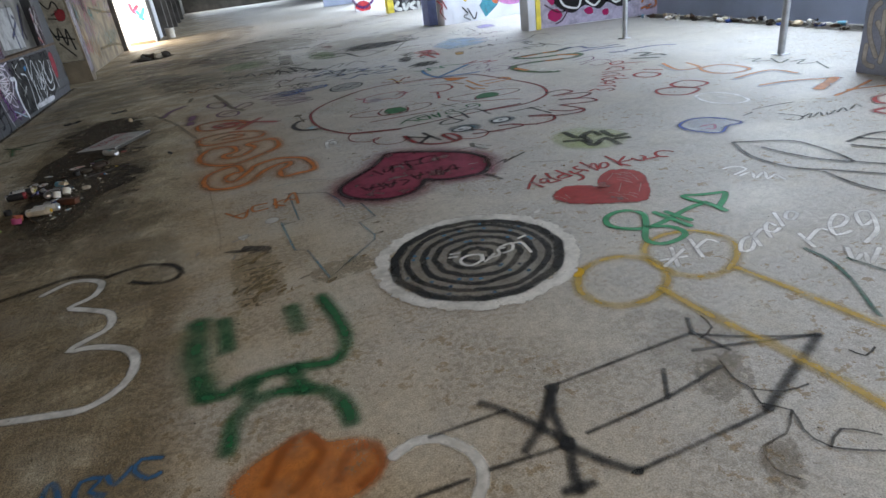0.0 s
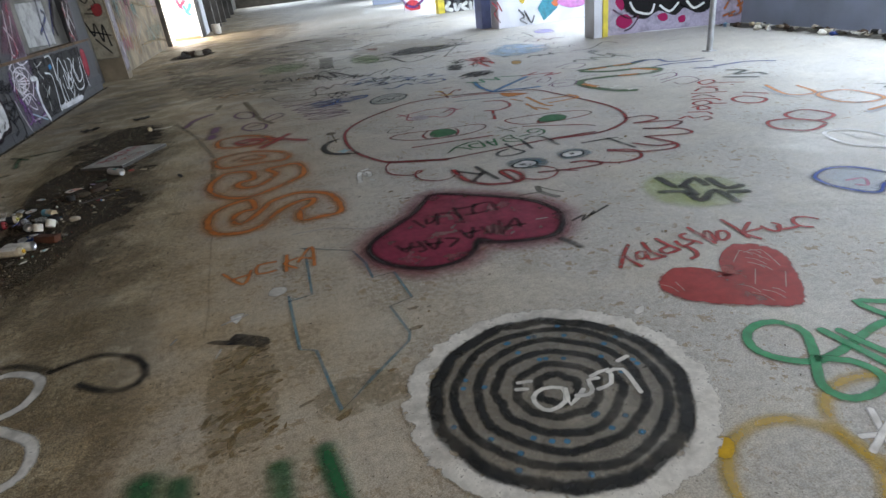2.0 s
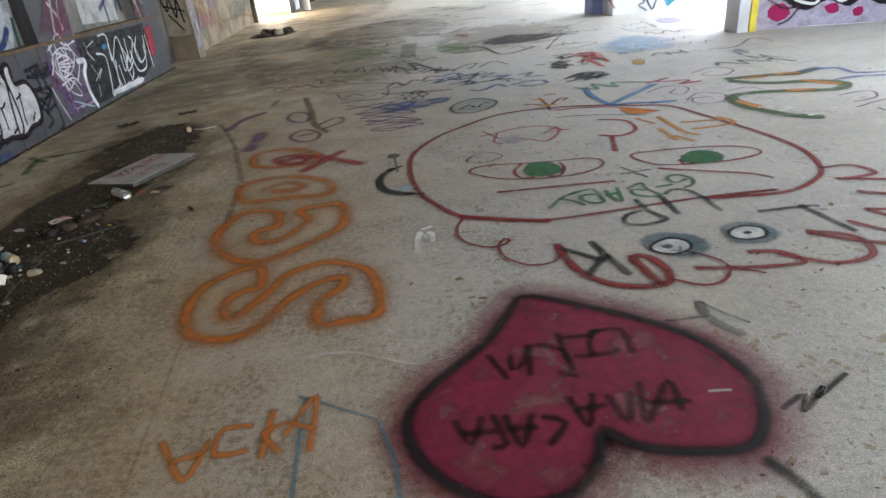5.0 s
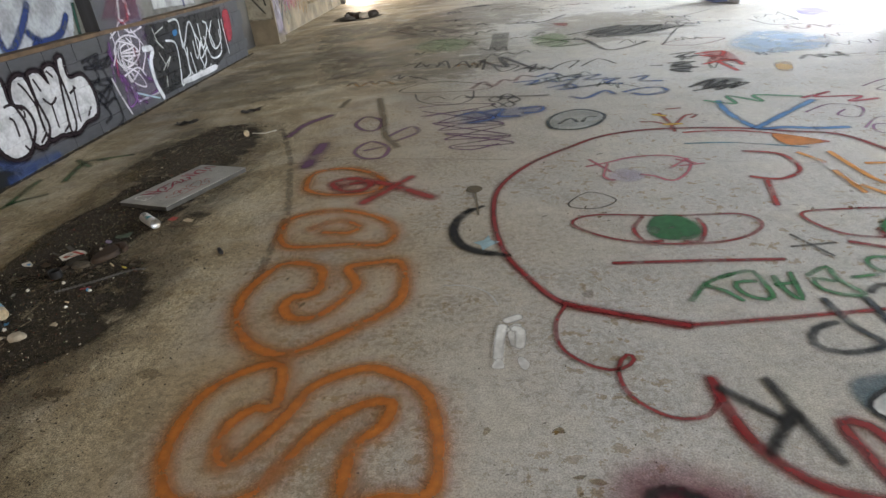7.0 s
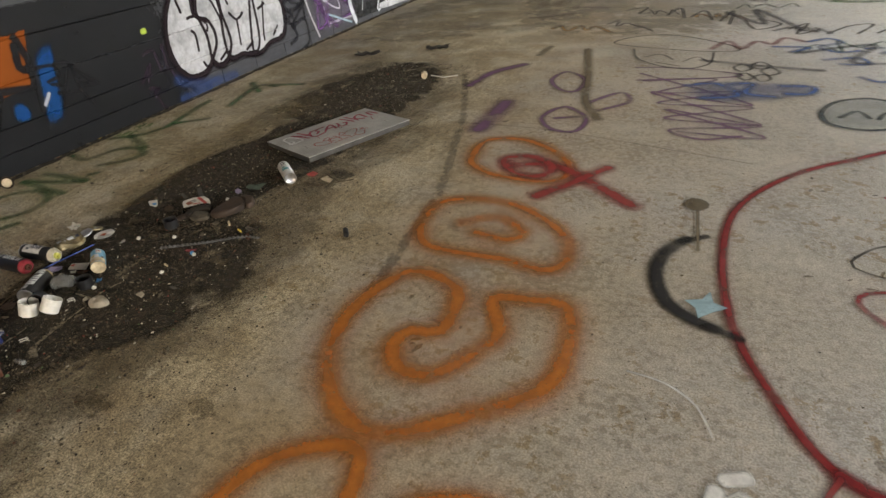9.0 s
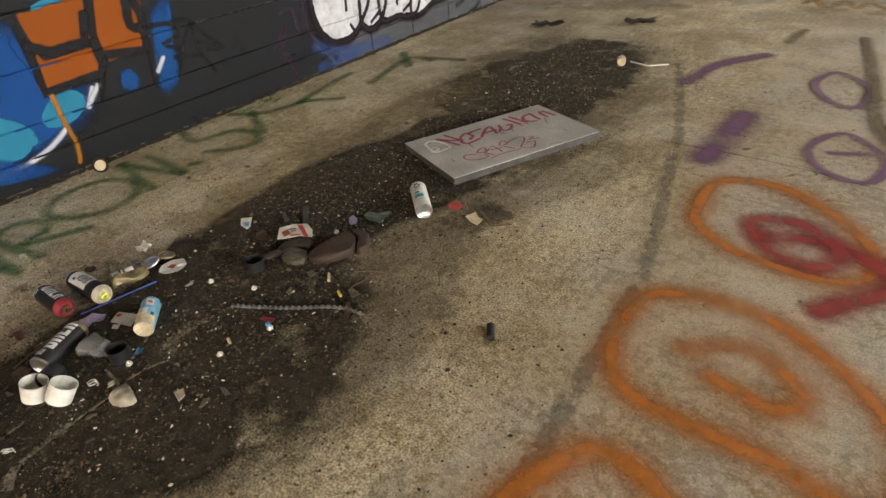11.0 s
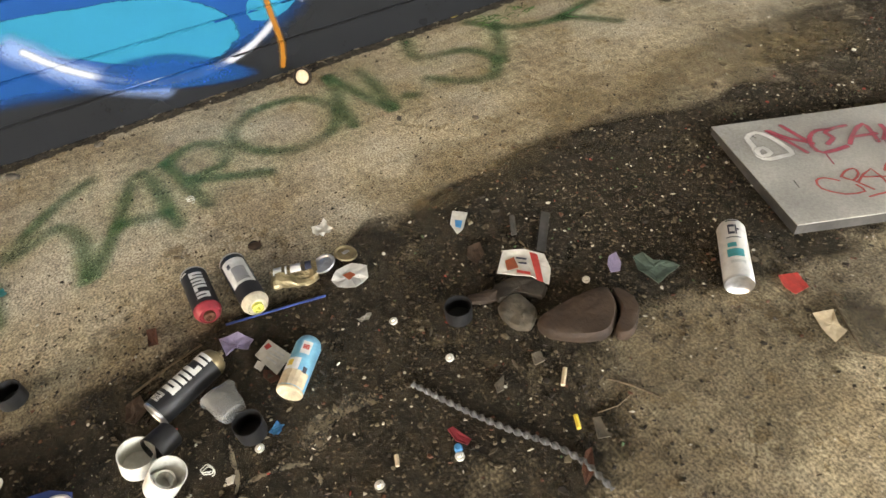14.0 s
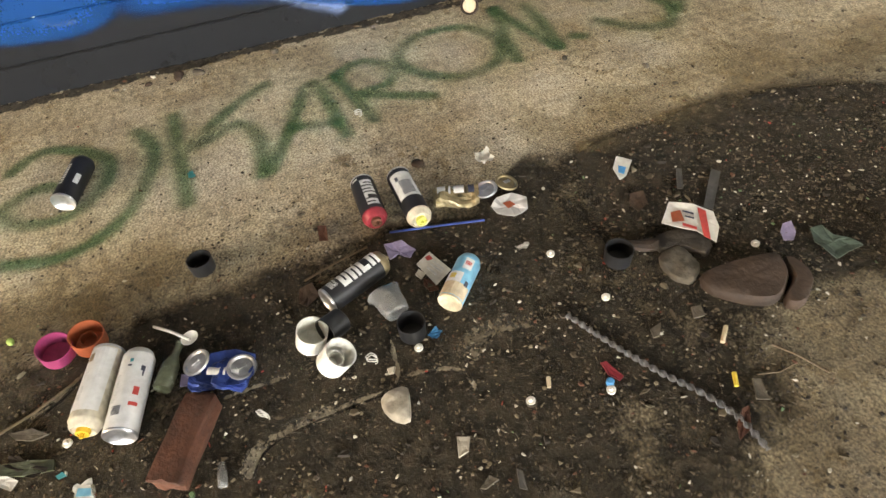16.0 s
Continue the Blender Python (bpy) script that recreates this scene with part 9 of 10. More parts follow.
wr = flat_piece("food_wrapper", "white food carton lid printed orange and red", "wrapper", [(1.376, 4.506), (1.405, 4.552), (1.448, 4.581), (1.495, 4.564), (1.535, 4.528), (1.487, 4.508), (1.433, 4.449)], PAPER, 0.027, 0.0016, 0.004, 4)
flat_piece("print", "orange printed blob", "", [(1.411, 4.488), (1.413, 4.513), (1.449, 4.502), (1.441, 4.474)], ORANGE_PLASTIC, 0.0335, 0.0008, parent=wr)
flat_piece("print", "red printed stripe", "", [(1.421, 4.555), (1.439, 4.566), (1.523, 4.521), (1.508, 4.513)], RED_INK, 0.0335, 0.0008, parent=wr)
flat_piece("print", "dark red printed bar", "", [(1.452, 4.494), (1.478, 4.516), (1.485, 4.511), (1.46, 4.489)], RED_INK, 0.0335, 0.0008, parent=wr)
for p in ([(1.415, 4.518), (1.434, 4.537), (1.439, 4.533), (1.42, 4.515)], [(1.433, 4.513), (1.447, 4.528), (1.452, 4.525), (1.437, 4.51)]):
    flat_piece("print", "grey printed line", "", p, DARK_INK, 0.0335, 0.0008, parent=wr)
sac = flat_piece("sachet", "small white and blue printed sachet", "sachet", [(1.142, 4.497), (1.174, 4.527), (1.224, 4.481), (1.233, 4.457), (1.185, 4.463)], PAPER, 0.004, 0.002, 0.002, 11)
flat_piece("print", "blue printed square", "", [(1.18, 4.482), (1.195, 4.497), (1.217, 4.478), (1.205, 4.468)], BLUE_PLASTIC, 0.0078, 0.0008, parent=sac)
crd = flat_piece("card", "white card with small red and grey print", "card", [(1.287, 3.908), (1.362, 3.939), (1.393, 3.892), (1.313, 3.867)], PAPER, 0.011, 0.0008, 0.0015, 12)
flat_piece("print", "red printed dot", "", [(1.301, 3.892), (1.298, 3.905), (1.312, 3.909), (1.314, 3.895)], RED_INK, 0.0138, 0.0006, parent=crd)
for p in ([(1.324, 3.899), (1.358, 3.917), (1.36, 3.913), (1.326, 3.896)], [(1.331, 3.89), (1.364, 3.904), (1.366, 3.9), (1.334, 3.886)], [(1.32, 3.909), (1.353, 3.924), (1.356, 3.922), (1.322, 3.906)]):
    flat_piece("print", "grey printed line", "", p, PALE_INK, 0.0138, 0.0006, parent=crd)
flat_piece("card_stub", "torn white stub beside the printed card", "card", [(1.325, 3.868), (1.344, 3.881), (1.358, 3.865), (1.339, 3.855)], PAPER, 0.004, 0.001, 0.002, 13)
flat_piece("card_scrap", "torn brown card under a white card", "card", [(1.357, 3.871), (1.378, 3.895), (1.404, 3.895), (1.402, 3.874), (1.377, 3.865)], BRICK, 0.004, 0.001, 0.003, 13)
flat_piece("foil_scrap", "crumpled pale violet plastic foil", "foil", [(1.22, 3.809), (1.229, 3.854), (1.27, 3.879), (1.294, 3.859), (1.268, 3.834), (1.278, 3.811)], VIOLET_PLASTIC, 0.005, 0.001, 0.014, 14)
flat_piece("violet_chip", "pale violet plastic plectrum on soil", "plastic scrap", [(1.526, 4.722), (1.526, 4.746), (1.56, 4.732), (1.58, 4.709), (1.571, 4.689), (1.546, 4.7)], VIOLET_PLASTIC, 0.005, 0.001, 0.002, 18)
flat_piece("rag", "torn faded green rag on soil", "rag", [(1.565, 4.765), (1.566, 4.796), (1.602, 4.795), (1.622, 4.824), (1.653, 4.832), (1.657, 4.789), (1.666, 4.748), (1.636, 4.747), (1.604, 4.744)], CLOTH, 0.004, 0.0015, 0.008, 19)
for p in ([(1.289, 4.694), (1.31, 4.708), (1.421, 4.607), (1.405, 4.59)], [(1.252, 4.613), (1.258, 4.626), (1.327, 4.586), (1.322, 4.57)], [(1.851, 3.896), (1.86, 3.905), (1.893, 3.899), (1.886, 3.887)]):
    flat_piece("rubber_strip", "dark flat rubber strip on soil", "strip", p, BOARD_EDGE, 0.004, 0.002, 0.002, 20)
for k, p in enumerate(([(1.08, 3.663), (1.09, 3.686), (1.145, 3.681), (1.14, 3.659)], [(1.278, 3.584), (1.267, 3.617), (1.315, 3.629), (1.338, 3.595), (1.321, 3.578)], [(1.292, 4.453), (1.296, 4.488), (1.341, 4.474), (1.36, 4.437), (1.322, 4.431)], [(1.893, 4.335), (1.893, 4.351), (1.932, 4.325), (1.945, 4.291), (1.918, 4.305)])):
    flat_piece("leaf_scrap", "reddish brown leaf scrap on soil", "leaf", p, (BRICK, LEAF, LEAF, BRICK)[k], 0.003, 0.001, 0.006, 24 + k)
for k, p in enumerate(([(1.847, 4.392), (1.853, 4.407), (1.895, 4.395), (1.886, 4.372)], [(1.756, 3.814), (1.765, 3.838), (1.791, 3.826), (1.796, 3.804)], [(1.845, 3.845), (1.859, 3.859), (1.867, 3.832), (1.862, 3.821)], [(1.657, 4.385), (1.661, 4.407), (1.687, 4.4), (1.685, 4.374)], [(1.676, 4.275), (1.668, 4.306), (1.697, 4.285), (1.697, 4.27)], [(1.428, 2.959), (1.432, 3.006), (1.458, 3.04), (1.462, 3.01), (1.447, 2.975)])):
    flat_piece("grey_chip", "grey stone chip on the soil", "chip", p, STONE if k == 1 else DULL_STONE, 0.003, 0.004, 0.002, 30 + k)
flat_piece("glass_slab", "dirty grey green glass shard on soil", "glass shard", [(1.495, 2.951), (1.507, 3.016), (1.523, 3.061), (1.545, 3.061), (1.536, 3.0), (1.519, 2.955)], GREEN_GLASS, 0.004, 0.005, 0.002, 40)
flat_piece("card_stub", "torn pale card on the soil", "card", [(1.516, 2.945), (1.519, 2.966), (1.542, 2.995), (1.56, 2.985), (1.538, 2.954)], PAPER, 0.004, 0.0015, 0.004, 41)
flat_piece("glass_chip", "small green glass chip on soil", "glass chip", [(1.556, 3.062), (1.551, 3.074), (1.562, 3.083), (1.564, 3.068)], TEAL_INK, 0.003, 0.002, 0.0, 42)
tl = flat_piece("crushed_tube", "crushed white and blue tube end", "tube", [(1.595, 3.11), (1.603, 3.136), (1.641, 3.148), (1.627, 3.105)], PAPER, 0.005, 0.004, 0.004, 43)
flat_piece("print", "blue printed band", "", [(1.603, 3.113), (1.611, 3.138), (1.628, 3.143), (1.618, 3.11)], SKY_TIN, 0.0125, 0.0008, parent=tl)
lump("bud", "crumpled lime green bud on bare concrete", "bud", 1.171, 2.921, 0.012, 0.01, 0.009, LIME, 0.3, 9)
vx, vy = (1.696, 3.378)
wx, wy = (1.654, 3.378)
vial = tagged(new("glass_vial"), "small clear glass vial lying on soil", "vial")
vial.matrix_world = lying(vx, vy, wx, wy, 0.009)[0]
part("glass", lathe(bmesh.new(), [(0, 0), (0.008, 0.0), (0.009, 0.002), (0.009, 0.034), (0.006, 0.038), (0.006, 0.046), (0.005, 0.046), (0.005, 0.037), (0.008, 0.033), (0.008, 0.003), (0, 0.002)], 18), FILM, vial, smooth=True)
dx, dy = (1.739, 3.976)
tagged(mesh_ob("grey_disc", lathe(bmesh.new(), [(0, 0.001), (0.0105, 0.001), (0.0115, 0.003), (0.0105, 0.005), (0, 0.0046)], 20, Matrix.Translation((dx, dy, 0))), DULL_STONE, smooth=True), "flat pale grey disc on the soil", "disc")
bx, by = (1.756, 4.137)
tagged(mesh_ob("blue_plug", lathe(bmesh.new(), [(0, 0.001), (0.008, 0.001), (0.008, 0.012), (0.006, 0.014), (0, 0.014)], 16, Matrix.Translation((bx, by, 0))), BLUE_PLASTIC, smooth=True), "small blue plastic plug beside a nozzle", "plug")
rod("cigarette_butt", "cream cigarette butt on the soil", "cigarette butt", [(1.726, 4.422), (1.756, 4.392)], 0.0048, CARD)
rod("cigarette_butt", "yellow cigarette butt on the soil", "cigarette butt", [(1.824, 4.369), (1.85, 4.356)], 0.0048, YELLOW_INK)
rod("cigarette_butt", "tan cigarette butt on the soil", "cigarette butt", [(1.702, 4.029), (1.723, 4.021)], 0.0042, CARD)
cup = tagged(new("plastic_cup"), "crumpled clear plastic cup lying in the litter", "cup")
cup.matrix_world = lying(1.453, 3.786, 1.355, 3.762, 0.03)[0]
bm = lathe(bmesh.new(), [(0.0, 0.002), (0.022, 0.0), (0.024, 0.002), (0.027, 0.02), (0.03, 0.04), (0.033, 0.06), (0.035, 0.07), (0.0338, 0.07), (0.0318, 0.06), (0.0288, 0.04), (0.0258, 0.02), (0.0225, 0.004), (0.0, 0.004)], 28)
for v in bm.verts:
    v.co.x *= 0.8 + 0.35 * noise.noise(Vector((v.co.y * 45, v.co.z * 45, 3.1)))
    v.co.y *= 1.08 + 0.25 * noise.noise(Vector((v.co.z * 40, 7.7, v.co.x * 40)))
part("shell", bm, FILM, cup, smooth=True)
scrap("blue_tag", "bright blue plastic tag on soil", "plastic scrap", 1.517, 3.849, 0.022, 0.026, BLUE_PLASTIC, 0.7, 16, 0.004)
flat_piece("red_shard", "red plastic shard on the soil", "plastic scrap", [(1.711, 4.139), (1.711, 4.152), (1.755, 4.168), (1.761, 4.155), (1.741, 4.141)], RED_PLASTIC, 0.004, 0.0015, 0.004, 17)
flat_piece("red_shard", "red plastic shard near the board", "plastic scrap", [(1.8, 4.993), (1.819, 5.034), (1.862, 5.016), (1.859, 4.975), (1.829, 4.973)], RED_INK, 0.004, 0.0015, 0.004, 21)
flat_piece("tan_tile", "torn tan card on bare concrete", "card", [(1.914, 4.956), (1.932, 5.001), (1.962, 4.974), (1.984, 4.971), (1.989, 4.926), (1.952, 4.934)], CARD, 0.004, 0.0015, 0.003, 22)
graffiti("shoe_print", "dark damp oval mark on bare concrete", [("mark", stain((0.05, 0.039, 0.026), 0.5, 1.6, 18.0, blur=0.35), None, [[(1.902, 5.06), (1.933, 5.1), (2.012, 5.095), (2.077, 5.052), (2.09, 4.998), (2.042, 4.972), (1.976, 4.995)]])])
scrap("paper_scrap", "crumpled white tissue at the soil edge", "paper", 1.013, 4.155, 0.04, 0.045, PAPER, 0.2, 27, 0.018)
scrap("paper_chip", "torn white paper chip on soil", "paper", 1.355, 4.126, 0.016, 0.032, PAPER, 0.2, 31, 0.006)
scrap("glass_chip", "pale green glass chip on bare concrete", "glass chip", 0.711, 3.349, 0.03, 0.018, TEAL_INK, 0.2, 32, 0.002)
scrap("pale_scrap", "pale sachet at the edge of the soil", "sachet", 1.610, 3.125, 0.035, 0.035, PAPER, 0.2, 33, 0.006)
scrap("wood_scrap", "grey splintered wood scrap", "wood scrap", 1.520, 3.006, 0.09, 0.025, GREY_STONE, 0.9, 34, 0.006)

for px, py, lab in ((1.400, 4.178, "white plastic nozzle"), (1.564, 4.234, "white plastic nozzle"), (1.771, 4.132, "white plastic nozzle"), (1.537, 3.805, "white plastic nozzle"), (1.492, 3.079, "white plastic nozzle"), (1.554, 4.627, "white plastic nozzle"), (1.737, 3.976, "grey metal disc")):
    nz = tagged(new("spray_nozzle"), lab + " lying in the soil", "nozzle", "loose nozzles")
    nz.matrix_world = pose(px, py, 0.001, 8, -6, 0)
    part("skirt", lathe(bmesh.new(), [(0, 0), (0.009, 0), (0.0095, 0.006), (0.0, 0.007)], 16), WHITE_PLASTIC, nz, smooth=True)
    part("stem", lathe(bmesh.new(), [(0.005, 0.006), (0.0045, 0.012), (0.0, 0.0125)], 12), WHITE_PLASTIC, nz, smooth=True)
for px, py, turn in ((1.530, 3.703, 0.3), (1.576, 3.465, 1.0), (0.625, 3.878, 0.0)):
    pts = [(px + (0.010 + 0.0025 * math.sin(3 * a + turn)) * math.cos(a), py + 0.011 * math.sin(a + turn), 0.004 + 0.0006 * k) for k, a in enumerate([i * 0.45 for i in range(30)])]
    tagged(mesh_ob("wire_coil", tube(bmesh.new(), pts, 0.0013, 5), WHITE_PLASTIC, smooth=True), "tangled pale plastic ring coil", "coil")

# twisted iron drill rod
axis = smooth_line([(1.578, 4.132), (1.681, 4.185), (1.774, 4.239), (1.847, 4.291), (1.91, 4.319), (1.978, 4.328)], gap=0.006)
fine_axis = []
for a, b in zip(axis, axis[1:]):
    steps = max(1, round((b - a).length / 0.002))
    fine_axis += [a.lerp(b, k / steps) for k in range(steps)]
bm = bmesh.new()
rings = []
for i, q in enumerate(fine_axis):
    d = (fine_axis[min(i + 1, len(fine_axis) - 1)] - fine_axis[max(i - 1, 0)]).normalized()
    a = i * 2 * math.pi / 19
    ring = []
    for u, v in ((-0.0068, -0.0016), (0.0068, -0.0016), (0.0068, 0.0016), (-0.0068, 0.0016)):
        p, z = u * math.cos(a) - v * math.sin(a), u * math.sin(a) + v * math.cos(a)
        ring.append(bm.verts.new((q.x - d.y * p, q.y + d.x * p, 0.0085 + z)))
    rings.append(ring)
for a, b in zip(rings, rings[1:]):
    for m in range(4):
        bm.faces.new((a[m], a[(m + 1) % 4], b[(m + 1) % 4], b[m]))
bm.faces.new(rings[0][::-1])
bm.faces.new(rings[-1])
tagged(mesh_ob("twisted_rod", bm, IRON), "twisted grey iron strip lying across the soil", "rod")
rod("blue_straw", "long blue plastic straw lying beside the cans", "straw", [(1.176, 3.835), (1.204, 3.963), (1.230, 4.074)], 0.003, BLUE_TIN)
rod("twig", "thin dry twig on the soil", "twig", [(1.795, 4.480), (1.833, 4.509), (1.885, 4.536)], 0.0022, TWIG)
rod("twig", "thin dry twig on the soil", "twig", [(1.842, 4.410), (1.852, 4.453), (1.847, 4.491)], 0.0016, TWIG)
rod("root", "pale thin root creeping over the concrete", "root", [(1.419, 2.936), (1.394, 2.999), (1.341, 3.085)], 0.003, TWIG)
rod("twig", "thin dry twig on the soil", "twig", [(1.253, 3.601), (1.222, 3.692), (1.203, 3.769)], 0.0028, TWIG)
rod("cord", "pale frayed cord on the floor", "cord", [(1.740, 6.947), (1.866, 6.907), (1.962, 6.979)], 0.004, PAPER)
rod("cord", "thin curled wire beside the tan card", "wire", [(1.909, 5.031), (1.991, 4.976), (2.032, 4.952), (2.093, 5.000)], 0.002, TWIG)

# black tube with wire loop, far bottle
tb = tagged(new("black_tube"), "short black tube with a thin wire loop", "tube")
tb.matrix_world = lying(2.365, 4.440, 2.327, 4.499, 0.012)[0]
part("barrel", lathe(bmesh.new(), [(0, 0), (0.011, 0), (0.012, 0.002), (0.012, 0.055), (0.008, 0.056), (0.007, 0.045), (0, 0.045)], 18), BLACK_PLASTIC, tb, smooth=True)
part("wire_loop", tube(bmesh.new(), [(-0.008, -0.02 + 0.04 * i / 10, -0.005 - 0.02 * math.sin(math.pi * i / 10)) for i in range(11)], 0.0012, 5), TWIG, tb)
jar = tagged(new("plastic_pot"), "small pink and brown plastic pot lying on the soil", "pot")
jar.matrix_world = lying(1.723, 6.848, 1.651, 7.022, 0.026)[0]
part("cup", lathe(bmesh.new(), [(0, 0), (0.024, 0), (0.026, 0.05), (0.02, 0.05), (0, 0.01)], 18), CARD, jar, smooth=True)

for fx, fy, s in ((0.865, 7.521, 1), (1.464, 7.795, 2)):
    scrap("dark_scrap", "flat black burnt scrap on the floor", "scrap", fx, fy, 0.22, 0.12, BOARD_EDGE, 0.5, s, 0.02)
scrap("yellow_stick", "yellow plastic stick at the wall foot", "stick", 0.006, 5.204, 0.015, 0.05, YELLOW_INK, 0.3, 41, 0.003)
grass = bmesh.new()
rng = random.Random(5)
gx, gy = 0.144, 5.354
for i in range(26):
    x, y, a = gx + rng.uniform(-0.04, 0.04), gy + rng.uniform(-0.14, 0.14), rng.uniform(0, 6.28)
    tube(grass, [(x, y, 0.001), (x + 0.015 * math.cos(a), y + 0.02 * math.sin(a), 0.012), (x + 0.03 * math.cos(a), y + 0.05 * math.sin(a), 0.008)], 0.0018, 4)
tagged(mesh_ob("weed_tuft", grass, material("weed_green", (0.06, 0.12, 0.03), 0.8, vary=0.4, scale=40)), "low green weed tuft at the wall foot", "weed")

# the painted board
board = tagged(new("grey_board"), "scuffed grey board with red and white spray lettering", "board")
board.matrix_world = pose(1.675, 5.585, 0.0, 0, -1.6, -24.4)
part("panel", box(bmesh.new(), -0.238, -0.385, 0.0305, 0.238, 0.385, 0.034, 0.001), BOARD_GREY, board)
for x0, y0, x1, y1 in ((-0.236, -0.383, 0.236, -0.36), (-0.236, 0.36, 0.236, 0.383), (-0.236, -0.36, -0.214, 0.36), (0.214, -0.36, 0.236, 0.36)):
    part("rail", box(bmesh.new(), x0, y0, 0.0, x1, y1, 0.0306, 0.001), BOARD_EDGE, board, "dark wooden rail")


def on_board(u, v):
    return (u, v, 0.0348 + COAT[0] * 2e-6)


graffiti("board_lettering", "x", [
    ("white_mark", paint((0.9, 0.89, 0.86), 0.4, 0.97, 0.1), 0.026, [['o', (-0.105, -0.323), (-0.148, -0.321), (-0.172, -0.284), (-0.139, -0.257), (-0.082, -0.241), (-0.046, -0.242), (-0.04, -0.274), (-0.034, -0.314), (-0.055, -0.334)], ['o', (-0.08, -0.326), (-0.092, -0.302), (-0.062, -0.295), (-0.052, -0.324)]]),
    ("red_letter", paint((0.45, 0.05, 0.09), 0.4, 0.92, 0.2), 0.021, [[(-0.171, -0.249), (-0.111, -0.224), (-0.042, -0.201)], [(-0.167, -0.242), (-0.118, -0.21), (-0.081, -0.162)], [(-0.19, -0.197), (-0.134, -0.182), (-0.078, -0.164)], [(-0.135, -0.081), (-0.14, -0.116), (-0.114, -0.152), (-0.063, -0.173), (-0.029, -0.158), (-0.045, -0.084)], [(-0.145, -0.026), (-0.139, -0.074), (-0.122, -0.101), (-0.094, -0.094), (-0.068, -0.126)], [(-0.054, -0.07), (-0.106, -0.026), (-0.142, 0.023), (-0.096, 0.02), (-0.047, 0.008)], [(-0.085, -0.034), (-0.086, 0.027)], [(-0.125, 0.066), (-0.089, 0.058), (-0.055, 0.027)], [(-0.071, 0.046), (-0.046, 0.06), (-0.055, 0.096), (-0.097, 0.121), (-0.097, 0.1)], [(-0.183, 0.131), (-0.127, 0.145), (-0.068, 0.155)], [(-0.184, 0.171), (-0.127, 0.18), (-0.07, 0.192)], [(-0.15, 0.27), (-0.145, 0.23), (-0.107, 0.2), (-0.071, 0.208), (-0.052, 0.238)], [(-0.15, 0.27), (-0.105, 0.266), (-0.058, 0.263)], [(-0.142, 0.321), (-0.096, 0.311), (-0.059, 0.31)], [(-0.14, 0.34), (-0.099, 0.346), (-0.053, 0.351)]]),
    ("drip", paint((0.42, 0.05, 0.09), 0.4, 0.85, 0.2), 0.006, [[(-0.023, -0.158), (0.027, -0.166)], [(-0.047, 0.027), (-0.021, 0.019)], [(-0.049, 0.043), (-0.02, 0.032)], [(-0.068, 0.155), (-0.036, 0.147)], [(-0.07, 0.192), (-0.041, 0.185)], [(-0.053, 0.288), (0.016, 0.257)], [(-0.047, 0.09), (-0.013, 0.08)]]),
    ("red_letter", paint((0.5, 0.07, 0.06), 0.4, 0.9, 0.1), 0.009, [[(0.098, -0.195), (0.078, -0.224), (0.085, -0.249), (0.12, -0.255), (0.154, -0.213), (0.153, -0.161), (0.124, -0.165)], [(0.084, -0.182), (0.063, -0.158), (0.056, -0.131), (0.079, -0.131), (0.104, -0.161), (0.085, -0.178)], [(0.104, -0.161), (0.15, -0.136)], [(0.113, -0.153), (0.067, -0.09), (0.148, -0.09)], [(0.097, -0.127), (0.108, -0.067)], [(0.082, -0.062), (0.044, -0.026), (0.08, -0.017), (0.095, -0.043), (0.061, 0.03), (0.07, 0.075), (0.113, 0.052), (0.156, 0.004), (0.185, 0.014), (0.197, 0.048)], [(0.09, -0.057), (0.156, -0.03)], [(0.135, 0.051), (0.143, 0.09), (0.197, 0.048)], [(0.091, 0.095), (0.105, 0.115), (0.112, 0.07), (0.129, 0.127)], [(0.176, -0.164), (0.166, -0.092), (0.176, -0.011)]]),
    ("scuff", paint((0.05, 0.045, 0.04), 0.4, 0.8, 0.3), 0.005, [[(0.072, -0.303), (0.103, -0.306)], [(0.119, 0.271), (0.148, 0.268)], [(0.221, 0.116), (0.221, 0.152), (0.234, 0.169)], [(-0.155, -0.301), (-0.142, -0.296)]]),
], on_board, board)

# rubbish against the back wall of the bay and the far heap
rng = random.Random(12)
for i in range(58):
    x, y = rng.uniform(10.95, 11.42), 2.3 + i * 0.1 + rng.uniform(-0.05, 0.05)
    mat = rng.choice((WHITE_PLASTIC, PAPER, CARD, GREY_STONE, GREY_STONE, DULL_STONE, STONE, LEAF, BLUE_TIN, LEAF))
    if i % 5 == 2:
        spray_can("empty pale can lying in the rubbish by the wall", x, y, x + rng.uniform(-0.1, 0.1), y + rng.uniform(0.1, 0.16), rng.choice((WHITE_TIN, BLACK_TIN, DIRTY_WHITE, SKY_TIN)))
    elif i % 2:
        scrap("rubbish_scrap", "crumpled rubbish against the wall", "rubbish", x, y, rng.uniform(0.07, 0.18), rng.uniform(0.05, 0.12), mat, rng.uniform(0, 3), i, 0.03)
    else:
        lump("rubbish_lump", "dirty lump of rubbish against the wall", "rubbish", x, y, rng.uniform(0.03, 0.08), rng.uniform(0.03, 0.07), rng.uniform(0.02, 0.05), mat, rng.uniform(0, 3), i)
graffiti("far_dirt", "dark dirt under the rubbish along the far wall", [("dirt", stain((0.05, 0.042, 0.032), 0.8, 1.4, 5.0, blur=0.3), 0.6, [[(11.2, 2.0), (11.15, 4.0), (11.2, 6.0), (11.2, 8.2)]])])
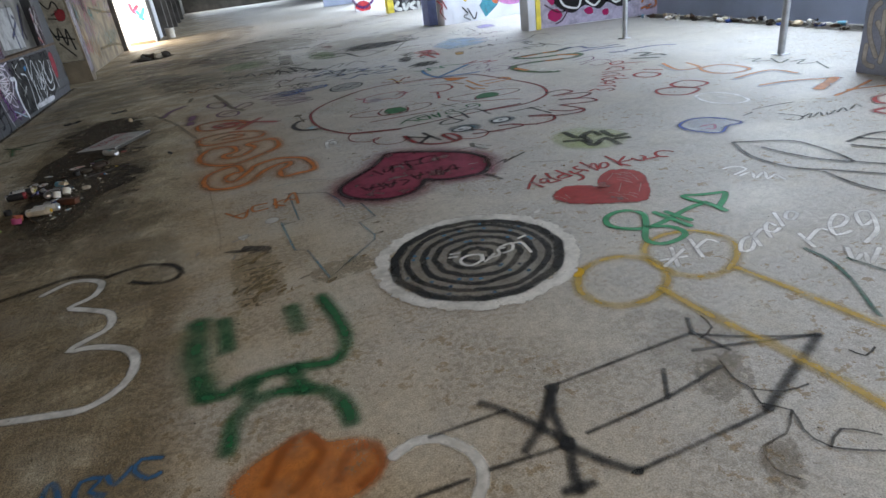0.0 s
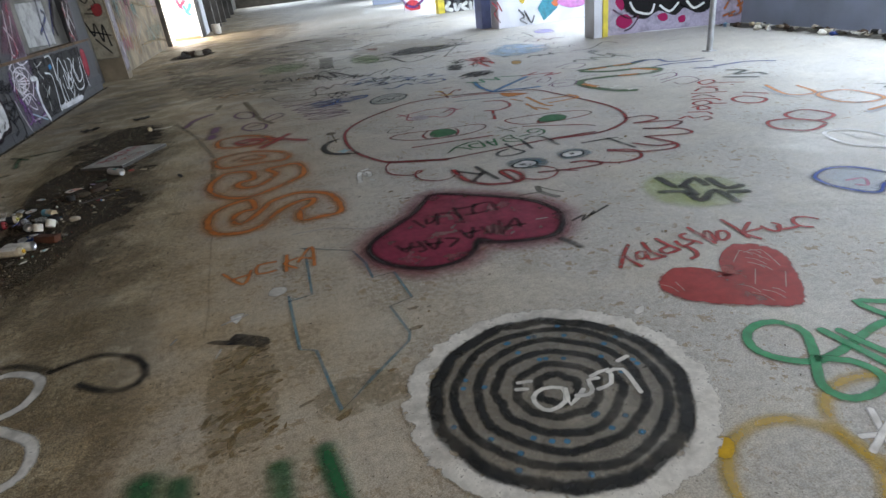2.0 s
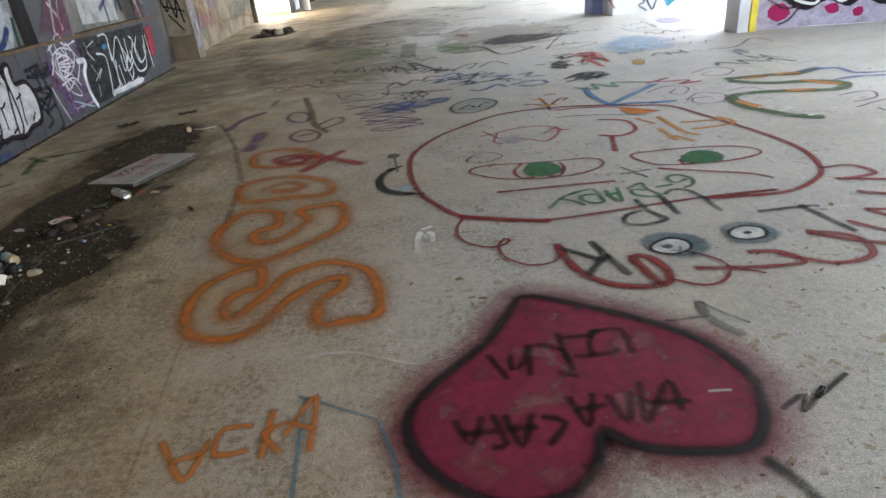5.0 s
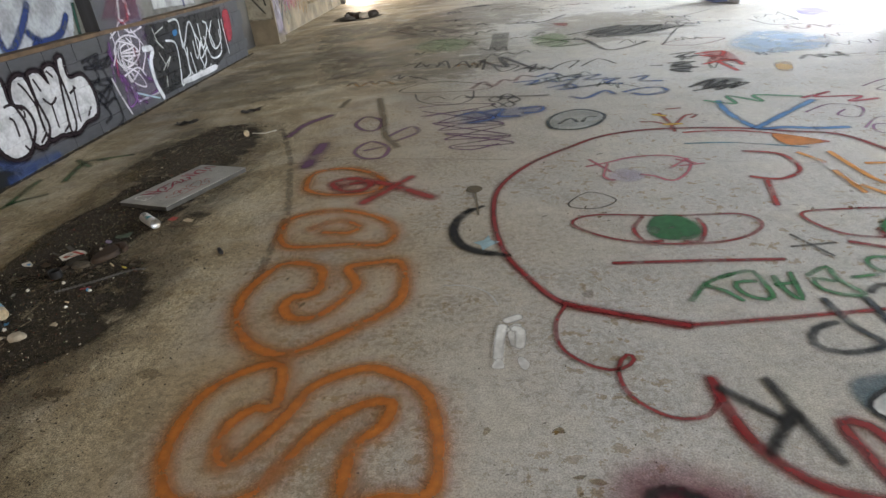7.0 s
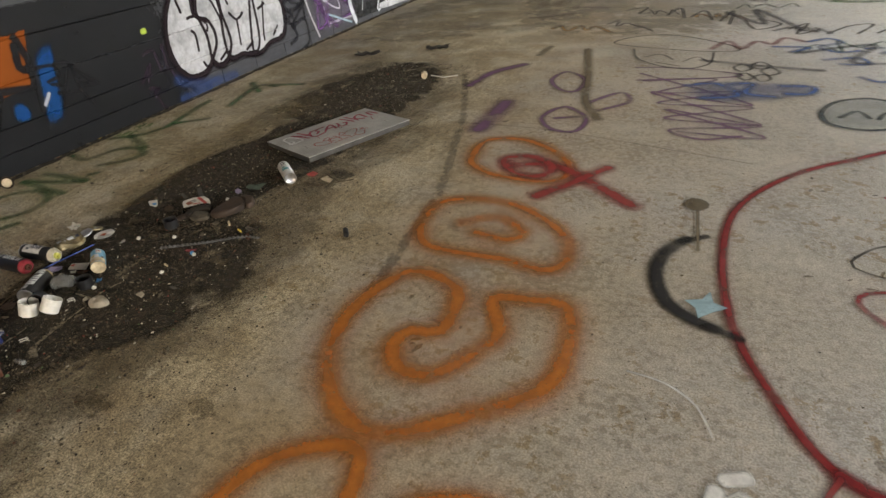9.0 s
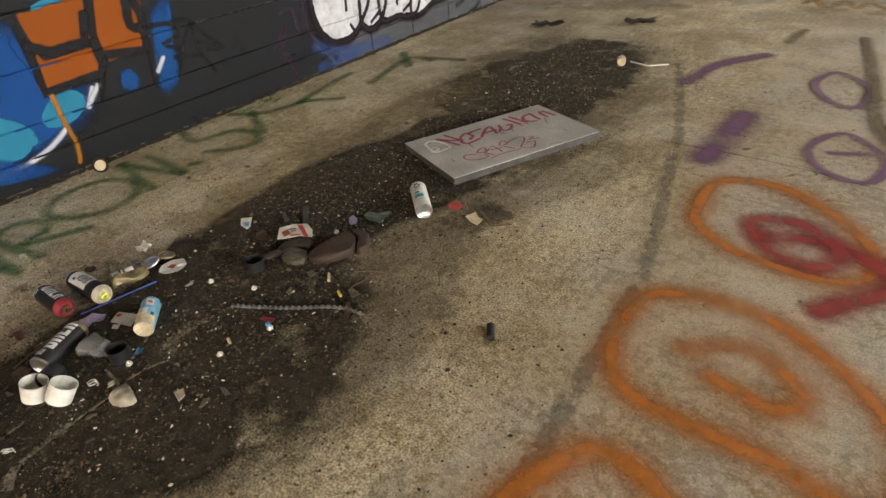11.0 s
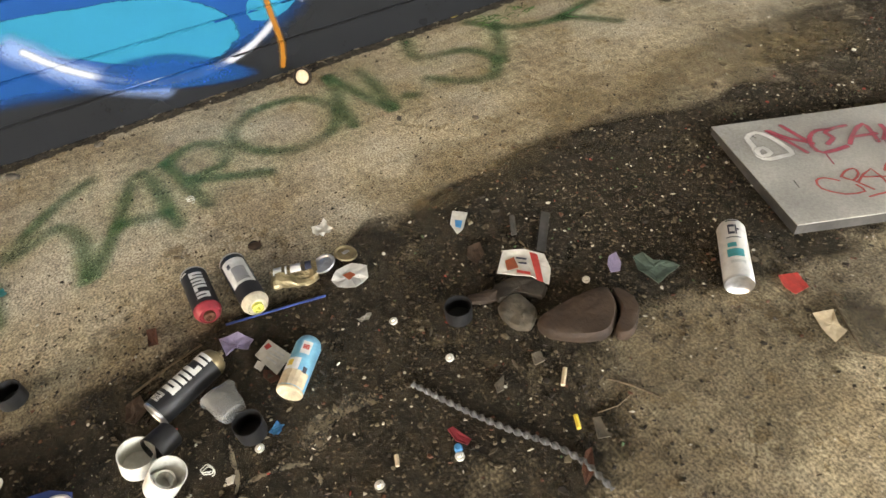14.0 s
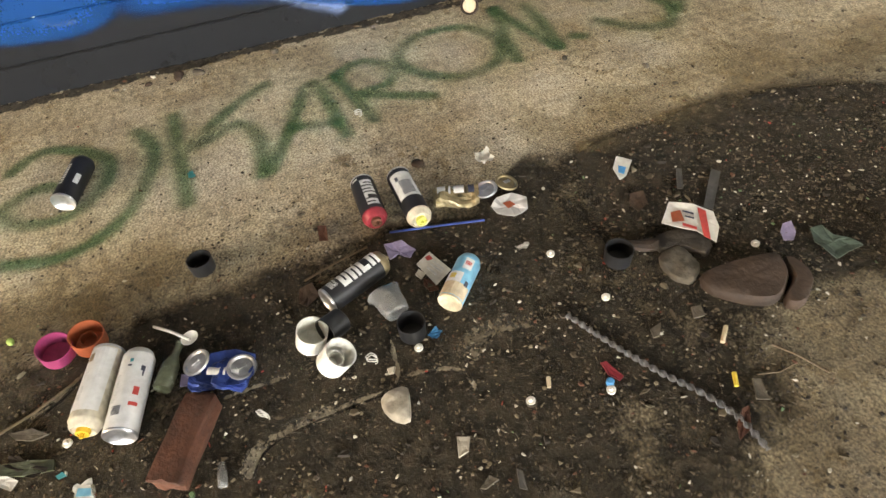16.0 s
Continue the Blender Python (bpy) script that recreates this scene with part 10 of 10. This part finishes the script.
for i in range(14):
    x, y = rng.uniform(0.85, 1.65), rng.uniform(16.1, 17.0)
    lump("rubble_lump", "dark rubble lump in a heap by the wall", "rubble", x, y, rng.uniform(0.06, 0.2), rng.uniform(0.05, 0.12), rng.uniform(0.03, 0.1), rng.choice((ROT, GREY_STONE, BOARD_EDGE, STONE)), rng.uniform(0, 3), i)
can_cap("pale grey bucket standing by the dark wall", 1.35, 24.9, PAPER, 0.17, 0.36)

# crumbs, chips and grit over the soil
CRUMB = bpy.data.materials.new("mixed_crumbs")
CRUMB.use_nodes = True
cn, ck = CRUMB.node_tree.nodes, CRUMB.node_tree.links.new
geo, cr = cn.new("ShaderNodeNewGeometry"), cn.new("ShaderNodeValToRGB")
ck(geo.outputs["Random Per Island"], cr.inputs[0])
cr.color_ramp.interpolation = "CONSTANT"
for i, (p, c) in enumerate(((0.0, (0.02, 0.015, 0.01)), (0.36, (0.06, 0.045, 0.028)), (0.62, (0.085, 0.065, 0.04)), (0.8, (0.135, 0.11, 0.07)), (0.9, (0.09, 0.032, 0.016)), (0.938, (0.50, 0.46, 0.38)), (0.985, (0.07, 0.13, 0.06)), (0.993, (0.3, 0.04, 0.03)))):
    e = cr.color_ramp.elements[i] if i < 2 else cr.color_ramp.elements.new(p)
    e.position, e.color = p, (*c, 1)
ck(cr.outputs[0], cn["Principled BSDF"].inputs["Base Color"])
cn["Principled BSDF"].inputs["Roughness"].default_value = 0.85


def crumbs(name, label, count, where, small, large, seed):
    """Loose angular crumbs strewn over a stretch of the floor."""
    rng = random.Random(seed)
    vs, fs = [], []
    for _ in range(count):
        x, y = where(rng)
        s = small + (large - small) * rng.random() ** 3.5
        a, f, n = rng.uniform(0, 6.28), rng.uniform(0.18, 0.9), rng.choice((3, 4, 5, 6))
        b, c, sn = len(vs), math.cos(a), math.sin(a)
        high = 0.001 + s * rng.uniform(0.12, 0.6)
        rim = [(s * rng.uniform(0.55, 1.1) * math.cos(6.283 * k / n), s * f * rng.uniform(0.55, 1.1) * math.sin(6.283 * k / n)) for k in range(n)]
        vs.extend((x + u * c - v * sn, y + u * sn + v * c, 0.001) for u, v in rim)
        vs.extend((x + 0.75 * (u * c - v * sn), y + 0.75 * (u * sn + v * c), high * rng.uniform(0.7, 1.2)) for u, v in rim)
        fs.append(tuple(range(b + n, b + 2 * n)))
        fs.extend((b + k, b + (k + 1) % n, b + n + (k + 1) % n, b + n + k) for k in range(n))
    me = bpy.data.meshes.new(name)
    me.from_pydata(vs, [], fs)
    me.materials.append(CRUMB)
    return tagged(new(name, me), label, "crumbs", kind="stuff")


def in_soil(rng):
    y = rng.uniform(2.3, 7.3)
    mid, half = (1.62, 0.5) if y < 4.5 else (1.45, 0.42)
    return mid + rng.gauss(0, half * 0.6), y


crumbs("soil_crumbs", "mixed crumbs and chips strewn over the soil", 56000, in_soil, 0.0014, 0.0075, 3)
crumbs("soil_chips", "larger bark, stone and plastic chips on the soil", 1500, in_soil, 0.004, 0.016, 8)
crumbs("wall_foot_crumbs", "small crumbs along the foot of the wall", 1600, lambda r: (abs(r.gauss(0, 0.05)) + 0.005, r.uniform(0.5, 12.0)), 0.002, 0.014, 4)
crumbs("strip_grit", "loose grit and chips over the rough strip of concrete", 5000, lambda r: (r.uniform(0.05, 2.6), r.uniform(2.4, 6.6)), 0.0012, 0.0075, 9)
crumbs("floor_grit", "sparse grit over the bare concrete", 7000, lambda r: (r.uniform(0.1, 6.5) * r.uniform(0.3, 1.0), r.uniform(-1.5, 9.0)), 0.001, 0.007, 6)
